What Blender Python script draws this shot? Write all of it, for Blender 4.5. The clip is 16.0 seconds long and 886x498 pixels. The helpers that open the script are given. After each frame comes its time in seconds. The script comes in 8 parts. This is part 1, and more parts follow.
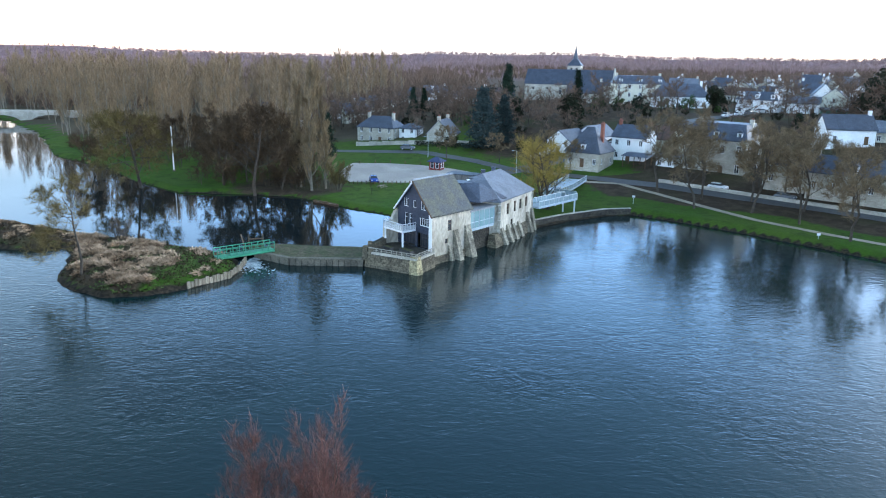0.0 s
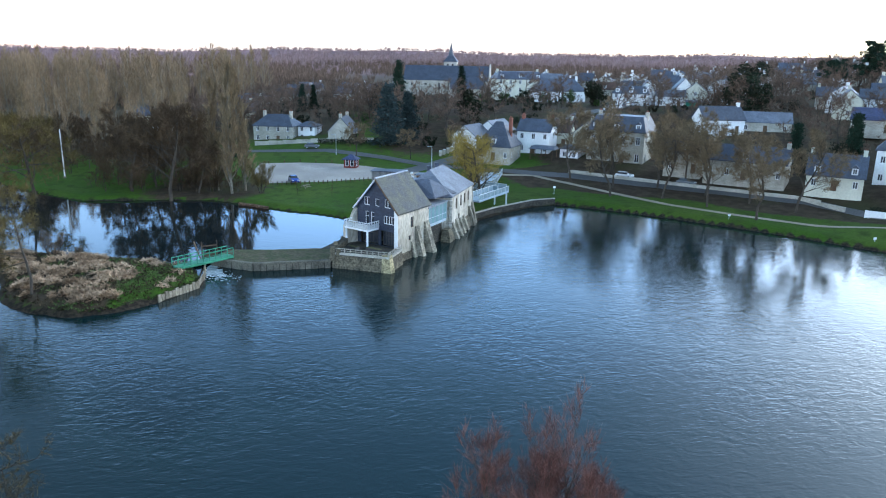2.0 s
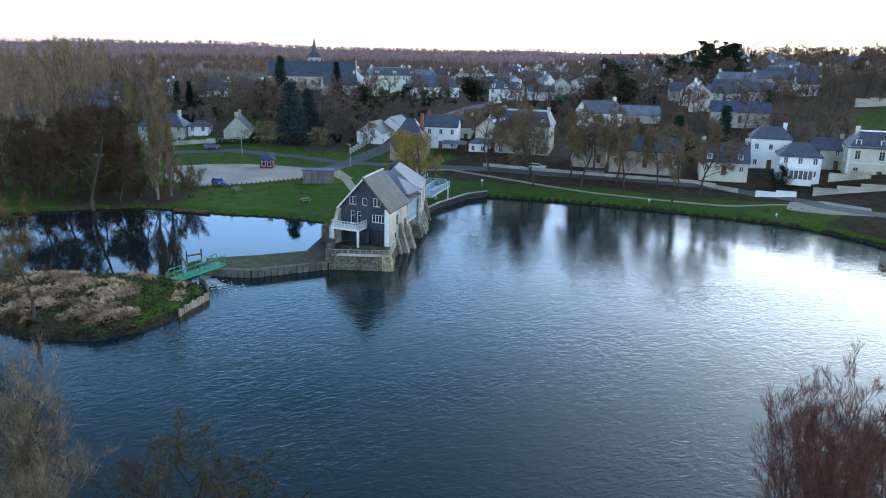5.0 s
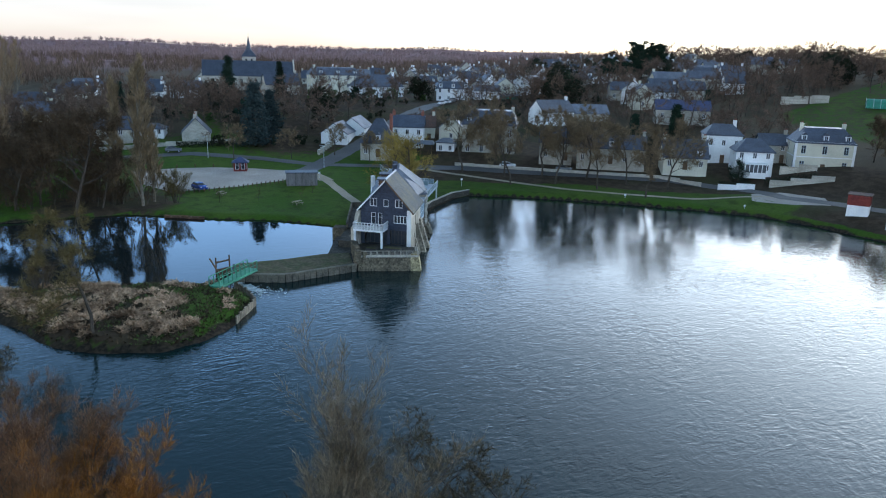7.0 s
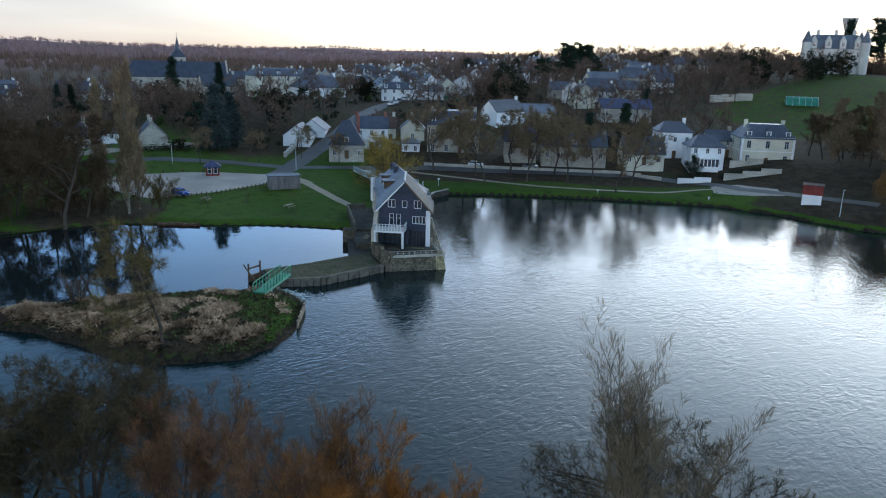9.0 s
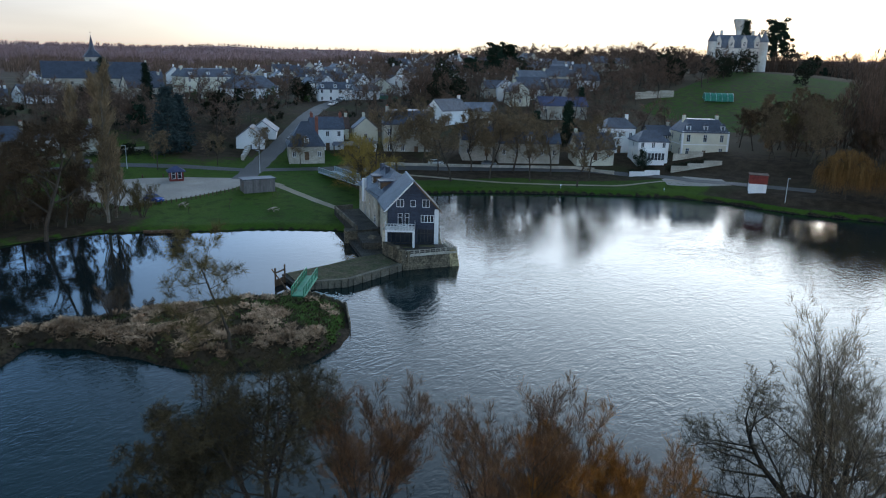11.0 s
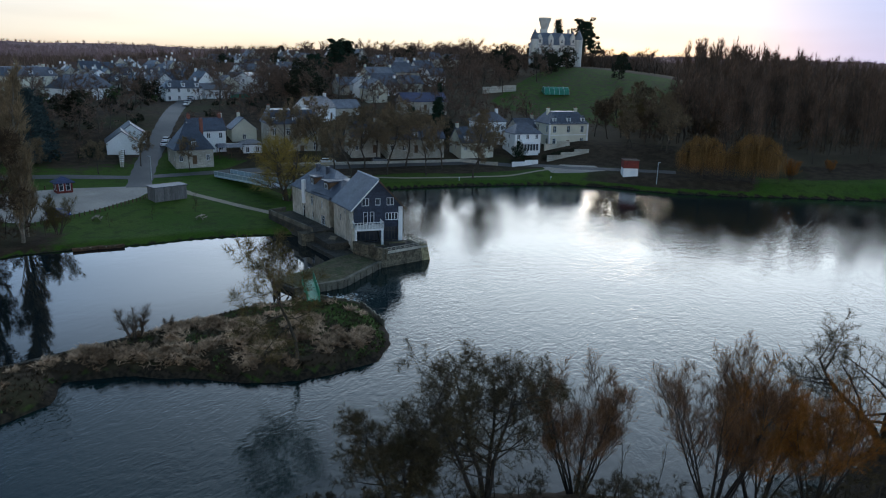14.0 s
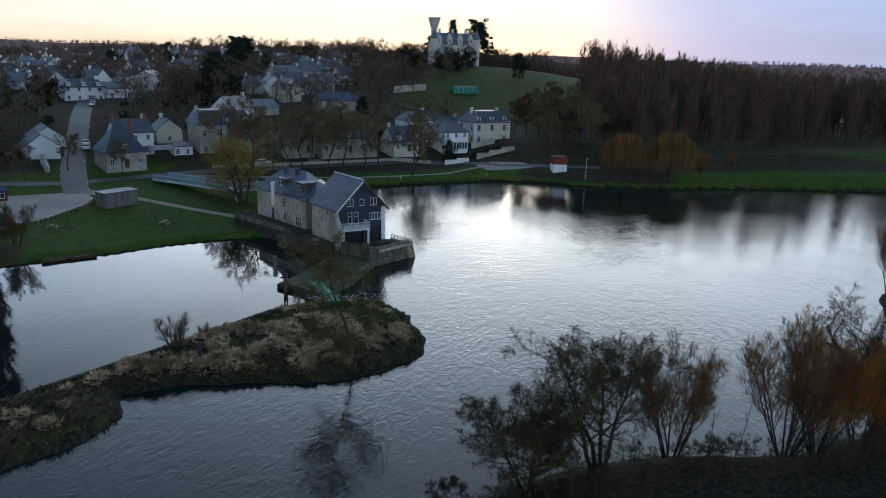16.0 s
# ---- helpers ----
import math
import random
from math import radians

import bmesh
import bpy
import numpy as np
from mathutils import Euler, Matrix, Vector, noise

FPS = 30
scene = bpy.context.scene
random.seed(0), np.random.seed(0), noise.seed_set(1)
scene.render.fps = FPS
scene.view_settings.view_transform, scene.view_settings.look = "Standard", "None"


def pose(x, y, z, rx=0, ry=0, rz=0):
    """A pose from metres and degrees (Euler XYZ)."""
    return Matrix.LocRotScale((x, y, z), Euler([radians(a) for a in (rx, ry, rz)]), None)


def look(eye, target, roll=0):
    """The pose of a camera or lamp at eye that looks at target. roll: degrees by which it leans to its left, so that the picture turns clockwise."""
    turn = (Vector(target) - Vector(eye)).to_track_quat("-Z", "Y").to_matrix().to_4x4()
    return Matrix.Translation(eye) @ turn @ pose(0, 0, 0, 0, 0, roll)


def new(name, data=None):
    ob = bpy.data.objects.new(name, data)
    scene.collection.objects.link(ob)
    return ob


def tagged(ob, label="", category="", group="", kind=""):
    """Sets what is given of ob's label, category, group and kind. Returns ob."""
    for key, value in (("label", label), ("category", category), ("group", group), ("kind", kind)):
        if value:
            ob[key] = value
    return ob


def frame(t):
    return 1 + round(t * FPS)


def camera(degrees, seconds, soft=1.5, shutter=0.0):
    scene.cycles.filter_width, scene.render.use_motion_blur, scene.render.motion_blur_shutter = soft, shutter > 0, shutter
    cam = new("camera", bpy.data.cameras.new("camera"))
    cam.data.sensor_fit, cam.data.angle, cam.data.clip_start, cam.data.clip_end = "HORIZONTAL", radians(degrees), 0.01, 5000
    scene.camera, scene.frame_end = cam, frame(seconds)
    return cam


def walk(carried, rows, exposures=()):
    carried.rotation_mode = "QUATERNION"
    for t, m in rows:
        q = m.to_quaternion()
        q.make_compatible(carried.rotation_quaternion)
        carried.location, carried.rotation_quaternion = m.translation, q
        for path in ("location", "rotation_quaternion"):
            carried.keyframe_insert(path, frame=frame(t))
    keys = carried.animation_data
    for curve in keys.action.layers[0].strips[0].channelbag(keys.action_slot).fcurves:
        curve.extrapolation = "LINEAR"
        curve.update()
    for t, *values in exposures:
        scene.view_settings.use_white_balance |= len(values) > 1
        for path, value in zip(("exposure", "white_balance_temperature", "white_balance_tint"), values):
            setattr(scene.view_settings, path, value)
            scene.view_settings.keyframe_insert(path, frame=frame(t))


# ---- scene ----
cam = camera(63.1, 16.0, 1.1)
# seconds, eye, heading and tilt in degrees, lean to the left
PATH = [
    (0, (-1.21, -1.79, 29.78), -1.10, -14.67, 1.06),
    (0.5, (-5.65, -1.69, 29.79), -3.91, -14.68, 1.03),
    (1, (-9.93, -1.53, 29.80), -7.07, -14.71, 1.02),
    (1.5, (-14.10, -1.27, 29.80), -10.15, -14.75, 1.04),
    (2, (-18.22, -0.88, 29.81), -13.22, -14.79, 1.07),
    (2.5, (-22.29, -0.33, 29.83), -16.03, -14.82, 1.11),
    (3, (-26.35, 0.38, 29.87), -18.45, -14.86, 1.17),
    (3.5, (-30.41, 1.26, 29.92), -20.88, -14.89, 1.22),
    (4, (-34.48, 2.32, 29.98), -23.33, -14.91, 1.28),
    (5.2, (-44.27, 5.49, 30.17), -28.41, -14.93, 1.42),
    (6.5, (-54.84, 9.84, 30.39), -33.29, -14.91, 1.52),
    (7, (-58.86, 11.74, 30.47), -35.23, -14.89, 1.54),
    (7.5, (-62.83, 13.76, 30.55), -37.16, -14.86, 1.55),
    (8, (-66.75, 15.90, 30.62), -39.10, -14.84, 1.55),
    (8.5, (-70.59, 18.15, 30.68), -41.06, -14.81, 1.55),
    (9.7, (-79.44, 24.05, 30.78), -45.64, -14.75, 1.49),
    (11, (-88.31, 31.32, 30.87), -51.29, -14.72, 1.38),
    (11.5, (-91.50, 34.39, 30.91), -54.15, -14.72, 1.34),
    (12, (-94.56, 37.62, 30.95), -56.98, -14.72, 1.31),
    (12.5, (-97.49, 41.01, 31.00), -59.66, -14.73, 1.28),
    (13, (-100.28, 44.56, 31.06), -62.34, -14.74, 1.27),
    (13.5, (-102.95, 48.26, 31.14), -65.01, -14.76, 1.27),
    (14, (-105.49, 52.10, 31.23), -67.66, -14.77, 1.30),
    (14.5, (-107.92, 56.03, 31.34), -70.30, -14.78, 1.36),
    (15, (-110.24, 60.03, 31.46), -72.92, -14.77, 1.46),
    (15.5, (-112.46, 64.02, 31.60), -75.51, -14.76, 1.60),
    (16, (-114.58, 67.94, 31.73), -77.92, -14.72, 1.79),
]
EXPOSURES = [(0.0, 0.7), (4.0, 0.34), (8.0, -0.27), (11.0, -0.58), (16.0, -1.1)]


def eye_pose(eye, heading, tilt, lean):
    """A camera that looks along a heading (counter-clockwise from +y) with a tilt and a lean."""
    return pose(*eye, 90 + tilt, 0, heading) @ pose(0, 0, 0, 0, 0, lean)


walk(cam, [(t, eye_pose(eye, h, p, r)) for t, eye, h, p, r in PATH], EXPOSURES)

# ---- light ----
SUNSET = Vector((0.991, 0.131, 0.0))
world = bpy.data.worlds.new("dusk_sky")
scene.world = world
world.use_nodes = True


def build_sky():
    nt = world.node_tree
    nt.nodes.clear()
    out = nt.nodes.new("ShaderNodeOutputWorld")
    bg = nt.nodes.new("ShaderNodeBackground")
    bg.inputs["Strength"].default_value = 1.0
    sky = nt.nodes.new("ShaderNodeTexSky")
    sky.sky_type = "NISHITA"
    sky.sun_disc = False
    sky.sun_elevation = radians(4)
    sky.sun_rotation = math.atan2(SUNSET.x, SUNSET.y)
    dim = nt.nodes.new("ShaderNodeVectorMath")
    dim.operation = "SCALE"
    dim.inputs["Scale"].default_value = 0.02
    nt.links.new(sky.outputs[0], dim.inputs[0])
    co = nt.nodes.new("ShaderNodeTexCoord")
    sep = nt.nodes.new("ShaderNodeSeparateXYZ")
    nt.links.new(co.outputs["Generated"], sep.inputs[0])
    # thin high cloud: two rises from the horizon to the zenith, one for the sunset side and one for the rest
    def rise(stops):
        ramp = nt.nodes.new("ShaderNodeValToRGB")
        cr = ramp.color_ramp
        while len(cr.elements) < len(stops):
            cr.elements.new(0.5)
        for e, (p, c) in zip(cr.elements, stops):
            e.position, e.color = p, (*c, 1)
        nt.links.new(sep.outputs["Z"], ramp.inputs[0])
        return ramp.outputs[0]

    cool = rise([(0.0, (0.92, 0.76, 0.74)), (0.022, (1.06, 1.02, 0.97)), (0.085, (0.92, 1.02, 1.14)), (0.14, (0.58, 1.05, 1.74)), (0.22, (0.52, 1.02, 1.84)), (0.42, (0.17, 0.35, 0.63)), (0.7, (0.13, 0.26, 0.46)), (1.0, (0.12, 0.22, 0.38))])
    bright = rise([(0.0, (2.3, 1.75, 1.2)), (0.02, (2.3, 2.15, 1.8)), (0.075, (2.3, 2.25, 2.15)), (0.11, (3.0, 2.95, 2.75)), (0.24, (4.4, 4.9, 5.3)), (0.42, (2.25, 2.85, 3.5)), (0.6, (1.2, 1.5, 2.0)), (0.8, (0.3, 0.42, 0.6)), (1.0, (0.12, 0.22, 0.38))])
    dot = nt.nodes.new("ShaderNodeVectorMath")
    dot.operation = "DOT_PRODUCT"
    dot.inputs[1].default_value = SUNSET
    nt.links.new(co.outputs["Generated"], dot.inputs[0])

    def span(value, lo, hi, to_lo=0.0, to_hi=1.0):
        r = nt.nodes.new("ShaderNodeMapRange")
        r.interpolation_type = "SMOOTHSTEP"
        for key, v in (("From Min", lo), ("From Max", hi), ("To Min", to_lo), ("To Max", to_hi)):
            r.inputs[key].default_value = v
        nt.links.new(value, r.inputs["Value"])
        return r.outputs[0]

    # the sunset's glow: wide along the horizon, narrower higher up
    tall = nt.nodes.new("ShaderNodeMath")
    tall.operation = "MULTIPLY_ADD"
    tall.inputs[1].default_value = 0.3
    nt.links.new(sep.outputs["Z"], tall.inputs[0])
    nt.links.new(dot.outputs["Value"], tall.inputs[2])
    swell = nt.nodes.new("ShaderNodeMapRange")
    swell.inputs["From Min"].default_value, swell.inputs["From Max"].default_value = 0.42, 1.04
    nt.links.new(tall.outputs[0], swell.inputs["Value"])
    cube = nt.nodes.new("ShaderNodeMath")
    cube.operation = "POWER"
    cube.inputs[1].default_value = 3.0
    nt.links.new(swell.outputs[0], cube.inputs[0])
    wide, narrow = span(dot.outputs["Value"], 0.3, 1.05), cube.outputs[0]
    glow = nt.nodes.new("ShaderNodeMix")
    nt.links.new(span(sep.outputs["Z"], 0.06, 0.13), glow.inputs["Factor"])
    nt.links.new(wide, glow.inputs["A"])
    nt.links.new(narrow, glow.inputs["B"])
    warm = nt.nodes.new("ShaderNodeMix")
    warm.data_type = "RGBA"
    nt.links.new(glow.outputs["Result"], warm.inputs["Factor"])
    nt.links.new(cool, warm.inputs["A"])
    nt.links.new(bright, warm.inputs["B"])
    # added fill: unseen sky opposite the sunset, brightened and warmed to light facing walls
    far_side = nt.nodes.new("ShaderNodeVectorMath")
    far_side.operation = "SCALE"
    tint = nt.nodes.new("ShaderNodeVectorMath")
    tint.operation = "MULTIPLY"
    tint.inputs[1].default_value = (1.06, 0.86, 0.70)
    nt.links.new(warm.outputs["Result"], tint.inputs[0])
    rosy = nt.nodes.new("ShaderNodeMix")
    rosy.data_type = "RGBA"
    nt.links.new(warm.outputs["Result"], rosy.inputs["A"])
    nt.links.new(tint.outputs[0], rosy.inputs["B"])
    nt.links.new(rosy.outputs["Result"], far_side.inputs[0])
    behind = nt.nodes.new("ShaderNodeVectorMath")
    behind.operation = "DOT_PRODUCT"
    behind.inputs[1].default_value = (-0.5, -0.87, 0.0)
    nt.links.new(co.outputs["Generated"], behind.inputs[0])
    blush = nt.nodes.new("ShaderNodeMath")
    blush.operation = "MAXIMUM"
    nt.links.new(span(dot.outputs["Value"], 0.1, -0.5), blush.inputs[0])
    nt.links.new(span(behind.outputs["Value"], 0.1, 0.6), blush.inputs[1])
    nt.links.new(blush.outputs[0], rosy.inputs["Factor"])
    # raises the sky opposite the sunset and behind the view, as fill light
    lift = nt.nodes.new("ShaderNodeMath")
    lift.operation = "MULTIPLY"
    nt.links.new(span(dot.outputs["Value"], 0.1, -0.7, 1.0, 2.6), lift.inputs[0])
    nt.links.new(span(behind.outputs["Value"], 0.25, 0.85, 1.0, 2.3), lift.inputs[1])
    # higher up the sky darkens away from the sunset
    fade = nt.nodes.new("ShaderNodeMix")
    fade.inputs["A"].default_value = 1.0
    nt.links.new(span(sep.outputs["Z"], 0.07, 0.14), fade.inputs["Factor"])
    nt.links.new(span(dot.outputs["Value"], -0.5, 0.5, 0.55, 1.7), fade.inputs["B"])
    level = nt.nodes.new("ShaderNodeMath")
    level.operation = "MULTIPLY"
    nt.links.new(lift.outputs[0], level.inputs[0])
    nt.links.new(fade.outputs["Result"], level.inputs[1])
    nt.links.new(level.outputs[0], far_side.inputs["Scale"])
    # low lilac cloud bank to the south
    south = nt.nodes.new("ShaderNodeVectorMath")
    south.operation = "DOT_PRODUCT"
    south.inputs[1].default_value = (0.37, -0.93, 0.0)
    nt.links.new(co.outputs["Generated"], south.inputs[0])
    bank = nt.nodes.new("ShaderNodeMath")
    bank.operation = "MULTIPLY"
    nt.links.new(span(south.outputs["Value"], 0.2, 0.5), bank.inputs[0])
    nt.links.new(span(sep.outputs["Z"], 0.125, 0.08), bank.inputs[1])
    lilac = nt.nodes.new("ShaderNodeMix")
    lilac.data_type = "RGBA"
    lilac.inputs["B"].default_value = (0.85, 1.08, 1.75, 1)
    nt.links.new(bank.outputs[0], lilac.inputs["Factor"])
    nt.links.new(far_side.outputs[0], lilac.inputs["A"])
    # streaks of cloud
    mp = nt.nodes.new("ShaderNodeMapping")
    mp.inputs["Scale"].default_value = (1.6, 1.6, 11)
    nt.links.new(co.outputs["Generated"], mp.inputs[0])
    nz = nt.nodes.new("ShaderNodeTexNoise")
    nz.inputs["Scale"].default_value = 1.6
    nz.inputs["Detail"].default_value = 5
    nt.links.new(mp.outputs[0], nz.inputs["Vector"])
    mr = nt.nodes.new("ShaderNodeMapRange")
    mr.inputs["From Min"].default_value = 0.4
    mr.inputs["From Max"].default_value = 0.7
    mr.inputs["To Min"].default_value = 1.05
    mr.inputs["To Max"].default_value = 0.86
    nt.links.new(nz.outputs["Fac"], mr.inputs["Value"])
    cl = nt.nodes.new("ShaderNodeVectorMath")
    cl.operation = "SCALE"
    nt.links.new(lilac.outputs["Result"], cl.inputs[0])
    nt.links.new(mr.outputs[0], cl.inputs["Scale"])
    add = nt.nodes.new("ShaderNodeVectorMath")
    add.operation = "ADD"
    nt.links.new(cl.outputs[0], add.inputs[0])
    nt.links.new(dim.outputs[0], add.inputs[1])
    nt.links.new(add.outputs[0], bg.inputs["Color"])
    nt.links.new(bg.outputs[0], out.inputs[0])


build_sky()
sun = new("sun", bpy.data.lights.new("sun", "SUN"))
sun.data.energy, sun.data.angle, sun.data.color = 0.5, radians(14), (1.0, 0.82, 0.62)
sun.matrix_world = look((0, 0, 0), -(SUNSET * math.cos(radians(5)) + Vector((0, 0, math.sin(radians(5))))))


# ---- materials ----
def mat(name, base, alt=None, scale=1.0, fine=8.0, rough=0.8, bump=0.3, metal=0.0, fine_amount=0.35, stretch=(1, 1, 1), vary=0.0,
        island=0.0, spec=0.3):
    """Two colours mixed by a broad noise, darkened and lightened by a fine one, with bump at both scales."""
    m = bpy.data.materials.new(name)
    m.use_nodes = True
    nt = m.node_tree
    p = nt.nodes["Principled BSDF"]
    p.inputs["Roughness"].default_value, p.inputs["Metallic"].default_value = rough, metal
    p.inputs["Specular IOR Level"].default_value = spec
    co = nt.nodes.new("ShaderNodeTexCoord")
    mp = nt.nodes.new("ShaderNodeMapping")
    mp.inputs["Scale"].default_value = stretch
    nt.links.new(co.outputs["Object"], mp.inputs[0])
    big, small = nt.nodes.new("ShaderNodeTexNoise"), nt.nodes.new("ShaderNodeTexNoise")
    for n, s, d in ((big, scale, 3), (small, fine, 4)):
        n.inputs["Scale"].default_value, n.inputs["Detail"].default_value = s, d
        nt.links.new(mp.outputs[0], n.inputs["Vector"])
    ramp = nt.nodes.new("ShaderNodeMapRange")
    ramp.inputs["From Min"].default_value, ramp.inputs["From Max"].default_value = 0.38, 0.62
    nt.links.new(big.outputs["Fac"], ramp.inputs["Value"])
    mix = nt.nodes.new("ShaderNodeMix")
    mix.data_type = "RGBA"
    alt = alt or tuple(c * 0.75 for c in base)
    mix.inputs["A"].default_value, mix.inputs["B"].default_value = (*base, 1), (*alt, 1)
    nt.links.new(ramp.outputs[0], mix.inputs["Factor"])
    hsv = nt.nodes.new("ShaderNodeHueSaturation")
    grain = nt.nodes.new("ShaderNodeMapRange")
    grain.inputs["From Min"].default_value, grain.inputs["From Max"].default_value = 0.3, 0.7
    grain.inputs["To Min"].default_value, grain.inputs["To Max"].default_value = 1 - fine_amount, 1 + fine_amount
    nt.links.new(small.outputs["Fac"], grain.inputs["Value"])
    value = grain.outputs[0]
    for amount, node, socket in ((vary, "ShaderNodeObjectInfo", "Random"), (island, "ShaderNodeNewGeometry", "Random Per Island")):
        if amount:
            src = nt.nodes.new(node)
            rr = nt.nodes.new("ShaderNodeMapRange")
            rr.inputs["To Min"].default_value, rr.inputs["To Max"].default_value = 1 - amount, 1 + amount
            nt.links.new(src.outputs[socket], rr.inputs["Value"])
            mul = nt.nodes.new("ShaderNodeMath")
            mul.operation = "MULTIPLY"
            nt.links.new(value, mul.inputs[0])
            nt.links.new(rr.outputs[0], mul.inputs[1])
            value = mul.outputs[0]
    nt.links.new(value, hsv.inputs["Value"])
    nt.links.new(mix.outputs["Result"], hsv.inputs["Color"])
    nt.links.new(hsv.outputs[0], p.inputs["Base Color"])
    if bump:
        bp = nt.nodes.new("ShaderNodeBump")
        bp.inputs["Strength"].default_value, bp.inputs["Distance"].default_value = bump, 0.6 / fine
        nt.links.new(small.outputs["Fac"], bp.inputs["Height"])
        nt.links.new(bp.outputs[0], p.inputs["Normal"])
    return m


def coursed(m, width, height, strength=0.5, dark=0.75):
    """Adds courses (slates, masonry) to a material: darker joints and relief, on the upright or sloping faces."""
    nt = m.node_tree
    p = nt.nodes["Principled BSDF"]
    co = nt.nodes.new("ShaderNodeTexCoord")
    sep = nt.nodes.new("ShaderNodeSeparateXYZ")
    nt.links.new(co.outputs["Object"], sep.inputs[0])
    add = nt.nodes.new("ShaderNodeMath")
    nt.links.new(sep.outputs["X"], add.inputs[0])
    nt.links.new(sep.outputs["Y"], add.inputs[1])
    comb = nt.nodes.new("ShaderNodeCombineXYZ")
    nt.links.new(add.outputs[0], comb.inputs["X"])
    nt.links.new(sep.outputs["Z"], comb.inputs["Y"])
    br = nt.nodes.new("ShaderNodeTexBrick")
    br.inputs["Scale"].default_value = 1.0
    br.inputs["Brick Width"].default_value, br.inputs["Row Height"].default_value = width, height
    br.inputs["Mortar Size"].default_value = height * 0.07
    br.inputs["Mortar Smooth"].default_value = 0.4
    br.inputs["Color1"].default_value, br.inputs["Color2"].default_value = (1, 1, 1, 1), (0.78, 0.78, 0.78, 1)
    br.inputs["Mortar"].default_value = (dark, dark, dark, 1)
    nt.links.new(comb.outputs[0], br.inputs["Vector"])
    old = p.inputs["Base Color"].links[0].from_socket
    mul = nt.nodes.new("ShaderNodeMix")
    mul.data_type, mul.blend_type = "RGBA", "MULTIPLY"
    mul.inputs["Factor"].default_value = 1.0
    nt.links.new(old, mul.inputs["A"])
    nt.links.new(br.outputs["Color"], mul.inputs["B"])
    nt.links.new(mul.outputs["Result"], p.inputs["Base Color"])
    bp = nt.nodes.new("ShaderNodeBump")
    bp.inputs["Strength"].default_value, bp.inputs["Distance"].default_value = strength, 0.03
    bp.invert = True
    nt.links.new(br.outputs["Fac"], bp.inputs["Height"])
    if p.inputs["Normal"].links:
        nt.links.new(p.inputs["Normal"].links[0].from_socket, bp.inputs["Normal"])
    nt.links.new(bp.outputs[0], p.inputs["Normal"])
    return m


def water_material(name, base, layers, rough):
    """Water: a dark body, mirror gloss, and ripples from layered noises (scale, stretch, height)."""
    m = bpy.data.materials.new(name)
    m.use_nodes = True
    nt = m.node_tree
    p = nt.nodes["Principled BSDF"]
    p.inputs["Base Color"].default_value = (*base, 1)
    p.inputs["Roughness"].default_value, p.inputs["IOR"].default_value = rough, 1.333
    co = nt.nodes.new("ShaderNodeTexCoord")
    normal = None
    # the slow margin along the park bank lies calmer than the current
    across = nt.nodes.new("ShaderNodeVectorMath")
    across.operation = "DOT_PRODUCT"
    across.inputs[1].default_value = (0.79, 0.61, 0)
    nt.links.new(co.outputs["Object"], across.inputs[0])
    slack = nt.nodes.new("ShaderNodeMapRange")
    slack.interpolation_type = "SMOOTHSTEP"
    for key, val in (("From Min", 76), ("From Max", 116), ("To Min", 1.0), ("To Max", 0.62)):
        slack.inputs[key].default_value = val
    nt.links.new(across.outputs["Value"], slack.inputs["Value"])
    for scale, stretch, turn, height, distort in layers:
        mp = nt.nodes.new("ShaderNodeMapping")
        mp.inputs["Scale"].default_value, mp.inputs["Rotation"].default_value = stretch, (0, 0, radians(turn))
        nt.links.new(co.outputs["Object"], mp.inputs[0])
        n = nt.nodes.new("ShaderNodeTexNoise")
        n.inputs["Scale"].default_value, n.inputs["Detail"].default_value = scale, 2
        n.inputs["Distortion"].default_value = distort
        nt.links.new(mp.outputs[0], n.inputs["Vector"])
        # calmer and rougher patches
        patch = nt.nodes.new("ShaderNodeTexNoise")
        patch.inputs["Scale"].default_value, patch.inputs["Detail"].default_value = 0.045, 2
        nt.links.new(co.outputs["Object"], patch.inputs["Vector"])
        pr = nt.nodes.new("ShaderNodeMapRange")
        pr.inputs["From Min"].default_value, pr.inputs["From Max"].default_value = 0.35, 0.7
        pr.inputs["To Min"].default_value, pr.inputs["To Max"].default_value = 0.35, 1.0
        nt.links.new(patch.outputs["Fac"], pr.inputs["Value"])
        bp = nt.nodes.new("ShaderNodeBump")
        bp.inputs["Distance"].default_value = height
        calm = nt.nodes.new("ShaderNodeMath")
        calm.operation = "MULTIPLY"
        nt.links.new(pr.outputs[0], calm.inputs[0])
        nt.links.new(slack.outputs[0], calm.inputs[1])
        nt.links.new(calm.outputs[0], bp.inputs["Strength"])
        nt.links.new(n.outputs["Fac"], bp.inputs["Height"])
        if normal:
            nt.links.new(normal, bp.inputs["Normal"])
        normal = bp.outputs[0]
    nt.links.new(normal, p.inputs["Normal"])
    return m


M = {}
M["river"] = water_material("river_water", (0.004, 0.017, 0.018), [(0.16, (1, 1.5, 1), 35, 0.02, 1.0), (0.42, (1, 1.7, 1), 20, 0.055, 1.8), (0.95, (1, 1.9, 1), 48, 0.03, 1.8)], 0.02)
M["pond"] = water_material("pond_water", (0.006, 0.012, 0.014), [(0.5, (1, 2, 1), 60, 0.012, 0.5)], 0.02)
M["foam"] = mat("white_water", (0.6, 0.66, 0.68), (0.25, 0.33, 0.36), 1.2, 5, 0.4, 0.6)
M["slate"] = coursed(mat("slate_roof", (0.07, 0.085, 0.12), (0.05, 0.06, 0.085), 0.5, 6, 0.45, 0.2, vary=0.18, spec=0.5), 0.5, 0.22)
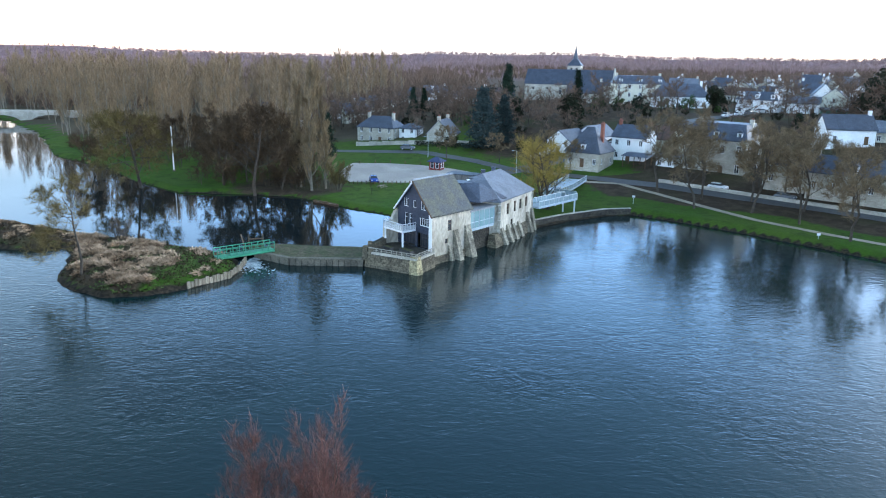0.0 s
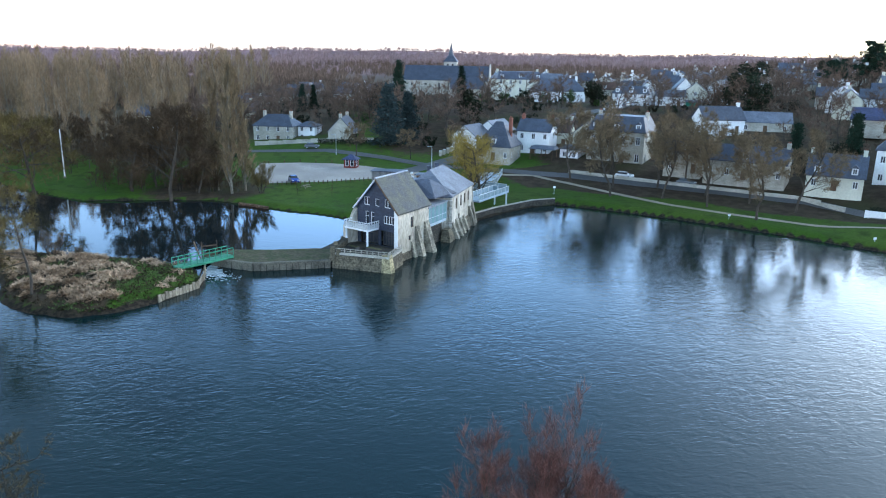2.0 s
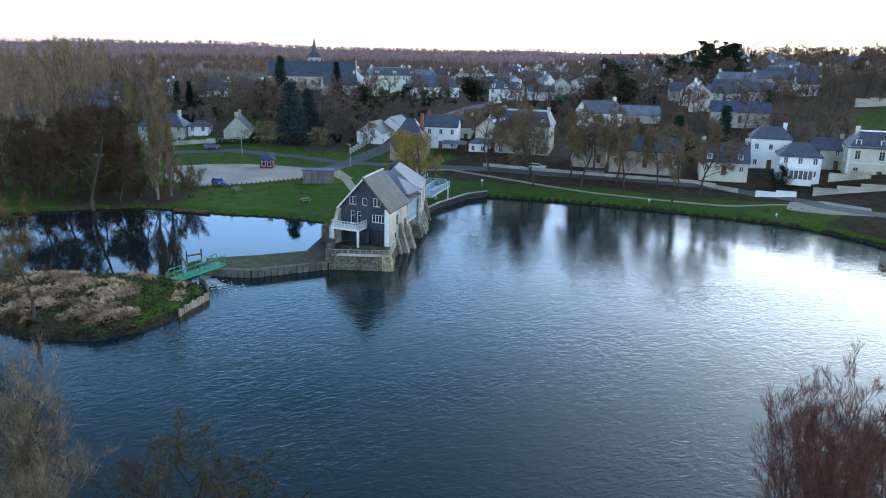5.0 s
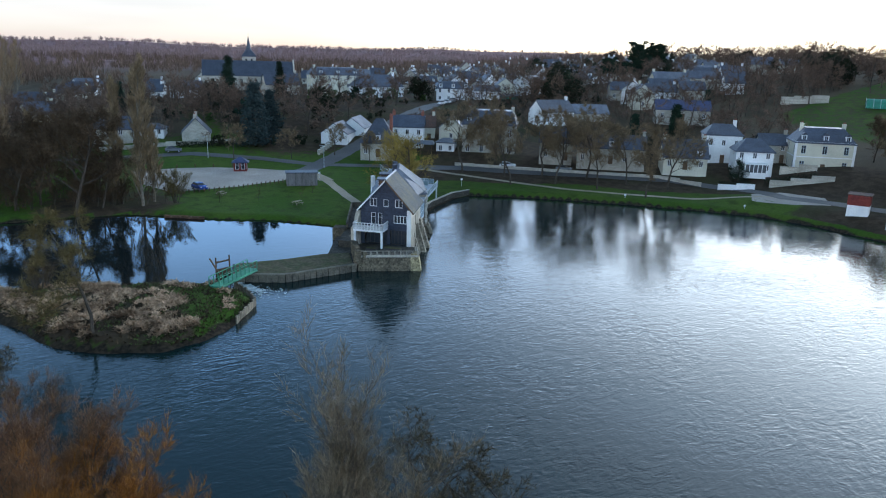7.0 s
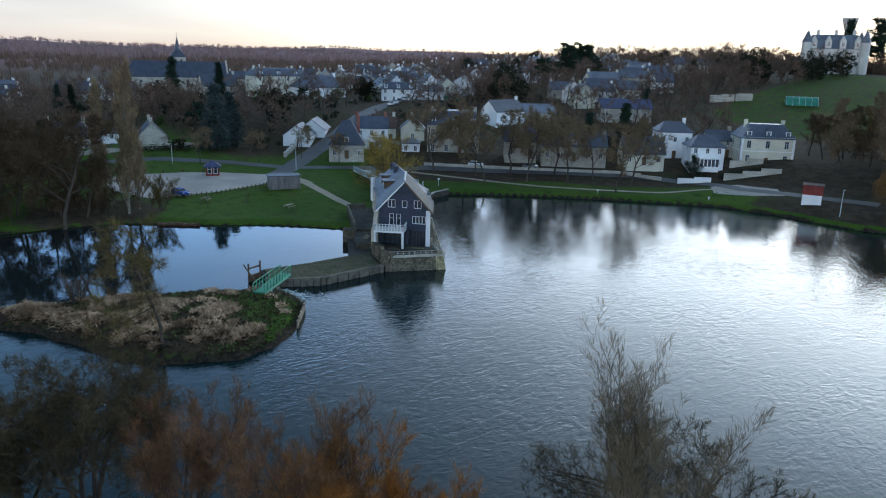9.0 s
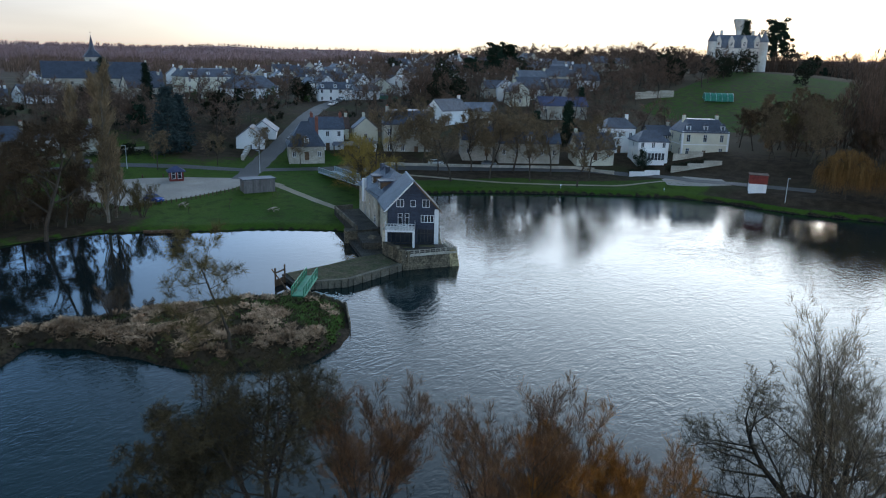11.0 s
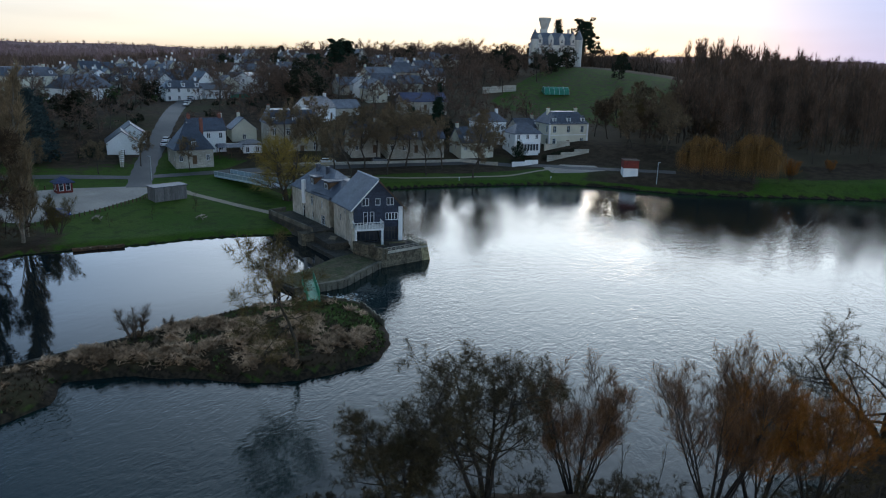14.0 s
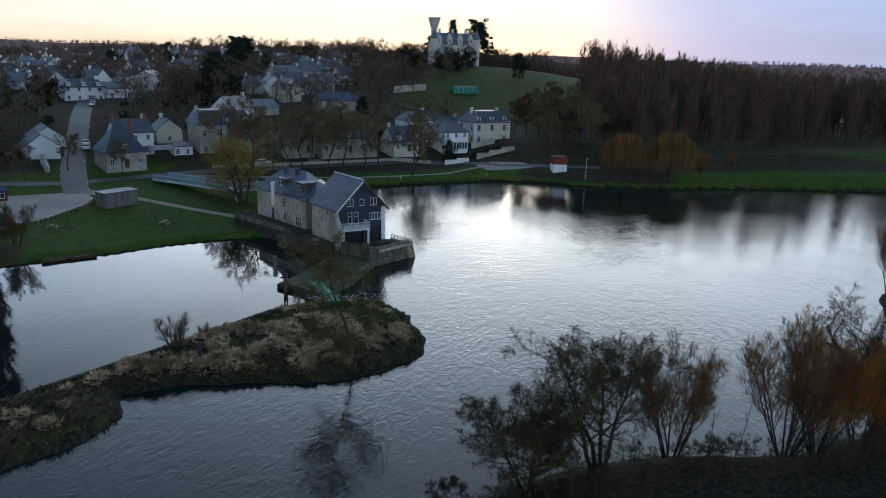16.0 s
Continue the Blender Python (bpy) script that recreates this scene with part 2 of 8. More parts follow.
M["slate_light"] = coursed(mat("weathered_slate", (0.16, 0.18, 0.22), (0.11, 0.125, 0.16), 0.4, 6, 0.5, 0.2, vary=0.12, spec=0.5), 0.5, 0.22)
M["slate_moss"] = coursed(mat("mossy_slate", (0.14, 0.135, 0.105), (0.10, 0.105, 0.11), 0.5, 5, 0.7, 0.3), 0.5, 0.22)
M["slate_wall"] = coursed(mat("slate_cladding", (0.045, 0.055, 0.085), (0.035, 0.045, 0.07), 0.8, 5, 0.5, 0.2), 0.4, 0.2, 0.5)
M["tile"] = coursed(mat("clay_tile_roof", (0.14, 0.075, 0.055), (0.09, 0.06, 0.05), 0.6, 6, 0.8, 0.3, vary=0.2), 0.3, 0.25)
M["blue_roof"] = coursed(mat("blue_slate_roof", (0.06, 0.075, 0.16), (0.05, 0.06, 0.12), 0.4, 5, 0.5, 0.2), 0.5, 0.22)
M["white"] = mat("white_render", (0.84, 0.84, 0.84), (0.76, 0.76, 0.76), 0.25, 3, 0.85, 0.1, fine_amount=0.08, vary=0.1)
M["cream"] = mat("cream_render", (0.66, 0.64, 0.53), (0.58, 0.56, 0.46), 0.25, 3, 0.85, 0.1, fine_amount=0.1, vary=0.08)
M["stone"] = coursed(mat("tuffeau_stone", (0.55, 0.51, 0.44), (0.42, 0.39, 0.33), 0.35, 4, 0.9, 0.3, fine_amount=0.2, vary=0.12), 0.6, 0.3, 0.3, 0.85)
M["mill_wall"] = mat("stained_limewash", (0.60, 0.545, 0.455), (0.38, 0.335, 0.265), 0.35, 2.5, 0.9, 0.4, fine_amount=0.28, stretch=(1, 1, 0.5))
M["rubble"] = coursed(mat("rubble_stone", (0.21, 0.175, 0.12), (0.10, 0.085, 0.062), 0.6, 3.5, 0.95, 0.9, fine_amount=0.5), 0.55, 0.3, 0.8, 0.5)
M["dark_stone"] = coursed(mat("wet_dark_stone", (0.085, 0.075, 0.058), (0.045, 0.041, 0.034), 0.5, 3.5, 0.8, 0.8, fine_amount=0.5), 0.6, 0.32, 0.8, 0.5)
M["buttress"] = coursed(mat("pale_weathered_masonry", (0.42, 0.37, 0.285), (0.20, 0.175, 0.135), 0.7, 3.0, 0.95, 0.8, fine_amount=0.4, stretch=(1, 1, 0.5)), 0.5, 0.28, 0.6, 0.6)
M["concrete"] = mat("aged_concrete", (0.19, 0.165, 0.125), (0.09, 0.08, 0.062), 0.5, 5, 0.9, 0.4)
M["paint"] = mat("white_joinery_paint", (0.78, 0.79, 0.8), (0.72, 0.73, 0.74), 1, 8, 0.5, 0.05, fine_amount=0.05)
M["grey_paint"] = mat("blue_grey_paint", (0.42, 0.50, 0.56), (0.36, 0.44, 0.5), 1, 8, 0.5, 0.05, fine_amount=0.08)
M["green_paint"] = mat("green_bridge_paint", (0.06, 0.30, 0.17), (0.045, 0.22, 0.13), 0.8, 6, 0.5, 0.1, fine_amount=0.15)
M["steel"] = mat("galvanised_steel", (0.55, 0.60, 0.62), (0.46, 0.52, 0.54), 1, 8, 0.4, 0.05, metal=0.4, fine_amount=0.08)
M["glass"] = mat("dark_window_glass", (0.03, 0.035, 0.045), (0.05, 0.055, 0.065), 0.5, 2, 0.08, 0, fine_amount=0.1, vary=0.4, spec=0.6)
M["wood_grey"] = mat("weathered_boards", (0.20, 0.19, 0.19), (0.14, 0.135, 0.135), 0.6, 6, 0.85, 0.4, stretch=(3, 3, 0.4), vary=0.15)
M["wood_brown"] = mat("brown_wood", (0.14, 0.085, 0.05), (0.09, 0.055, 0.035), 0.6, 6, 0.8, 0.3, stretch=(3, 3, 0.4))
M["red_paint"] = mat("red_boards", (0.22, 0.04, 0.03), (0.16, 0.03, 0.026), 0.6, 6, 0.7, 0.2)
M["blue_paint"] = mat("blue_body_paint", (0.03, 0.07, 0.30), (0.03, 0.06, 0.25), 0.6, 6, 0.25, 0.0, fine_amount=0.05, spec=0.5)
M["white_car"] = mat("white_car_paint", (0.68, 0.70, 0.72), (0.62, 0.64, 0.66), 0.6, 6, 0.25, 0.0, fine_amount=0.04, spec=0.5)
M["grey_car"] = mat("grey_car_paint", (0.16, 0.17, 0.19), (0.14, 0.15, 0.17), 0.6, 6, 0.25, 0.0, fine_amount=0.04, spec=0.5)
M["rubber"] = mat("tyre_rubber", (0.02, 0.02, 0.02), None, 2, 20, 0.9, 0.1)
M["asphalt"] = mat("asphalt", (0.085, 0.083, 0.085), (0.065, 0.065, 0.068), 0.15, 3, 0.62, 0.2, fine_amount=0.2)
M["gravel"] = mat("pale_gravel", (0.40, 0.36, 0.32), (0.31, 0.28, 0.25), 0.12, 4, 0.95, 0.3, fine_amount=0.2)
M["sand_path"] = mat("sandy_path", (0.36, 0.31, 0.24), (0.29, 0.25, 0.19), 0.2, 4, 0.95, 0.3, fine_amount=0.2)
M["green_sheet"] = mat("green_tarpaulin", (0.03, 0.22, 0.15), (0.025, 0.17, 0.12), 0.5, 3, 0.6, 0.2)
M["brick"] = mat("red_brick", (0.28, 0.10, 0.07), (0.20, 0.08, 0.06), 1, 6, 0.9, 0.3)
M["zinc"] = mat("zinc_flashing", (0.30, 0.33, 0.37), (0.25, 0.28, 0.32), 0.5, 4, 0.45, 0.1, metal=0.5)
for key, c, c2 in (("bark", (0.085, 0.065, 0.05), (0.055, 0.045, 0.036)), ("bark_dark", (0.05, 0.04, 0.033), (0.032, 0.027, 0.022)), ("bark_pale", (0.24, 0.21, 0.165), (0.17, 0.14, 0.11))):
    M[key] = mat(key, c, c2, 1.0, 6, 0.95, 0.6, stretch=(2, 2, 0.5))
for key, c, c2 in (("twig", (0.10, 0.066, 0.038), (0.068, 0.045, 0.027)), ("twig_poplar", (0.29, 0.21, 0.125), (0.21, 0.15, 0.09)),
                   ("twig_olive", (0.14, 0.105, 0.04), (0.10, 0.075, 0.03)), ("twig_orange", (0.33, 0.135, 0.03), (0.23, 0.095, 0.022)),
                   ("twig_red", (0.190, 0.088, 0.070), (0.137, 0.063, 0.050)), ("twig_willow", (0.330, 0.235, 0.060), (0.238, 0.169, 0.043)),
                   ("twig_pale", (0.22, 0.17, 0.11), (0.155, 0.12, 0.078)), ("twig_wood", (0.275, 0.19, 0.115), (0.195, 0.135, 0.082)),
                   # the lilac-pink twigs of the far ridge have haze put into their colour
                   ("twig_black", (0.045, 0.036, 0.03), (0.032, 0.026, 0.022)), ("twig_hazed", (0.28, 0.195, 0.19), (0.21, 0.145, 0.14)),
                   # includes a darker copy of the poplar wood's twigs, with backlit shade painted in
                   ("twig_weep", (0.25, 0.14, 0.052), (0.175, 0.1, 0.038)), ("twig_near", (0.085, 0.064, 0.032), (0.055, 0.042, 0.023)), ("twig_rust", (0.21, 0.11, 0.056), (0.15, 0.078, 0.04)), ("twig_town", (0.17, 0.115, 0.085), (0.12, 0.08, 0.06)), ("twig_backlit", (0.17, 0.112, 0.08), (0.115, 0.076, 0.055)), ("twig_park", (0.22, 0.16, 0.098), (0.155, 0.113, 0.07)), ("needle", (0.022, 0.042, 0.026), (0.015, 0.028, 0.018)), ("needle_blue", (0.045, 0.065, 0.065), (0.03, 0.045, 0.045)),
                   ("leaf", (0.05, 0.085, 0.025), (0.03, 0.05, 0.018)), ("leaf_dark", (0.022, 0.032, 0.018), (0.03, 0.028, 0.018)),
                   ("grass_brown", (0.075, 0.05, 0.028), (0.045, 0.032, 0.02)), ("grass_dry", (0.50, 0.34, 0.22), (0.20, 0.125, 0.075)), ("grass_green", (0.075, 0.13, 0.03), (0.10, 0.125, 0.045))):
    M[key] = mat(key, c, c2, 0.3, 2.0, 0.9, 0.0, fine_amount=0.25, island=0.35, spec=0.1)


def ground_material():
    """Grass, leaf litter, mud and bare woodland, hazed with distance, mixed by the sheet's cover attribute and broken
    up by noise.
    """
    m = bpy.data.materials.new("ground_cover")
    m.use_nodes = True
    nt = m.node_tree
    p = nt.nodes["Principled BSDF"]
    p.inputs["Roughness"].default_value, p.inputs["Specular IOR Level"].default_value = 0.95, 0.1
    co = nt.nodes.new("ShaderNodeTexCoord")

    def noise_node(scale, detail=4):
        n = nt.nodes.new("ShaderNodeTexNoise")
        n.inputs["Scale"].default_value, n.inputs["Detail"].default_value = scale, detail
        nt.links.new(co.outputs["Object"], n.inputs["Vector"])
        return n.outputs["Fac"]

    def blend(a, b, fac):
        x = nt.nodes.new("ShaderNodeMix")
        x.data_type = "RGBA"
        for key, v in (("A", a), ("B", b)):
            if isinstance(v, tuple):
                x.inputs[key].default_value = (*v, 1)
            else:
                nt.links.new(v, x.inputs[key])
        nt.links.new(fac, x.inputs["Factor"])
        return x.outputs["Result"]

    def band(fac, lo, hi):
        r = nt.nodes.new("ShaderNodeMapRange")
        r.inputs["From Min"].default_value, r.inputs["From Max"].default_value = lo, hi
        nt.links.new(fac, r.inputs["Value"])
        return r.outputs[0]

    att = nt.nodes.new("ShaderNodeAttribute")
    att.attribute_name = "cover"
    sep = nt.nodes.new("ShaderNodeSeparateColor")
    nt.links.new(att.outputs["Color"], sep.inputs[0])
    fine, mid, broad, far = noise_node(2.2), noise_node(0.45), noise_node(0.06), noise_node(0.008)
    grass = blend(blend((0.040, 0.088, 0.010), (0.058, 0.098, 0.015), band(broad, 0.4, 0.6)), (0.034, 0.058, 0.011), band(mid, 0.5, 0.7))
    soil = blend(blend((0.042, 0.03, 0.02), (0.066, 0.047, 0.03), band(mid, 0.4, 0.6)), (0.045, 0.045, 0.02), band(broad, 0.5, 0.68))
    near_wood = blend((0.066, 0.052, 0.034), (0.10, 0.078, 0.05), band(broad, 0.4, 0.6))
    # far woodland: distance haze painted in as a pink-purple tint
    hazed_wood = blend((0.20, 0.118, 0.118), (0.29, 0.165, 0.17), band(far, 0.35, 0.6))
    hazed_wood = blend(hazed_wood, (0.11, 0.066, 0.064), band(broad, 0.44, 0.6))
    wood = blend(near_wood, hazed_wood, att.outputs["Alpha"])
    mud = blend((0.02, 0.016, 0.012), (0.042, 0.032, 0.022), band(fine, 0.4, 0.6))

    def edge(socket):
        a = nt.nodes.new("ShaderNodeMath")
        a.operation = "MULTIPLY_ADD"
        a.inputs[1].default_value = 0.7
        nt.links.new(mid, a.inputs[0])
        nt.links.new(socket, a.inputs[2])
        return band(a.outputs[0], 0.72, 1.0)

    c = blend(grass, soil, edge(sep.outputs[0]))
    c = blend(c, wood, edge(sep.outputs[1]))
    c = blend(c, mud, edge(sep.outputs[2]))
    hsv = nt.nodes.new("ShaderNodeHueSaturation")
    r = nt.nodes.new("ShaderNodeMapRange")
    r.inputs["To Min"].default_value, r.inputs["To Max"].default_value = 0.65, 1.35
    nt.links.new(fine, r.inputs["Value"])
    nt.links.new(r.outputs[0], hsv.inputs["Value"])
    nt.links.new(c, hsv.inputs["Color"])
    nt.links.new(hsv.outputs[0], p.inputs["Base Color"])
    bp = nt.nodes.new("ShaderNodeBump")
    bp.inputs["Strength"].default_value, bp.inputs["Distance"].default_value = 0.6, 0.15
    nt.links.new(fine, bp.inputs["Height"])
    nt.links.new(bp.outputs[0], p.inputs["Normal"])
    return m


M["ground"] = ground_material()


# ---- mesh helpers ----
class Shape:
    """Gathers vertices and faces of one mesh."""

    def __init__(self):
        self.v, self.f = [], []

    def add(self, verts, faces):
        n = len(self.v)
        self.v += [tuple(p) for p in verts]
        self.f += [tuple(i + n for i in f) for f in faces]
        return self

    def box(self, x0, y0, z0, x1, y1, z1):
        v = [(x, y, z) for z in (z0, z1) for y in (y0, y1) for x in (x0, x1)]
        return self.add(v, [(0, 2, 3, 1), (4, 5, 7, 6), (0, 1, 5, 4), (2, 6, 7, 3), (0, 4, 6, 2), (1, 3, 7, 5)])

    def prism(self, poly, z0, z1, top=None):
        """A polygon (counter-clockwise) drawn up from z0 to z1; top: another polygon for the upper end."""
        n, top = len(poly), top or poly
        v = [(x, y, z0) for x, y in poly] + [(x, y, z1) for x, y in top]
        f = [tuple(range(n))[::-1], tuple(range(n, 2 * n))] + [(i, (i + 1) % n, n + (i + 1) % n, n + i) for i in range(n)]
        return self.add(v, f)

    def bar(self, a, b, r, sides=4, r2=None):
        a, b = Vector(a), Vector(b)
        d = (b - a)
        if d.length < 1e-6:
            return self
        d.normalize()
        x = d.orthogonal().normalized() if abs(d.z) < 0.99 else Vector((1, 0, 0))
        y = d.cross(x)
        r2 = r if r2 is None else r2
        ring = [(math.cos((i + 0.5) * 2 * math.pi / sides), math.sin((i + 0.5) * 2 * math.pi / sides)) for i in range(sides)]
        v = [a + (x * c + y * s) * r for c, s in ring] + [b + (x * c + y * s) * r2 for c, s in ring]
        f = [(i, (i + 1) % sides, sides + (i + 1) % sides, sides + i) for i in range(sides)]
        return self.add(v, f + [tuple(range(sides))[::-1], tuple(range(sides, 2 * sides))])

    def mesh(self, name, material, smooth=False, weld=False):
        me = bpy.data.meshes.new(name)
        me.from_pydata(self.v, [], self.f)
        if weld:
            bm = bmesh.new()
            bm.from_mesh(me)
            bmesh.ops.remove_doubles(bm, verts=bm.verts, dist=0.0005)
            bm.to_mesh(me)
            bm.free()
        me.materials.append(material)
        if smooth:
            me.polygons.foreach_set("use_smooth", [True] * len(me.polygons))
        me.update()
        return me


def part(name, shape, material, parent, label="", smooth=False):
    """Links a shape (or a ready mesh) as one mesh object under a thing or a part."""
    me = shape if isinstance(shape, bpy.types.Mesh) else shape.mesh(name, material, smooth)
    ob = new(name, me)
    ob.parent = parent
    if label:
        ob["label"] = label
    return ob


def thing(name, m, label, category, group="", kind=""):
    ob = new(name)
    ob.matrix_basis = m
    return tagged(ob, label, category, group, kind)


def single(name, shape, material, m, label, category, group="", kind="", smooth=False):
    me = shape if isinstance(shape, bpy.types.Mesh) else shape.mesh(name, material, smooth)
    ob = new(name, me)
    ob.matrix_basis = m
    return tagged(ob, label, category, group, kind)


def smoothstep(a):
    a = np.clip(a, 0, 1)
    return a * a * (3 - 2 * a)


# ---- lie of the land ----
NORTH_BANK = [(-900, 900), (-420, 520), (-210, 350), (-150, 275), (-113, 214), (-88, 192), (-72, 171), (-57, 157), (-44, 156), (-31, 154), (-25, 149),
              (-17, 142), (-9, 136.5), (-2, 128), (3, 120), (11, 117), (16, 125), (19.5, 130), (24, 134), (34, 140.5), (40, 141.5), (48, 135), (57, 126),
              (66, 115.5), (73, 106), (80, 95.5), (82, 84), (80.5, 69), (85, 52), (94.5, 26), (102, -2), (122, -60), (200, -220), (500, -700),
              (5000, -3000), (5000, 5000), (-5000, 5000), (-5000, 3000)]
ISLAND = [(-300, 235), (-150, 163), (-79, 126.5), (-64, 118.9), (-56, 115.4), (-47, 111.5), (-35.5, 107.0), (-30.5, 103.2), (-28.4, 98), (-28.8, 94.5), (-33, 89.5), (-38, 86),
          (-42, 85.3), (-47, 88), (-52, 93), (-54, 100), (-56, 106), (-60, 110.5), (-64, 107.5), (-69, 108.5), (-76, 112.5), (-90, 118), (-150, 140), (-300, 205)]
NEAR_BANK = [(-5000, 300), (-400, 215), (-200, 140), (-110, 98), (-85, 87), (-71, 77), (-65, 72), (-61, 67.5), (-57.6, 61), (-55.2, 52), (-53, 46.5), (-49, 42.5), (-42, 39.5), (-36, 37), (-18, 30), (-3, 26.5), (6, 21), (25, 14),
             (60, 0), (110, -45), (185, -220), (480, -720), (3000, -3000), (3000, -5000), (-5000, -5000)]


def inside_distance(poly, X, Y):
    """Signed distance to a polygon's edge, positive inside."""
    best, inside = np.full(X.shape, 1e9), np.zeros(X.shape, bool)
    for (ax, ay), (bx, by) in zip(poly, poly[1:] + poly[:1]):
        dx, dy = bx - ax, by - ay
        t = np.clip(((X - ax) * dx + (Y - ay) * dy) / (dx * dx + dy * dy), 0, 1)
        best = np.minimum(best, np.hypot(X - ax - t * dx, Y - ay - t * dy))
        if ay != by:
            inside ^= ((ay > Y) != (by > Y)) & (X < dx * (Y - ay) / dy + ax)
    return np.where(inside, best, -best)


def wobble(X, Y, size, seed=0.0):
    return (np.sin(X / size * 1.3 + seed + np.sin(Y / size * 0.9 + seed)) + np.sin(Y / size * 1.1 + 2 * seed + np.sin(X / size * 0.7))) * 0.5


def land(X, Y):
    """Height of the ground, and the shares of litter, woodland and mud on it."""
    X, Y = np.asarray(X, float), np.asarray(Y, float)
    dn, di, dc = inside_distance(NORTH_BANK, X, Y), inside_distance(ISLAND, X, Y), inside_distance(NEAR_BANK, X, Y)
    dn2 = dn + 0.16 * wobble(X, Y, 2.1)
    di2 = di + 0.35 * wobble(X, Y, 1.3, 1.0)
    far = np.hypot(X, Y)
    ramp = 9 * smoothstep((0.35 * X + 0.94 * Y - 166) / 90) * smoothstep((X + 60) / 70)
    ramp = ramp + 2.0 * smoothstep((X - 30) / 40) * smoothstep((dn - 18) / 20) + 0.8 * smoothstep((X - 95) / 20)
    ramp = ramp + 1.3 * smoothstep((112 - Y) / 14) * smoothstep((X - 74) / 10) * smoothstep((dn - 1) / 6)
    sx, sy = 300.0, np.clip(Y, 150, 420)
    hill = smoothstep(1 - np.hypot(X - sx - 0.25 * (sy - 150), Y - sy) / 200)
    hill = np.where(X > sx, np.maximum(hill, smoothstep(1 - np.abs(Y - 230) / 260) * smoothstep(1.6 - X / 1200)), hill)
    rise = ramp + hill * (26 - ramp)
    ridge = 40 * smoothstep((far - 1500) / 2200) * (0.9 + 0.35 * wobble(X, Y, 420) + 0.2 * wobble(X, Y, 150, 2.0))
    ridge += 3 * smoothstep((far - 2000) / 1800) * smoothstep((-X - 0.2 * Y) / 1600)
    north = np.where(dn2 > 0, 0.55 + 0.55 * smoothstep(dn2 / 1.2) + 1.7 * smoothstep((dn2 - 1) / 34) + rise + ridge, np.maximum(0.55 + dn2 * 0.9, -2))
    isle = np.where(di2 > 0, 0.3 + 0.75 * smoothstep(di2 / 1.6) + 0.5 * smoothstep(di2 / 7) + 0.15 * wobble(X, Y, 1.7), np.maximum(0.3 + di2, -2))
    near = np.where(dc > 0, 0.2 + 2.0 * smoothstep(dc / 4) + ridge, np.maximum(0.2 + dc * 0.7, -2))
    z = np.maximum(np.maximum(north, isle), near)
    litter = smoothstep((X + 0.2 * Y - 62) / 12) * smoothstep((dn - 8.5 + 1.5 * wobble(X, Y, 5)) / 6) * smoothstep((150 - X) / 30) * (Y < 172)
    litter = np.maximum(litter, 0.8 * smoothstep((-30 - X + 3 * wobble(X, Y, 6)) / 18) * smoothstep((dn - 12) / 25) * (dn > 0))
    litter = np.maximum(litter, (0.95 + 0.15 * wobble(X, Y, 3.0)) * (di > 0.3) * smoothstep((-35 - X) / 6))
    litter = np.maximum(litter, 0.8 * smoothstep((dn - 14) / 8) * smoothstep((X - 40) / 15) * (Y > 120))
    litter = np.maximum(litter, smoothstep((dn - 0.3) / 1.5) * smoothstep((X - 76) / 6) * smoothstep((94 - Y) / 8) * smoothstep((Y - 44) / 8))
    litter = np.maximum(litter, 0.95 * smoothstep(1.25 - np.hypot(X + 33, (Y - 161) * 1.1) / 17) * (dn > 0))
    town = smoothstep((X + 10) / 40) * smoothstep((Y - 178) / 25) * smoothstep((420 - Y) / 80)
    litter = np.maximum(litter, 0.9 * town)
    wood = smoothstep((Y - 200 + 0.3 * X) / 40) * (1 - town) * (dn > 6)
    meadow = smoothstep((X - 146 - 0.3 * (Y - 85)) / 12) * smoothstep((292 - X) / 24) * smoothstep((Y - 76 - 3 * wobble(X, Y, 9)) / 10) * smoothstep((152 - Y) / 8)
    woody_hill = smoothstep((X - 120) / 30) * smoothstep((Y - 165) / 20)
    wood = np.maximum(wood, 0.8 * woody_hill)
    wood = np.maximum(wood, smoothstep((X - 107 - 0.58 * np.maximum(45 - Y, 0)) / 6) * smoothstep((74 - Y) / 8))
    wood = np.maximum(wood, smoothstep((X - 118) / 14) * smoothstep((dn - 20) / 14) * smoothstep((Y - 50) / 10))
    wood = np.maximum(wood * (1 - meadow), smoothstep((far - 420) / 80))
    litter = np.maximum(litter * (1 - meadow), 0.46 * meadow)
    mud = np.maximum(1 - smoothstep((np.abs(dn + 0.5)) / 1.0), 1 - smoothstep(np.abs(di - 0.1) / 1.1))
    mud = np.maximum(mud, (dc > -3) * 0.85)
    mud = np.maximum(mud, (z < 0.2) * 1.0)
    return z, litter, wood, mud


class Survey:
    """The land sampled once on a metre grid, for quick look-ups."""
    x0, y0, nx, ny = -340, -330, 780, 900
    gx, gy = np.meshgrid(np.arange(nx) + x0, np.arange(ny) + y0)
    z = land(gx.ravel(), gy.ravel())[0].reshape(ny, nx)
    north = inside_distance(NORTH_BANK, gx.ravel().astype(float), gy.ravel().astype(float)).reshape(ny, nx)
    isle = inside_distance(ISLAND, gx.ravel().astype(float), gy.ravel().astype(float)).reshape(ny, nx)


def sampled(grid, x, y):
    i, j = int(math.floor(x - Survey.x0)), int(math.floor(y - Survey.y0))
    if not (0 <= i < Survey.nx - 1 and 0 <= j < Survey.ny - 1):
        return None
    a, b = x - Survey.x0 - i, y - Survey.y0 - j
    g = grid[j:j + 2, i:i + 2]
    return float((g[0, 0] * (1 - a) + g[0, 1] * a) * (1 - b) + (g[1, 0] * (1 - a) + g[1, 1] * a) * b)


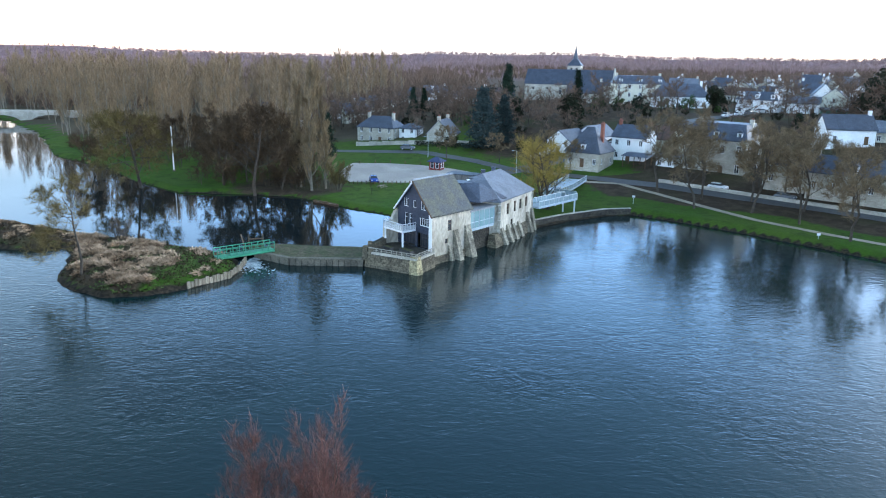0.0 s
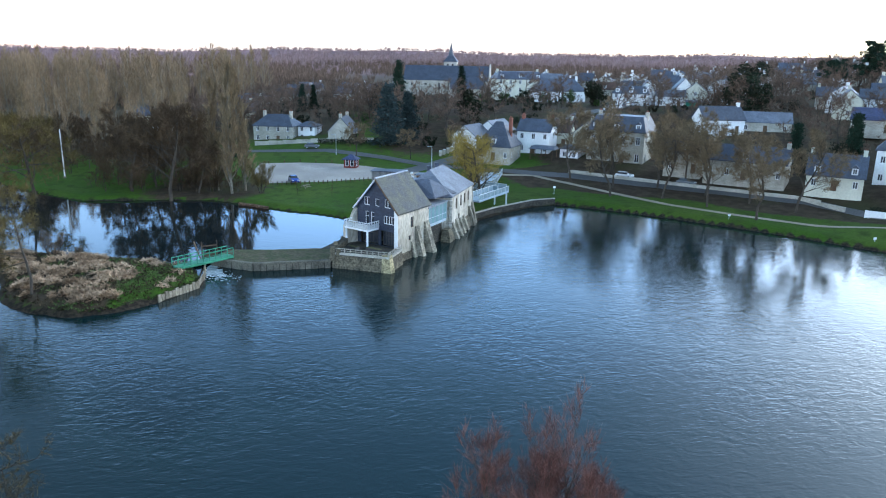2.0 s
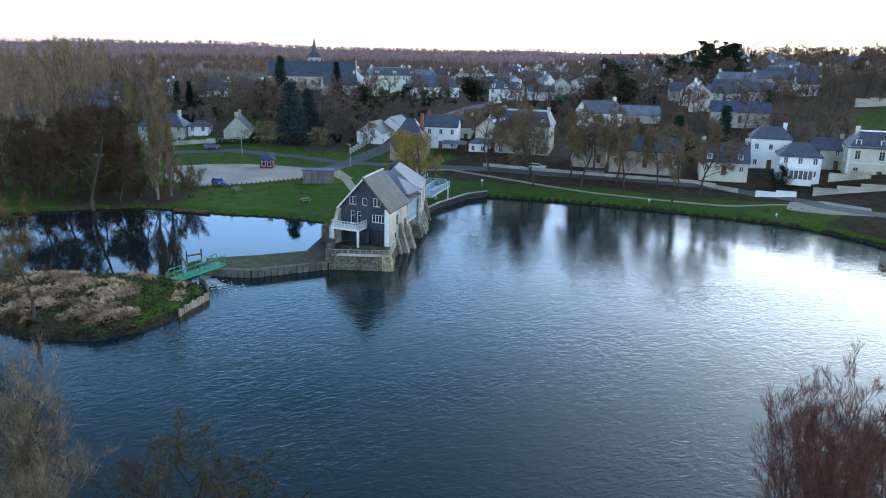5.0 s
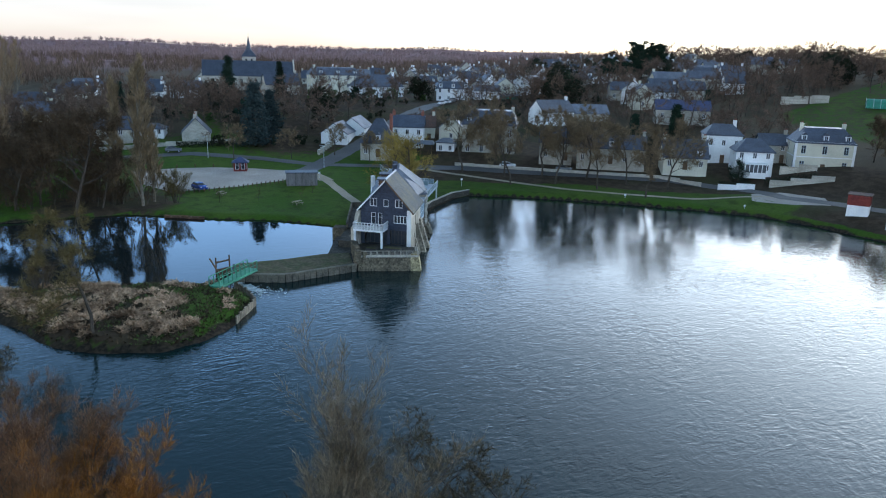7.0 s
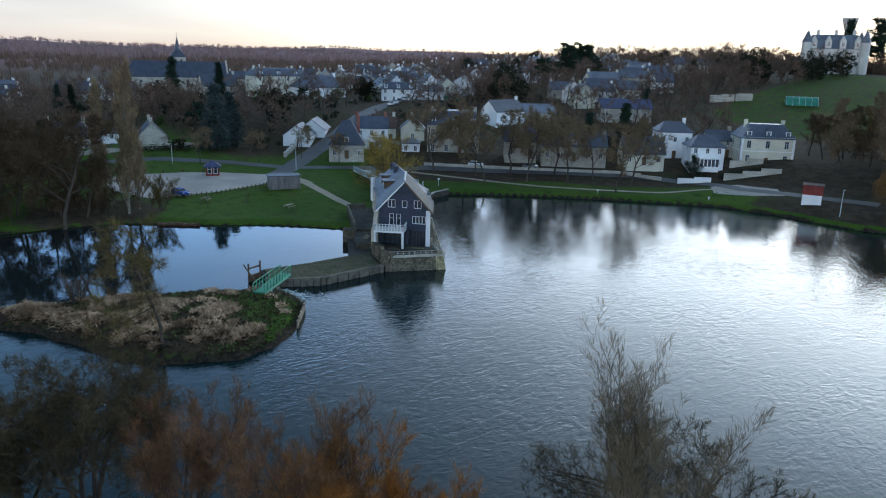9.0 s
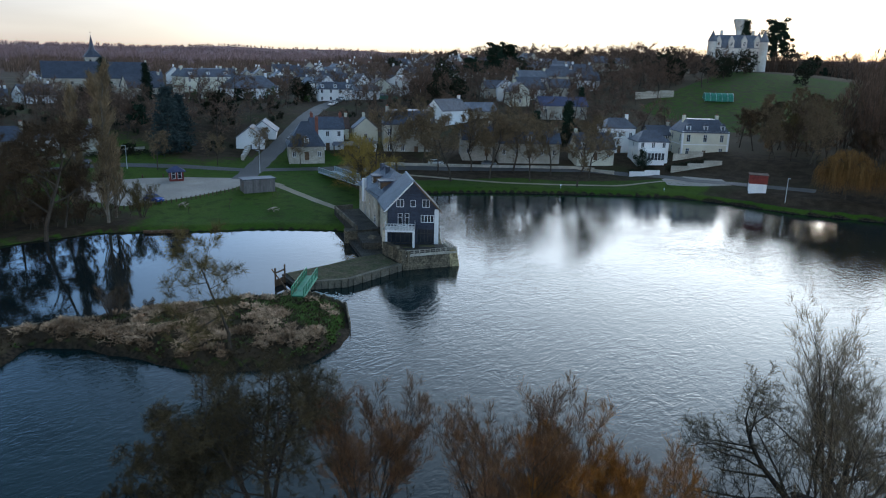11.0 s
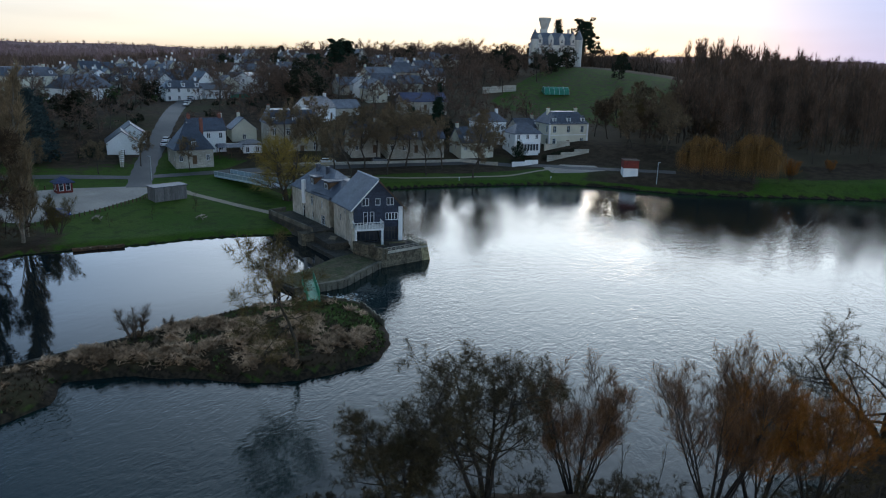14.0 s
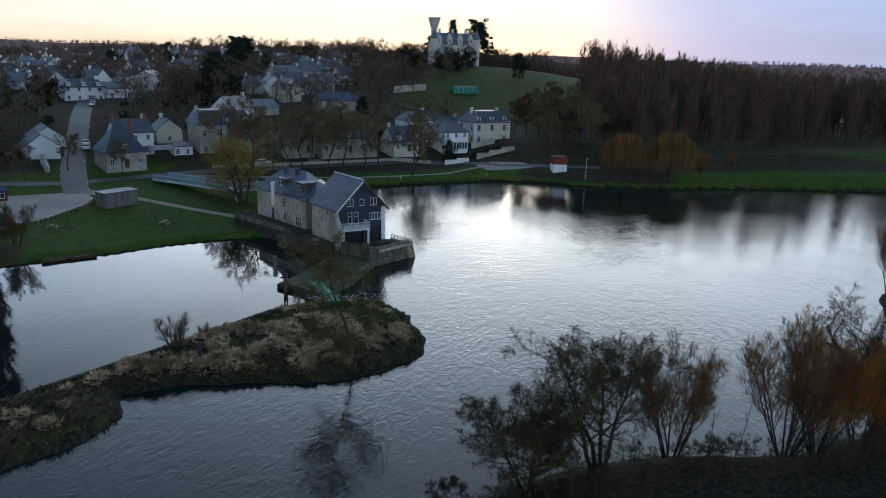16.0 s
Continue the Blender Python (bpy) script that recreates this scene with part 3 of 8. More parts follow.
def height(x, y):
    v = sampled(Survey.z, x, y)
    return float(land(np.array([x]), np.array([y]))[0][0]) if v is None else v


def inland(x, y):
    v = sampled(Survey.north, x, y)
    return float(inside_distance(NORTH_BANK, np.array([x]), np.array([y]))[0]) if v is None else v


def spaced(lo, hi, step, outer, growth):
    core = list(np.arange(lo, hi + 0.01, step))
    a, d = lo, step
    left = []
    while a > -outer:
        d = min(d * growth, 160)
        a -= d
        left.append(a)
    b, d = hi, step
    right = []
    while b < outer:
        d = min(d * growth, 160)
        b += d
        right.append(b)
    return np.array(left[::-1] + core + right)


def build_ground():
    xs, ys = spaced(-95, 110, 1.25, 4700, 1.085), spaced(30, 200, 1.25, 4700, 1.085)
    X, Y = np.meshgrid(xs, ys)
    z, litter, wood, mud = land(X.ravel(), Y.ravel())
    nx, ny = len(xs), len(ys)
    me = bpy.data.meshes.new("ground")
    i = np.arange(nx * ny).reshape(ny, nx)
    quads = np.stack([i[:-1, :-1], i[:-1, 1:], i[1:, 1:], i[1:, :-1]], -1).reshape(-1, 4)
    me.vertices.add(nx * ny)
    me.vertices.foreach_set("co", np.stack([X.ravel(), Y.ravel(), z], 1).ravel())
    me.loops.add(quads.size)
    me.loops.foreach_set("vertex_index", quads.ravel())
    me.polygons.add(len(quads))
    me.polygons.foreach_set("loop_start", np.arange(0, quads.size, 4))
    me.polygons.foreach_set("use_smooth", np.ones(len(quads), bool))
    me.update(calc_edges=True)
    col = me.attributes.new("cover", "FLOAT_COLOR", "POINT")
    # alpha grows with distance and brings in the haze-tinted woodland colour
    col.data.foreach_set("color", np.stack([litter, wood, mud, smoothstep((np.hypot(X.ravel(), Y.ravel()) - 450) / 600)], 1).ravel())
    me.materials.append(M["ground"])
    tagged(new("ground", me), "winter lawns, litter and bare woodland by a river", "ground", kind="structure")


build_ground()
single("river_water", Shape().add([(-4600, -4600, 0), (4600, -4600, 0), (4600, 4600, 0), (-4600, 4600, 0)], [(0, 1, 2, 3)]), M["river"], Matrix(),
       "wide rippled river water reflecting the evening sky", "water", kind="structure")
POND = [(-27.3, 105.9), (-31, 104.0), (-35.5, 106.7), (-47, 111.2), (-56, 115.0), (-64, 118.6), (-79, 126.2), (-150, 160), (-300, 232), (-900, 700), (-400, 560), (-195, 360), (-130, 270),
        (-95, 208), (-60, 170), (-20, 165), (8, 134), (6, 122), (-6, 108), (-12, 103.2), (-20.5, 103.2)]
single("pond_water", Shape().add([(x, y, 0.35) for x, y in POND], [tuple(range(len(POND)))[::-1]]), M["pond"], Matrix(),
       "still mill pond held behind the weir, mirroring bare trees", "water", kind="structure")


def drape(name, points, width, material, label, category, lift=0.06, step=2.0):
    """A strip of road or path along a polyline, laid on the ground."""
    pts = []
    for a, b in zip(points, points[1:]):
        a, b = Vector(a), Vector(b)
        n = max(1, int((b - a).length / step))
        pts += [a.lerp(b, i / n) for i in range(n)]
    pts.append(Vector(points[-1]))
    s = Shape()
    rows = max(2, int(width / 1.5))
    for i, p in enumerate(pts):
        d = (pts[min(i + 1, len(pts) - 1)] - pts[max(i - 1, 0)]).normalized()
        n = Vector((-d.y, d.x))
        w = width * (1 + 0.05 * math.sin(i * 1.7))
        for k in range(rows + 1):
            q = p + n * w * (k / rows - 0.5)
            s.v.append((q.x, q.y, height(q.x, q.y) + lift))
    for i in range(len(pts) - 1):
        for k in range(rows):
            a = i * (rows + 1) + k
            s.f.append((a, a + rows + 1, a + rows + 2, a + 1))
    s.f = [f[::-1] for f in s.f]
    return single(name, s, material, Matrix(), label, category, kind="structure", smooth=True)


def drape_area(name, poly, material, label, category, lift=0.05, step=1.5):
    """A patch with a polygon outline, laid on the ground."""
    bm = bmesh.new()
    bm.faces.new([bm.verts.new((x, y, 0)) for x, y in poly])
    x0, x1 = min(p[0] for p in poly), max(p[0] for p in poly)
    y0, y1 = min(p[1] for p in poly), max(p[1] for p in poly)
    for axis, lo, hi in ((0, x0, x1), (1, y0, y1)):
        for c in np.arange(lo + step, hi, step):
            co, no = ((c, 0, 0), (1, 0, 0)) if axis == 0 else ((0, c, 0), (0, 1, 0))
            bmesh.ops.bisect_plane(bm, geom=bm.verts[:] + bm.edges[:] + bm.faces[:], plane_co=co, plane_no=no)
    for v in bm.verts:
        v.co.z = height(v.co.x, v.co.y) + lift
    bmesh.ops.recalc_face_normals(bm, faces=bm.faces)
    if sum(f.normal.z for f in bm.faces) < 0:
        bmesh.ops.reverse_faces(bm, faces=bm.faces)
    me = bpy.data.meshes.new(name)
    bm.to_mesh(me)
    bm.free()
    me.materials.append(material)
    return single(name, me, material, Matrix(), label, category, kind="structure")


# ---- windows, walls and roofs ----
MESHES = {}
HOUSES = []


def window_meshes(w, h, lights, frame_mat):
    key = (round(w, 2), round(h, 2), lights, frame_mat.name)
    if key not in MESHES:
        f, g = Shape(), Shape()
        t = 0.09
        step = (w - t) / lights
        bars = [(t + (h - 2 * t) * 0.68 + 0.03, h - t), (t, t + (h - 2 * t) * 0.68 - 0.03)] if h > 1.5 else [(t, h - t)]
        wall_face(f, (-w / 2, -0.03), (w / 2, -0.03), 0, h, [(t + i * step, (i + 1) * step, za, zb) for i in range(lights) for za, zb in bars], 0.06)
        g.box(-w / 2 + t / 2, 0.0, t / 2, w / 2 - t / 2, 0.03, h - t / 2)
        MESHES[key] = f.mesh("window_frame", frame_mat, weld=True), g.mesh("pane", M["glass"])
    return MESHES[key]


def face_pose(p0, p1, u, z, inset):
    """A pose on the wall that runs from p0 to p1 (outside on its right), u metres along."""
    d = Vector((p1[0] - p0[0], p1[1] - p0[1], 0)).normalized()
    n = Vector((d.y, -d.x, 0))
    q = Vector((p0[0], p0[1], 0)) + d * u - n * inset
    return Matrix(((d.x, -n.x, 0, q.x), (d.y, -n.y, 0, q.y), (0, 0, 1, z), (0, 0, 0, 1)))


def window_at(parent, m, w, h, lights=2, frame_mat=None, name="window"):
    fm, gm = window_meshes(w, h, lights, frame_mat or M["paint"])
    ob = part(name, fm, None, parent)
    ob.matrix_basis = m
    part("pane", gm, None, ob)
    return ob


def door_at(parent, m, w, h, material):
    key = ("door", round(w, 2), round(h, 2), material.name)
    if key not in MESHES:
        s = Shape().box(-w / 2, 0.0, 0, w / 2, 0.05, h)
        for x in (-w / 4, w / 4):
            s.box(x - w * 0.17, -0.02, 0.2, x + w * 0.17, 0.0, h * 0.45).box(x - w * 0.17, -0.02, h * 0.52, x + w * 0.17, 0.0, h - 0.15)
        MESHES[key] = s.mesh("door", material)
    ob = part("door", MESHES[key], None, parent)
    ob.matrix_basis = m
    return ob


def wall_face(s, p0, p1, z0, z1, holes, depth=0.18):
    """One upright face of a wall from p0 to p1 with holes (u0, u1, z0, z1) and their reveals."""
    d = Vector((p1[0] - p0[0], p1[1] - p0[1], 0))
    length = d.length
    d.normalize()
    n = Vector((d.y, -d.x, 0))
    us = sorted({0.0, length, *(h[0] for h in holes), *(h[1] for h in holes)})
    zs = sorted({z0, z1, *(h[2] for h in holes), *(h[3] for h in holes)})
    base = Vector((p0[0], p0[1], 0))

    def at(u, z, k=0.0):
        return base + d * u + Vector((0, 0, z)) - n * k

    for ua, ub in zip(us, us[1:]):
        for za, zb in zip(zs, zs[1:]):
            um, zm = (ua + ub) / 2, (za + zb) / 2
            if not any(h[0] < um < h[1] and h[2] < zm < h[3] for h in holes):
                s.add([at(ua, za), at(ub, za), at(ub, zb), at(ua, zb)], [(0, 1, 2, 3)])
    for ua, ub, za, zb in holes:
        s.add([at(ua, za), at(ub, za), at(ub, zb), at(ua, zb), at(ua, za, depth), at(ub, za, depth), at(ub, zb, depth), at(ua, zb, depth)],
              [(0, 4, 5, 1), (1, 5, 6, 2), (2, 6, 7, 3), (3, 7, 4, 0)])
    return s


def roof_shape(w, d, z, rise, over=0.35, hip=0.0, thick=0.18, flat=0.0):
    """A pitched roof over a rectangle w by d whose ridge runs along x. hip: how far the ridge ends draw in. flat: width of a flat top."""
    a, b = w / 2 + over, d / 2 + over
    drop = rise * over / (d / 2)
    e = z - drop
    r, q = w / 2 + (over if hip == 0 else -hip), flat / 2 + 0.001
    v = [(-a, -b, e), (a, -b, e), (a, b, e), (-a, b, e), (-r, -q, z + rise), (r, -q, z + rise), (r, q, z + rise), (-r, q, z + rise)]
    f = [(0, 1, 5, 4), (2, 3, 7, 6), (4, 5, 6, 7), (1, 2, 6, 5), (3, 0, 4, 7)]
    s = Shape()
    if hip == 0:
        s.add(v, [(0, 1, 5, 4), (2, 3, 7, 6), (4, 5, 6, 7)])
        s.add([(x, y, h - thick) for x, y, h in v], [(4, 5, 1, 0), (6, 7, 3, 2)])
        n = len(v)
        s.f += [(0, n, n + 1, 1), (2, n + 2, n + 3, 3)]
        for i, j, k, l in ((1, 5, 6, 2), (3, 7, 4, 0)):
            s.f += [(i, n + i, n + j, j), (k, n + k, n + l, l), (j, n + j, n + k, k)]
    else:
        s.add(v, f)
        s.add([(x, y, h - thick) for x, y, h in v[:4]], [(3, 2, 1, 0)])
        s.f += [(0, 8, 9, 1), (1, 9, 10, 2), (2, 10, 11, 3), (3, 11, 8, 0)]
    return s


def row_of(length, count, w, margin=0.9):
    if count == 1:
        return [length / 2]
    span = length - 2 * margin - w
    return [margin + w / 2 + span * i / (count - 1) for i in range(count)]


def house(name, x, y, turn, w, d, eave, rise, wall, roof, label, z=None, hip=0.0, cols=3, rows=2, side=1, dormers=0, chimneys=1, win=(0.95, 1.45), door=True,
          back=2, flat=0.0, frames=None, brick=False, dormer_gable=True, category="house", group="", storey=None, quoin=False):
    """A house: a box of walls with real window openings, a pitched roof, dormers and chimneys. Its front looks along -y before the turn."""
    z = height(x, y) - 0.1 if z is None else z
    root = thing(name, pose(x, y, z, 0, 0, turn), label, category, group)
    HOUSES.append((x, y, max(w, d) / 2))
    c = [(-w / 2, -d / 2), (w / 2, -d / 2), (w / 2, d / 2), (-w / 2, d / 2)]
    s = Shape()
    storey = storey or eave / max(rows, 1)
    for k in range(4):
        p0, p1 = c[k], c[(k + 1) % 4]
        length = math.dist(p0, p1)
        n = (cols, side, back, side)[k]
        holes, spots = [], []
        ww, wh = win
        for r in range(rows):
            if n and length > (ww + 0.5) * n:
                for i, u in enumerate(row_of(length, n, ww, max(0.7, length / n * 0.28))):
                    z0 = storey * r + 0.85
                    h = min(wh, eave - z0 - 0.25)
                    if door and k == 0 and r == 0 and i == n // 2:
                        holes.append((u - 0.55, u + 0.55, 0.05, 2.25))
                        spots.append((u, 0.05, 1.1, 2.2, True))
                    elif h > 0.5:
                        holes.append((u - ww / 2, u + ww / 2, z0, z0 + h))
                        spots.append((u, z0, ww, h, False))
        wall_face(s, p0, p1, -1.5, eave, holes)
        for u, z0, a, h, is_door in spots:
            m = face_pose(p0, p1, u, z0, 0.15)
            door_at(root, m, a, h, M["wood_brown"]) if is_door else window_at(root, m, a, h, 2, frames)
    if hip == 0:
        for sx in (-1, 1):
            tri = [(sx * w / 2, -d / 2, eave), (sx * w / 2, d / 2, eave), (sx * w / 2, 0, eave + rise - 0.02)]
            s.add(tri, [(0, 1, 2) if sx > 0 else (0, 2, 1)])
    part("wall", s.mesh("wall", M[wall], weld=True), None, root)
    part("roof", roof_shape(w, d, eave, rise, 0.35, hip, 0.2, flat), M[roof], root)
    if quoin:
        for qx, qy in c:
            part("quoin", Shape().box(qx - 0.25, qy - 0.25, -1, qx + 0.25, qy + 0.25, eave - 0.02), M["paint"], root)
        part("string_course", Shape().box(-w / 2 - 0.06, -d / 2 - 0.06, eave * 0.5, w / 2 + 0.06, d / 2 + 0.06, eave * 0.5 + 0.22), M["paint"], root)
        part("cornice", Shape().box(-w / 2 - 0.2, -d / 2 - 0.2, eave - 0.3, w / 2 + 0.2, d / 2 + 0.2, eave - 0.02), M["paint"], root)
    for i, u in enumerate(row_of(w, dormers, 1.1, max(1.0, w / max(dormers, 1) * 0.25)) if dormers else []):
        yb = -d / 2 + 0.25
        slope = rise / max((d - flat) / 2, 0.1)
        zb = eave + 0.1
        top = 1.55
        depth = min(top / slope + 0.3, d / 2 - 0.3)
        q = Shape()
        wall_face(q, (-0.6, 0), (0.6, 0), 0, top, [(-0.4 + 0.6, 0.4 + 0.6, 0.25, top - 0.2)])
        q.add([(-0.6, 0, 0), (-0.6, 0, top), (-0.6, depth, top), (-0.6, depth, 0)], [(0, 1, 2, 3)])
        q.add([(0.6, 0, 0), (0.6, depth, 0), (0.6, depth, top), (0.6, 0, top)], [(0, 1, 2, 3)])
        q.add([(-0.6, 0, top), (0.6, 0, top), (0, 0, top + 0.55)], [(0, 1, 2)])
        dm = part("dormer", q, M["paint"] if dormer_gable else M[wall], root)
        dm.matrix_basis = pose(-w / 2 + u, yb, zb)
        window_at(dm, pose(0, 0.12, 0.25), 0.8, top - 0.45, 2, frames)
        rr = Shape()
        rr.add([(-0.75, -0.15, top - 0.1), (0.75, -0.15, top - 0.1), (0, -0.15, top + 0.6), (-0.75, depth + 0.5, top - 0.1), (0.75, depth + 0.5, top - 0.1), (0, depth + 0.5, top + 0.6)],
               [(0, 2, 5, 3), (1, 4, 5, 2), (0, 1, 2), (0, 3, 4, 1)])
        part("dormer_roof", rr, M[roof], dm)
    spots = {1: [w / 2 - 0.45], 2: [w / 2 - 0.45, -w / 2 + 0.45], 3: [w / 2 - 0.45, -w / 2 + 0.45, 0.1 * w]}.get(chimneys, [])
    for u in spots:
        inset = min(hip, w * 0.2) if hip else 0
        u -= math.copysign(inset * 0.6, u)
        top = eave + rise + 1.0
        ch = part("chimney", Shape().box(u - 0.4, -0.3, eave + rise * 0.2, u + 0.4, 0.5, top).box(u - 0.47, -0.37, top - 0.25, u + 0.47, 0.57, top - 0.1),
                  M["brick"] if brick else M[wall], root)
        part("chimney_pot", Shape().bar((u - 0.18, 0.1, top), (u - 0.18, 0.1, top + 0.4), 0.12, 6).bar((u + 0.18, 0.1, top), (u + 0.18, 0.1, top + 0.4), 0.12, 6), M["brick"], ch)
    return root


# ---- trees ----
class Tree:
    """Branches as tapered tubes and twigs as slivers, kept as lists for two meshes: the wood and the fine twigs."""

    def __init__(self, seed):
        self.r = random.Random(seed)
        self.wood, self.twigs = Shape(), ([], [])

    def limb(self, a, b, r0, r1, sides):
        """A tapered tube without end caps."""
        d = (b - a).normalized()
        x = d.orthogonal().normalized()
        y = d.cross(x)
        ring = [(math.cos(i * 2 * math.pi / sides), math.sin(i * 2 * math.pi / sides)) for i in range(sides)]
        self.wood.add([a + (x * c + y * s) * r0 for c, s in ring] + [b + (x * c + y * s) * r1 for c, s in ring],
                      [(i, (i + 1) % sides, sides + (i + 1) % sides, sides + i) for i in range(sides)])

    def sliver(self, a, d, w):
        v, f = self.twigs
        side = d.cross(Vector((self.r.uniform(-1, 1), self.r.uniform(-1, 1), self.r.uniform(-1, 1)))).normalized() * w
        n = len(v)
        v += [tuple(a - side), tuple(a + side), tuple(a + d)]
        f.append((n, n + 1, n + 2))

    def grow(self, a, d, length, radius, level, spec):
        """One branch: bends as it goes, sends out side branches, ends in twigs."""
        r = self.r
        last = level >= spec["levels"] - 1
        pieces = 1 if last else 5 if level == 0 else 3
        p, dirn = a, d.normalized()
        kids = spec["kids"][min(level, len(spec["kids"]) - 1)]
        start = spec["bare"] if level == 0 else 0.25
        points = [p]
        for i in range(pieces):
            dirn = (dirn + Vector((r.gauss(0, 1), r.gauss(0, 1), r.gauss(0, 1))) * spec["bend"] + Vector((0, 0, spec["lift"][min(level, len(spec["lift"]) - 1)]))).normalized()
            q = p + dirn * length / pieces
            k0, k1 = 1 - 0.75 * i / pieces, 1 - 0.75 * (i + 1) / pieces
            if last:
                self.sliver(p, q - p, max(radius, spec["twig_width"] * 1.3))
            else:
                self.limb(p, q, radius * k0, radius * k1, 6 if level == 0 else 4 if level == 1 else 3)
            p = q
            points.append(q)
        if last:
            for i in range(spec["twigs"]):
                t = r.uniform(0.1, 1) * pieces
                k = min(int(t), pieces - 1)
                o = points[k].lerp(points[k + 1], t - k)
                w = (dirn * r.uniform(0.2, 1) + Vector((r.gauss(0, 1), r.gauss(0, 1), r.gauss(0, 1))) * spec["fan"] + Vector((0, 0, spec["twig_lift"]))).normalized()
                self.sliver(o, w * spec["twig_length"] * r.uniform(0.6, 1.3), spec["twig_width"])
            return
        for i in range(kids):
            t = (start + (1 - start) * (i + r.random()) / kids) * pieces
            k = min(int(t), pieces - 1)
            o = points[k].lerp(points[k + 1], t - k)
            turn = r.uniform(0, 2 * math.pi)
            side = dirn.orthogonal()
            side.rotate(Matrix.Rotation(turn, 3, dirn))
            ang = radians(spec["angle"][min(level, len(spec["angle"]) - 1)] * r.uniform(0.75, 1.25))
            nd = dirn * math.cos(ang) + side * math.sin(ang)
            frac = 1 - spec["taper"] * t / pieces
            self.grow(o, nd, length * spec["ratio"][min(level, len(spec["ratio"]) - 1)] * frac * r.uniform(0.8, 1.2), radius * 0.48 * (1 - 0.6 * t / pieces), level + 1, spec)

    def meshes(self, bark, twig):
        me = self.wood.mesh("trunk", bark)
        tw = bpy.data.meshes.new("crown")
        tw.from_pydata(*[self.twigs[0], [], self.twigs[1]])
        tw.materials.append(twig)
        return me, tw


ROUND = dict(levels=4, kids=[11, 7, 5], bare=0.28, bend=0.15, lift=[0.05, 0.10, 0.06], angle=[58, 48, 45], ratio=[0.62, 0.55, 0.55], taper=0.5,
             twigs=24, fan=0.65, twig_lift=0.15, twig_length=0.95, twig_width=0.02)
SPREAD = dict(levels=4, kids=[8, 7, 6], bare=0.25, bend=0.2, lift=[0.0, 0.07, 0.08], angle=[62, 50, 45], ratio=[0.85, 0.55, 0.5], taper=0.42,
              twigs=26, fan=0.8, twig_lift=0.25, twig_length=0.55, twig_width=0.007)
POPLAR = dict(levels=3, kids=[46, 6], bare=0.05, bend=0.05, lift=[0.2, 0.30], angle=[24, 24], ratio=[0.22, 0.5], taper=0.62,
              twigs=30, fan=0.3, twig_lift=0.6, twig_length=1.5, twig_width=0.034)
PLANTED = dict(levels=3, kids=[22, 4], bare=0.14, bend=0.04, lift=[0.2, 0.2], angle=[27, 24], ratio=[0.26, 0.55], taper=0.5,
               twigs=7, fan=0.28, twig_lift=0.7, twig_length=2.2, twig_width=0.05)
GOLD = dict(levels=4, kids=[12, 7, 4], bare=0.16, bend=0.1, lift=[0.06, 0.10, 0.08], angle=[48, 40, 34], ratio=[0.55, 0.5, 0.5], taper=0.4,
            twigs=8, fan=0.4, twig_lift=0.15, twig_length=1.3, twig_width=0.016)
SHRUB = dict(levels=3, kids=[22, 13], bare=0.2, bend=0.08, lift=[0.1, 0.1], angle=[32, 36], ratio=[0.34, 0.46], taper=0.55,
             twigs=7, fan=0.4, twig_lift=0.45, twig_length=0.7, twig_width=0.007)
TREES = {}


def tree_pair(key, spec, seed, h, radius, bark, twig, stems=1, lean=0.15, **changes):
    """The two meshes of one tree, made once."""
    if key not in TREES:
        t = Tree(seed)
        spec = {**spec, **changes}
        for i in range(stems):
            a = 2 * math.pi * i / stems + t.r.random()
            off = Vector((math.cos(a), math.sin(a), 0)) * (0.0 if stems == 1 else 0.45)
            d = Vector((math.cos(a) * lean * (stems > 1) + t.r.gauss(0, 0.03), math.sin(a) * lean * (stems > 1) + t.r.gauss(0, 0.03), 1))
            t.grow(off + Vector((0, 0, -0.3)), d, h * (1 if stems == 1 else t.r.uniform(0.75, 1)), radius, 0, spec)
        TREES[key] = t.meshes(M[bark], M[twig])
    return TREES[key]


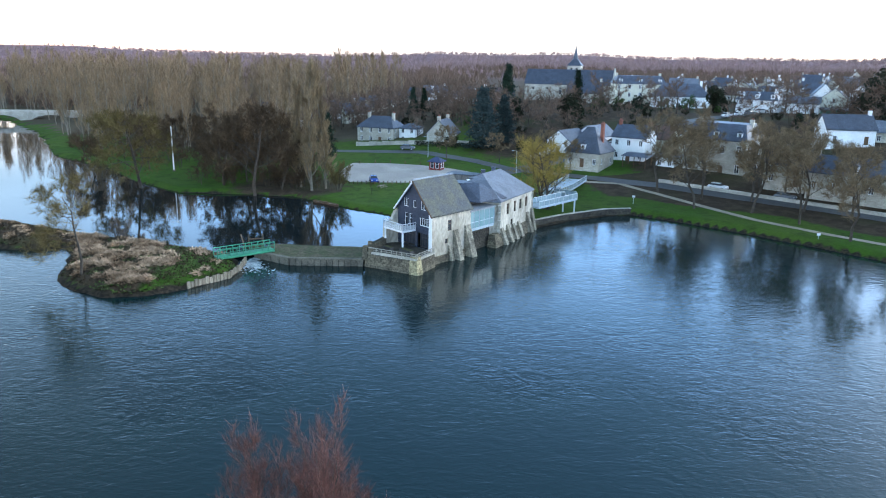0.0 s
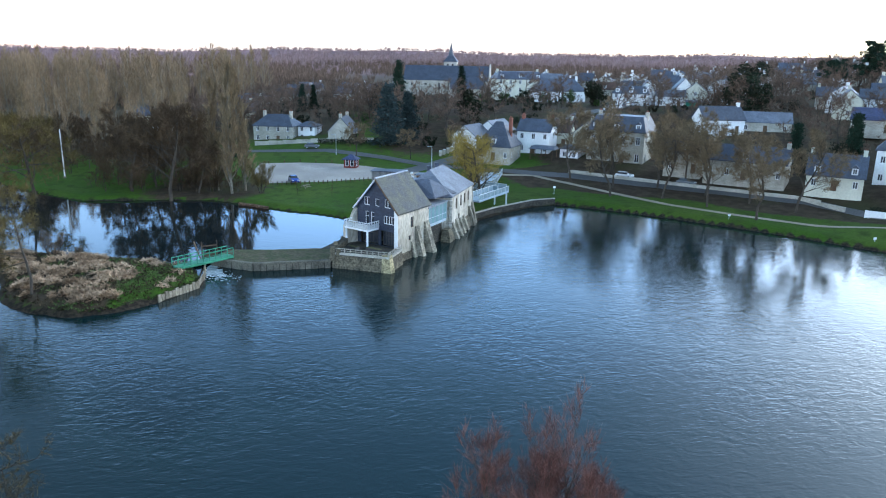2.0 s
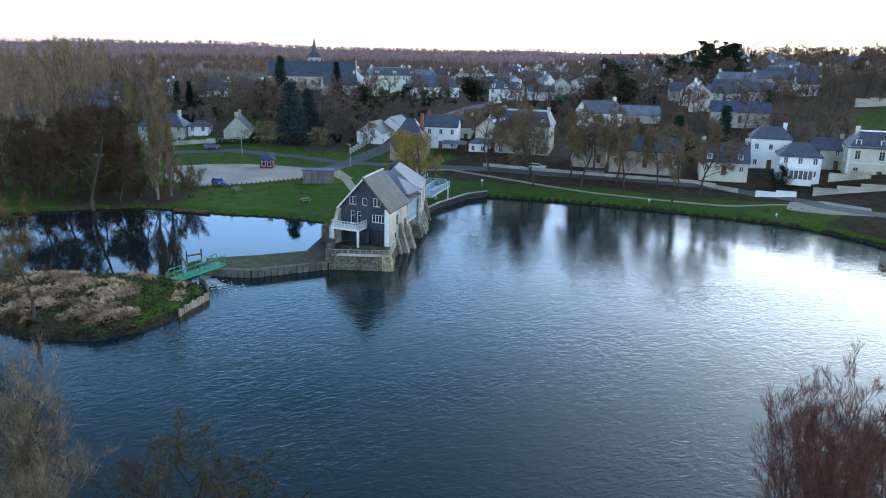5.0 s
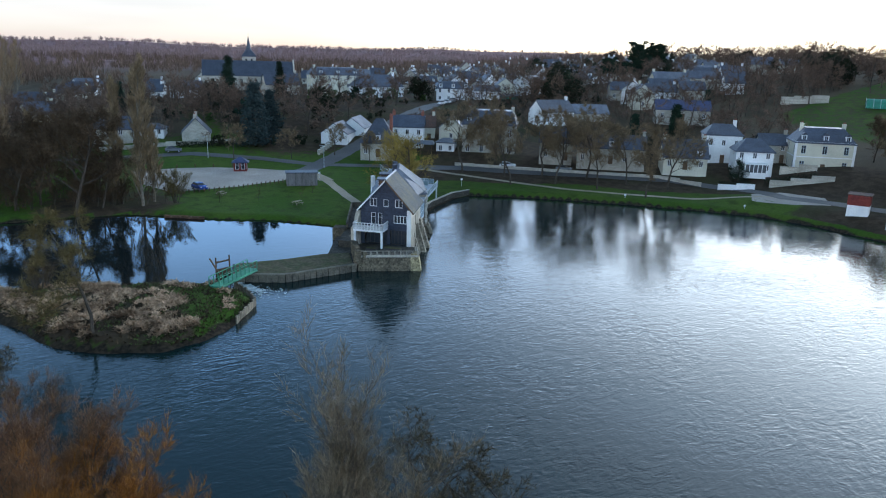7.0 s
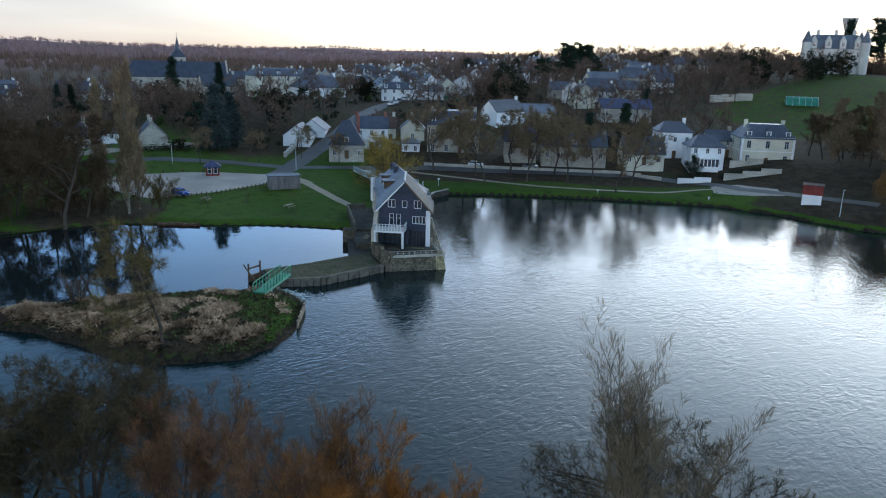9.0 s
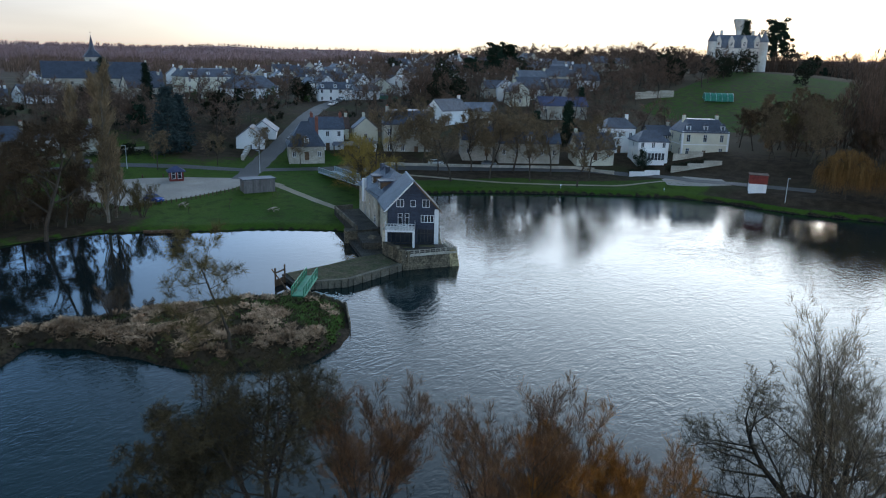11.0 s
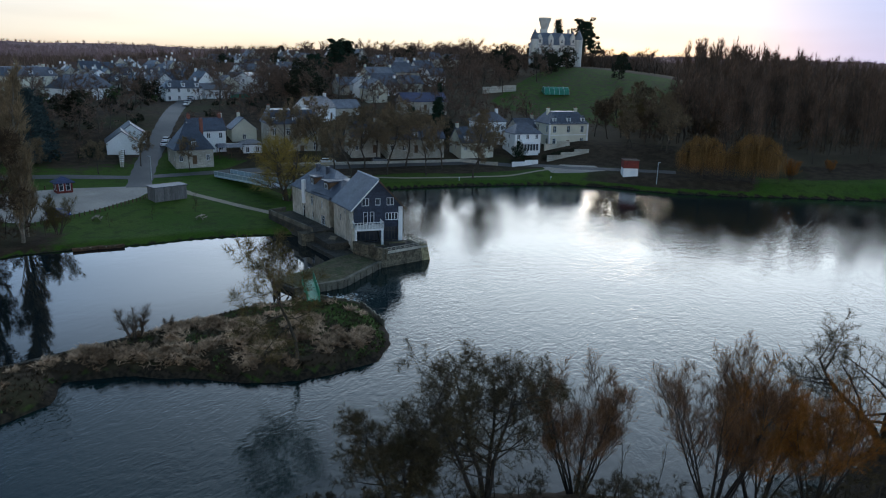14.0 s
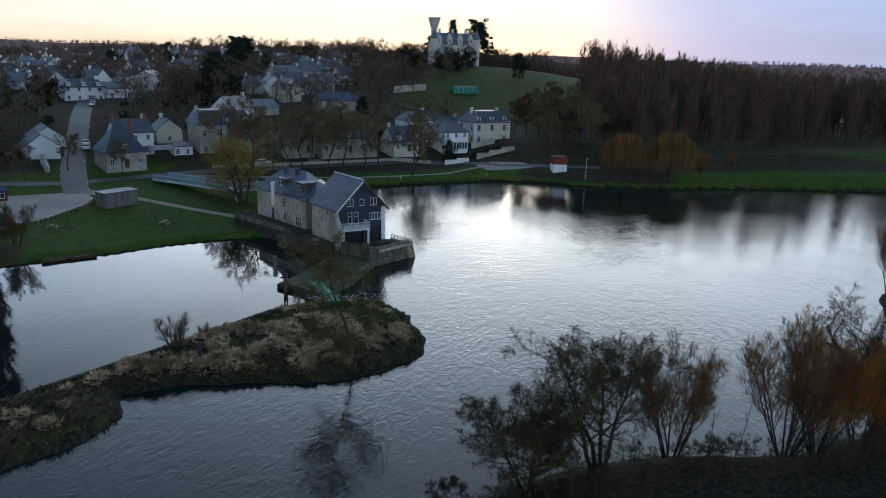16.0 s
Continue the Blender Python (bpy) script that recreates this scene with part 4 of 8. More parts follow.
def weeping_pair(key, seed, h, spread):
    """A short trunk, arching limbs and curtains of long hanging twigs that make an uneven dome."""
    if key not in TREES:
        t = Tree(seed)
        r = t.r
        top = Vector((0.2, 0.1, h * 0.36))
        t.limb(Vector((0, 0, -0.3)), top, 0.5, 0.36, 8)
        for i in range(26):
            a, reach = 2.4 * i + r.uniform(-0.3, 0.3), spread * math.sqrt((i + 0.6) / 26) * r.uniform(0.82, 1.05)
            out = Vector((math.cos(a), math.sin(a), 0))
            crest = h * (1.0 - 0.42 * (reach / spread) ** 2) * r.uniform(0.9, 1.04)
            pts = [top, top + out * reach * 0.35 + Vector((0, 0, (crest - top.z) * 0.7)), top + out * reach * 0.75 + Vector((0, 0, crest - top.z)), Vector((0, 0, crest * 0.93)) + out * reach * 1.05]
            for k, (p, q) in enumerate(zip(pts, pts[1:])):
                t.limb(p, q, 0.15 - 0.04 * k, 0.11 - 0.04 * k, 4)
            for k in range(85):
                u = r.uniform(0.9, 2.99)
                o = pts[int(u)].lerp(pts[int(u) + 1], u % 1) + Vector((r.gauss(0, 0.5), r.gauss(0, 0.5), r.uniform(-0.1, 0.35)))
                drop = o.z * r.uniform(0.55, 1.02)
                d1 = Vector((out.x * 0.25 + r.gauss(0, 0.12), out.y * 0.25 + r.gauss(0, 0.12), -0.4)) * drop * 0.5
                d2 = Vector((out.x * 0.05 + r.gauss(0, 0.05), out.y * 0.05 + r.gauss(0, 0.05), -1.0)) * drop * 0.8
                t.sliver(o, d1, 0.03)
                t.sliver(o + d1 * 0.55, d2, 0.034)
                t.sliver(o + d1 * 0.3 + Vector((r.gauss(0, 0.2), r.gauss(0, 0.2), 0)), d2 * r.uniform(0.5, 0.9), 0.03)
        TREES[key] = t.meshes(M["bark"], M["twig_weep"])
    return TREES[key]


def plant(pair, name, x, y, label, category="tree", group="", scale=1.0, z=None, turn=None, tilt=0.0, squash=1.0):
    z = height(x, y) if z is None else z
    root = thing(name, pose(x, y, z, tilt, 0, random.uniform(0, 360) if turn is None else turn), label, category, group)
    root.scale = (scale * squash, scale * squash, scale)
    part("trunk", pair[0], None, root)
    part("crown", pair[1], None, root)
    return root


def leaf_cloud(seed, clumps, leaf, count, flat=1.0):
    """Many small leaf faces gathered in clumps (x, y, z, radius)."""
    r = random.Random(seed)
    v, f = [], []
    for cx, cy, cz, cr in clumps:
        for i in range(count):
            d = Vector((r.gauss(0, 1), r.gauss(0, 1), r.gauss(0, 1))).normalized() * cr * r.uniform(0.55, 1.08)
            p = Vector((cx + d.x, cy + d.y, cz + d.z * flat))
            a = Vector((r.gauss(0, 1), r.gauss(0, 1), r.gauss(0, 0.6))).normalized() * leaf * r.uniform(0.6, 1.4)
            b = a.orthogonal().normalized() * leaf * 0.6
            n = len(v)
            v += [tuple(p - a), tuple(p + b), tuple(p + a), tuple(p - b)]
            f.append((n, n + 1, n + 2, n + 3))
    return v, f


def leafy_mesh(v, f, material):
    me = bpy.data.meshes.new("crown")
    me.from_pydata(v, [], f)
    me.materials.append(material)
    return me


def conifer_pair(key, seed, h, base, material, tiers=16, start=0.08, droop=-0.12, leaf=0.22, per=26, power=1.0):
    """A trunk with whorls of needle-clad branches."""
    if key not in TREES:
        r = random.Random(seed)
        s = Shape().bar((0, 0, -0.3), (0, 0, h), h * 0.016, 6, 0.03)
        v, f = [], []
        for i in range(tiers):
            t = i / (tiers - 1)
            z = h * (start + (0.98 - start) * t)
            reach = base * (1 - t) ** power * r.uniform(0.8, 1.15) + 0.15
            for k in range(9 if t < 0.7 else 6):
                a = r.uniform(0, 2 * math.pi)
                length = reach * r.uniform(0.7, 1.1)
                d = Vector((math.cos(a), math.sin(a), droop + 0.3 * t))
                s.bar((0, 0, z), Vector((0, 0, z)) + d * length, 0.05, 3, 0.01)
                for j in range(per):
                    q = Vector((0, 0, z)) + d * length * r.uniform(0.15, 1.0) + Vector((r.gauss(0, 1), r.gauss(0, 1), r.gauss(0, 0.6))) * leaf * 1.3
                    e = (d + Vector((r.gauss(0, 0.6), r.gauss(0, 0.6), r.gauss(0, 0.5)))).normalized() * leaf * r.uniform(0.8, 1.8)
                    w = e.orthogonal().normalized() * leaf * 0.45
                    n = len(v)
                    v += [tuple(q - w), tuple(q + w), tuple(q + e)]
                    f.append((n, n + 1, n + 2))
        TREES[key] = s.mesh("trunk", M["bark"]), leafy_mesh(v, f, M[material])
    return TREES[key]


def cedar_pair(key, seed, h, spread, layers=7, first=0.35):
    """A cedar or pine with flat shelves of foliage on bare limbs."""
    if key not in TREES:
        r = random.Random(seed)
        s = Shape().bar((0, 0, -0.3), (0.2, 0.1, h * 0.95), h * 0.03, 6, 0.08)
        clumps = []
        for i in range(layers):
            t = i / (layers - 1)
            z = h * (first + (0.97 - first) * t)
            reach = spread * (1 - 0.62 * t) * r.uniform(0.75, 1.1)
            for k in range(5):
                a = 2 * math.pi * k / 5 + r.uniform(-0.5, 0.5)
                e = Vector((math.cos(a) * reach, math.sin(a) * reach, z + r.uniform(-0.3, 0.6)))
                s.bar((0.1, 0, z - 0.8), e, 0.14, 4, 0.04)
                for j in range(3):
                    q = Vector((0, 0, z)).lerp(e, 0.45 + 0.27 * j)
                    clumps.append((q.x + r.gauss(0, 0.6), q.y + r.gauss(0, 0.6), q.z + r.gauss(0.2, 0.6), spread * r.uniform(0.12, 0.25)))
        TREES[key] = s.mesh("trunk", M["bark"]), leafy_mesh(*leaf_cloud(seed, clumps, 0.38, 75, 0.55), M["needle"])
    return TREES[key]


def evergreen_pair(key, seed, h, w, material="leaf_dark", leaf=0.2, n=26, per=110, low=0.12):
    """A dense evergreen tree or large shrub built of leaf clumps on a short trunk with limbs."""
    if key not in TREES:
        r = random.Random(seed)
        s = Shape().bar((0, 0, -0.3), (0, 0, h * 0.75), h * 0.03, 6, 0.05)
        clumps = []
        for i in range(n):
            t = r.uniform(low, 0.95)
            prof = math.sin(math.pi * min(1, t * 0.85 + 0.12)) ** 0.7
            a, q = r.uniform(0, 2 * math.pi), math.sqrt(r.random())
            e = (math.cos(a) * q * w * prof, math.sin(a) * q * w * prof, h * t)
            clumps.append((*e, w * r.uniform(0.22, 0.42)))
            s.bar((0, 0, h * t * 0.6), e, 0.06, 3, 0.02)
        TREES[key] = s.mesh("trunk", M["bark"]), leafy_mesh(*leaf_cloud(seed, clumps, leaf, per), M[material])
    return TREES[key]


def stuff_of_trees(name, pairs, places, material, bark, label, category="wood"):
    """A wood nobody could count: all crowns and stems of one kind joined into one object with two materials."""
    vs, fs, ms, base = [], [], [], 0
    cache = []
    for stem, crown in pairs:
        item = []
        for k, me in enumerate((stem, crown)):
            co = np.empty(len(me.vertices) * 3)
            me.vertices.foreach_get("co", co)
            me.calc_loop_triangles()
            tr = np.empty(len(me.loop_triangles) * 3, np.int32)
            me.loop_triangles.foreach_get("vertices", tr)
            item.append((co.reshape(-1, 3), tr.reshape(-1, 3), k))
        cache.append(item)
    rng = random.Random(name)
    zs = land(np.array([p[0] for p in places]), np.array([p[1] for p in places]))[0]
    for (x, y, sc), z in zip(places, zs):
        a = rng.uniform(0, 6.28)
        c, s = math.cos(a) * sc, math.sin(a) * sc
        m = np.array([[c, -s, 0], [s, c, 0], [0, 0, sc * rng.uniform(0.9, 1.1)]])
        for co, tr, k in cache[rng.randrange(len(cache))]:
            vs.append(co @ m.T + (x, y, z))
            fs.append(tr + base)
            ms.append(np.full(len(tr), 1 - k))
            base += len(co)
    v, f, mi = np.concatenate(vs), np.concatenate(fs), np.concatenate(ms)
    me = bpy.data.meshes.new(name)
    me.vertices.add(len(v))
    me.vertices.foreach_set("co", v.ravel())
    me.loops.add(f.size)
    me.loops.foreach_set("vertex_index", f.ravel().astype(np.int32))
    me.polygons.add(len(f))
    me.polygons.foreach_set("loop_start", np.arange(0, f.size, 3))
    me.materials.append(M[material])
    me.materials.append(M[bark])
    me.polygons.foreach_set("material_index", mi.astype(np.int32))
    me.update(calc_edges=True)
    return tagged(new(name, me), label, category, kind="stuff")


# ---- the mill ----
MO = Vector((-3.5, 105.5, 0))
A, B, C, D = (-0.9, 102.4), (-6.2, 108.6), (5.2, 109.2), (-0.6, 115.6)     # gable end of the slate house and its far end
N2, F2, L2, K2 = (10.4, 115.4), (17.4, 127.6), (9.2, 130.6), (0.2, 117.0)   # the long house


def rel(p):
    return (p[0] - MO.x, p[1] - MO.y)


def mix2(p, q, t):
    return (p[0] + (q[0] - p[0]) * t, p[1] + (q[1] - p[1]) * t)


def openings(root, s, p0, p1, z0, z1, list_, frames=None, depth=0.18, gaps=()):
    """A wall face with windows (u, z, w, h, lights) and open gaps."""
    wall_face(s, p0, p1, z0, z1, [(u - w / 2, u + w / 2, z, z + h) for u, z, w, h, n in list_] + list(gaps), depth)
    for u, z, w, h, n in list_:
        window_at(root, face_pose(p0, p1, u, z, depth - 0.03), w, h, n, frames)


def build_slate_house():
    root = thing("mill_house", Matrix.Translation(MO), "tall mill house with dark slate gable above the river", "mill")
    a, b, c, d = rel(A), rel(B), rel(C), rel(D)
    eave, top, low = 7.8, 12.15, 2.0
    ap, cp = mix2(a, b, 0.5), mix2(c, d, 0.5)
    # slate gable: from b to a, seen from the river
    s = Shape()
    g = math.dist(a, b)
    openings(root, s, b, a, low, 7.6,
             [(2.0, 4.95, 0.75, 2.1, 1), (3.1, 4.95, 0.7, 2.1, 1), (6.35, 5.55, 2.1, 1.25, 4)], None, 0.18, [(0.55, 4.3, low + 0.1, 4.4), (4.75, 7.6, low + 0.1, 4.45)])
    for u, w in ((2.42, 3.75), (6.17, 2.85)):
        window_at(root, face_pose(b, a, u, low + 0.1, 0.6), w, 2.3, 5, M["wood_dark"])
    upper = Shape()
    wall_face(upper, mix2(b, a, 0.0), mix2(b, a, 1.0), 7.6, 9.45, [(2.0 - 0.6, 2.0 + 0.6, 8.0, 9.3), (4.05 - 0.42, 4.05 + 0.42, 8.05, 9.2), (6.1 - 0.6, 6.1 + 0.6, 8.0, 9.3)])
    for u, w, h in ((2.0, 1.2, 1.3), (4.05, 0.84, 1.15), (6.1, 1.2, 1.3)):
        window_at(root, face_pose(b, a, u, 9.3 - h if w > 1 else 9.2 - h, 0.15), w, h, 2 if w > 1 else 1)
    # trim the upper band to the roof slope
    u0 = (9.45 - eave) / (top - eave) * g / 2
    keep = Shape()
    for f in upper.f:
        keep.add([upper.v[i] for i in f], [tuple(range(len(f)))])
    dv = Vector((a[0] - b[0], a[1] - b[1])).normalized()
    for i, v in enumerate(keep.v):
        u = (Vector(v[:2]) - Vector(b)).dot(dv)
        lim = (v[2] - eave) / (top - eave) * g / 2
        if u < lim - 1e-6 and u < 0.5:
            keep.v[i] = (b[0] + dv.x * max(lim, 0), b[1] + dv.y * max(lim, 0), v[2])
        if u > g - lim + 1e-6 and u > g - 0.5:
            keep.v[i] = (b[0] + dv.x * (g - max(lim, 0)), b[1] + dv.y * (g - max(lim, 0)), v[2])
    s.add(keep.v, keep.f)
    s.add([(*mix2(b, a, u0 / g), 9.45), (*mix2(b, a, 1 - u0 / g), 9.45), (*ap, top)], [(0, 1, 2)])
    part("slate_gable", s, M["slate_wall"], root, "dark blue-grey slate cladding")
    # stone end strip beside the slate, flush with the river wall
    w = Shape()
    openings(root, w, a, c, -0.6, eave, [(4.1, 4.6, 0.9, 1.7, 1), (3.4, 2.7, 0.7, 0.8, 1)], M["wood_brown"])
    openings(root, w, d, b, -0.6, eave, [(5.2, 6.0, 0.6, 0.9, 1), (3.0, 4.5, 0.7, 1.2, 1)])
    w.add([(*c, -0.6), (*d, -0.6), (*d, eave), (*cp, top - 0.1), (*c, eave)], [(0, 1, 2, 3, 4)])
    part("wall", w, M["mill_wall"], root, "stained pale limewashed stone")
    p, e = a, mix2(a, b, 0.085)
    n = Vector((dv.y, -dv.x)) * 0.05
    part("corner_strip", Shape().prism([(e[0] + n.x, e[1] + n.y), (p[0] + n.x, p[1] + n.y), p, e], low, 7.75), M["paint"], root, "white corner strip")
    # roof slopes with a lip over the gable
    out = Vector((dv.y, -dv.x)) * 0.45
    for e0, e1, m, nm in ((a, c, "slate_moss", "river"), (b, d, "slate_light", "pond")):
        ev = Vector((e0[0] - ap[0], e0[1] - ap[1]))
        k = 0.5 / ev.length
        drop = (top - eave) * k
        p0 = Vector(e0) + ev * k + out
        p1 = Vector(e1) + Vector((e1[0] - cp[0], e1[1] - cp[1])) * k
        r0 = Vector(ap) + out
        r1 = Vector(cp)
        v = [(p0.x, p0.y, eave - drop), (p1.x, p1.y, eave - drop), (r1.x, r1.y, top), (r0.x, r0.y, top)]
        v += [(x, y, z + 0.22) for x, y, z in v]
        f = [(0, 1, 2, 3), (7, 6, 5, 4), (0, 4, 5, 1), (1, 5, 6, 2), (3, 7, 4, 0), (2, 6, 7, 3)]
        part("roof", Shape().add(v, f), M[m], root, "weathered slate roof slope with moss")
        part("bargeboard", Shape().bar((v[0][0], v[0][1], v[0][2] + 0.02), (v[3][0], v[3][1], v[3][2] + 0.02), 0.14), M["wood_brown"] if nm == "river" else M["paint"], root)
    part("ridge", Shape().bar((ap[0] + out.x, ap[1] + out.y, top + 0.2), (*cp, top + 0.2), 0.16, 6), M["zinc"], root)
    # balcony on the pond half of the gable
    o = Vector((dv.y, -dv.x))
    q0, q1 = Vector(b) - dv * 0.3, Vector(b) + dv * 4.4
    deck = [q0 + o * 0.02, q0 + o * 2.6, q1 + o * 2.6, q1 + o * 0.02]
    bal = part("balcony", Shape().prism([tuple(p) for p in deck], 4.55, 4.85), M["paint"], root, "white balcony over the terrace")
    for p, r in ((deck[0], deck[1]), (deck[1], deck[2]), (deck[2], deck[3])):
        n = max(2, int((r - p).length / 0.45))
        rail = Shape().bar((*p, 5.85), (*r, 5.85), 0.05).bar((*p, 5.05), (*r, 5.05), 0.035)
        part("handrail", rail, M["paint"], bal)
        e = (r - p).normalized() * 0.02
        side = Vector((e.y, -e.x))
        part("parapet_panel", Shape().prism([tuple(x) for x in (p + side, r + side, r - side, p - side)], 4.85, 5.55), M["balcony_panel"], bal, "pale grey parapet panel")
        for i in range(n + 1):
            t = p.lerp(r, i / n)
            part("baluster", Shape().box(t.x - 0.035, t.y - 0.035, 4.85, t.x + 0.035, t.y + 0.035, 5.85), M["paint"], bal)
    for p in (deck[1] + dv * 0.2 - o * 0.2, deck[2] - dv * 0.2 - o * 0.2):
        part("post", Shape().box(p.x - 0.14, p.y - 0.14, low - 0.3, p.x + 0.14, p.y + 0.14, 4.55), M["paint"], root, "white balcony post")
    # old flared wall running forward from the pond side, swept down to the parapet
    st = Vector(b) - dv * 0.75
    prof = [(-0.3, 7.2), (0.3, 6.9), (0.7, 6.3), (1.1, 5.6), (1.7, 5.1), (2.4, 4.85)]
    sw = Shape()
    for k in (0.0, 0.62):
        sw.v += [(st.x + o.x * t + dv.x * k, st.y + o.y * t + dv.y * k, z) for t, z in prof]
        sw.v += [(st.x + o.x * t + dv.x * k, st.y + o.y * t + dv.y * k, 1.9) for t, z in prof]
    n = len(prof)
    for i in range(n - 1):
        sw.f += [(i, n + i, n + i + 1, i + 1), (2 * n + i, 2 * n + i + 1, 3 * n + i + 1, 3 * n + i), (i, i + 1, 2 * n + i + 1, 2 * n + i)]
    sw.f += [(n - 1, 2 * n - 1, 4 * n - 1, 3 * n - 1), (0, 2 * n, 3 * n, n)]
    part("flared_wall", sw, M["mill_wall"], root, "weathered flared stone wall")
    # battered buttresses in the river
    u = Vector((c[0] - a[0], c[1] - a[1])).normalized()
    n = Vector((u.y, -u.x))
    for k, (t, wdt, reach, hgt) in enumerate(((4.9, 0.9, 2.0, 4.6), (7.6, 1.2, 2.2, 4.9), (3.7, 0.7, 1.2, 2.4))):
        p = Vector(a) + u * t
        base = [p, p + n * reach, p + u * wdt + n * reach, p + u * wdt]
        tp = [p, p + n * 0.25, p + u * wdt + n * 0.25, p + u * wdt]
        part("buttress", Shape().prism([tuple(x) for x in base], -1.2, hgt, [tuple(x) for x in tp]), M["buttress"], root, "sloping pale masonry buttress")
    part("footing", Shape().prism([tuple(x) for x in (Vector(a) - u * 0.5 + n * 0.6, Vector(c) + n * 0.7, Vector(c) - n * 0.2, Vector(a) - n * 0.2 - u * 0.5)], -1.5, 1.1,
                                  [tuple(x) for x in (Vector(a) + n * 0.2, Vector(c) + n * 0.2, Vector(c) - n * 0.2, Vector(a) - n * 0.2)]), M["rubble"], root, "stone footing at the waterline")
    return root


def hip_faces(p, eave, ridge_a, ridge_b, top, over=0.4):
    """A hipped roof over four corners p (counter-clockwise), ridge between two points."""
    cx, cy = sum(q[0] for q in p) / 4, sum(q[1] for q in p) / 4
    e = []
    for x, y in p:
        d = Vector((x - cx, y - cy)).normalized()
        e.append((x + d.x * over, y + d.y * over, eave - 0.12))
    v = e + [(*ridge_a, top), (*ridge_b, top)] + [(x, y, z - 0.2) for x, y, z in e]
    return Shape().add(v, [(0, 1, 4), (1, 2, 5, 4), (2, 3, 5), (3, 0, 4, 5), (9, 8, 7, 6), (0, 6, 7, 1), (1, 7, 8, 2), (2, 8, 9, 3), (3, 9, 6, 0)])


def build_long_house():
    root = thing("mill_long_house", Matrix.Translation(MO), "long pale mill house with a blue slate hipped roof", "mill")
    n2, f2, l2, k2 = rel(N2), rel(F2), rel(L2), rel(K2)
    eave, top, low = 7.5, 11.3, -0.8
    s = Shape()
    openings(root, s, n2, f2, low, eave, [(3.2, 4.6, 1.0, 1.9, 2), (6.2, 4.6, 1.0, 1.9, 2), (8.6, 4.7, 1.0, 1.8, 2), (11.2, 4.7, 1.0, 1.8, 2), (5.0, 2.5, 0.9, 1.0, 1)], M["wood_brown"])
    openings(root, s, l2, k2, low, eave, [(5.1, 5.0, 1.0, 1.8, 2), (9.0, 5.0, 1.2, 1.8, 2), (13.2, 5.2, 0.8, 1.4, 2), (13.6, 2.3, 1.9, 1.7, 3), (5.3, 2.2, 1.1, 2.2, 1), (9.2, 2.6, 0.8, 1.4, 1)])
    openings(root, s, f2, l2, low, eave, [(3.0, 4.6, 1.0, 1.7, 2), (6.0, 4.6, 1.0, 1.7, 2)])
    openings(root, s, k2, n2, low, eave, [])
    part("wall", s, M["mill_wall"], root, "pale stained render with stone dressings")
    for p in (n2, f2):
        for i in range(11):
            z, w = 0.4 + i * 0.64, 0.45 if i % 2 else 0.28
            part("quoin", Shape().box(p[0] - w, p[1] - w, z, p[0] + w * 0.22, p[1] + w * 0.22, z + 0.6) if i % 2 else
                 Shape().box(p[0] - w, p[1] - w, z, p[0] + w * 0.3, p[1] + w * 0.3, z + 0.6), M["stone"], root)
    ra, rb = mix2(mix2(n2, k2, 0.5), mix2(f2, l2, 0.5), 0.28), mix2(mix2(n2, k2, 0.5), mix2(f2, l2, 0.5), 0.74)
    part("roof", hip_faces([k2, n2, f2, l2], eave, ra, rb, top), M["slate_light"], root, "blue-grey slate hipped roof")
    # lower hipped wing towards the slate house
    m1 = mix2(k2, l2, 0.42)
    wing = [rel((-0.6, 114.8)), rel((6.8, 112.9)), rel((11.3, 117.0)), m1]
    cx = (sum(p[0] for p in wing) / 4, sum(p[1] for p in wing) / 4)
    part("wing_roof", hip_faces(wing, 7.9, mix2(cx, wing[0], 0.15), mix2(cx, wing[2], 0.25), 10.2, 0.3), M["slate"], root, "dark slate hip over the link")
    # flat-topped dormers on the pond slope and a chimney each end
    d = (Vector(l2) - Vector(k2)).normalized()
    n = Vector((-d.y, d.x))
    for t, w in ((0.58, 1.9), (0.22, 2.2)):
        p = Vector(mix2(k2, l2, t)) - n * 1.2
        q = [p - d * w / 2, p + d * w / 2, p + d * w / 2 - n * 2.6, p - d * w / 2 - n * 2.6]
        dm = part("dormer", Shape().prism([tuple(x) for x in q][::-1], 7.9, 9.8), M["wood_brown"], root, "dark boarded box dormer")
        e = [p - d * (w / 2 + 0.3) + n * 0.3, p + d * (w / 2 + 0.3) + n * 0.3, p + d * (w / 2 + 0.3) - n * 2.8, p - d * (w / 2 + 0.3) - n * 2.8]
        part("dormer_roof", Shape().prism([tuple(x) for x in e][::-1], 9.8, 10.0), M["slate"], dm)
        window_at(dm, face_pose(tuple(q[1]), tuple(q[0]), w / 2, 8.5, -0.03), w * 0.6, 1.0, 2)
    for t, z in ((0.66, 11.7), (0.4, 11.7)):
        p = Vector(mix2(mix2(n2, k2, 0.5), mix2(f2, l2, 0.5), t)) + n * 0.8
        part("chimney", Shape().box(p.x - 0.34, p.y - 0.28, 9.5, p.x + 0.34, p.y + 0.28, z).box(p.x - 0.4, p.y - 0.34, z - 0.25, p.x + 0.4, p.y + 0.34, z - 0.1), M["slate"], root, "dark slate-hung chimney")
    # tall flue beside the pond wall
    p = Vector(mix2(k2, l2, 0.62)) + n * 0.3
    part("flue", Shape().box(p.x - 0.3, p.y - 0.3, 5.0, p.x + 0.3, p.y + 0.3, 9.3), M["paint"], root, "white flue")
    # buttresses and battered base in the river
    u = (Vector(f2) - Vector(n2)).normalized()
    o = Vector((u.y, -u.x))
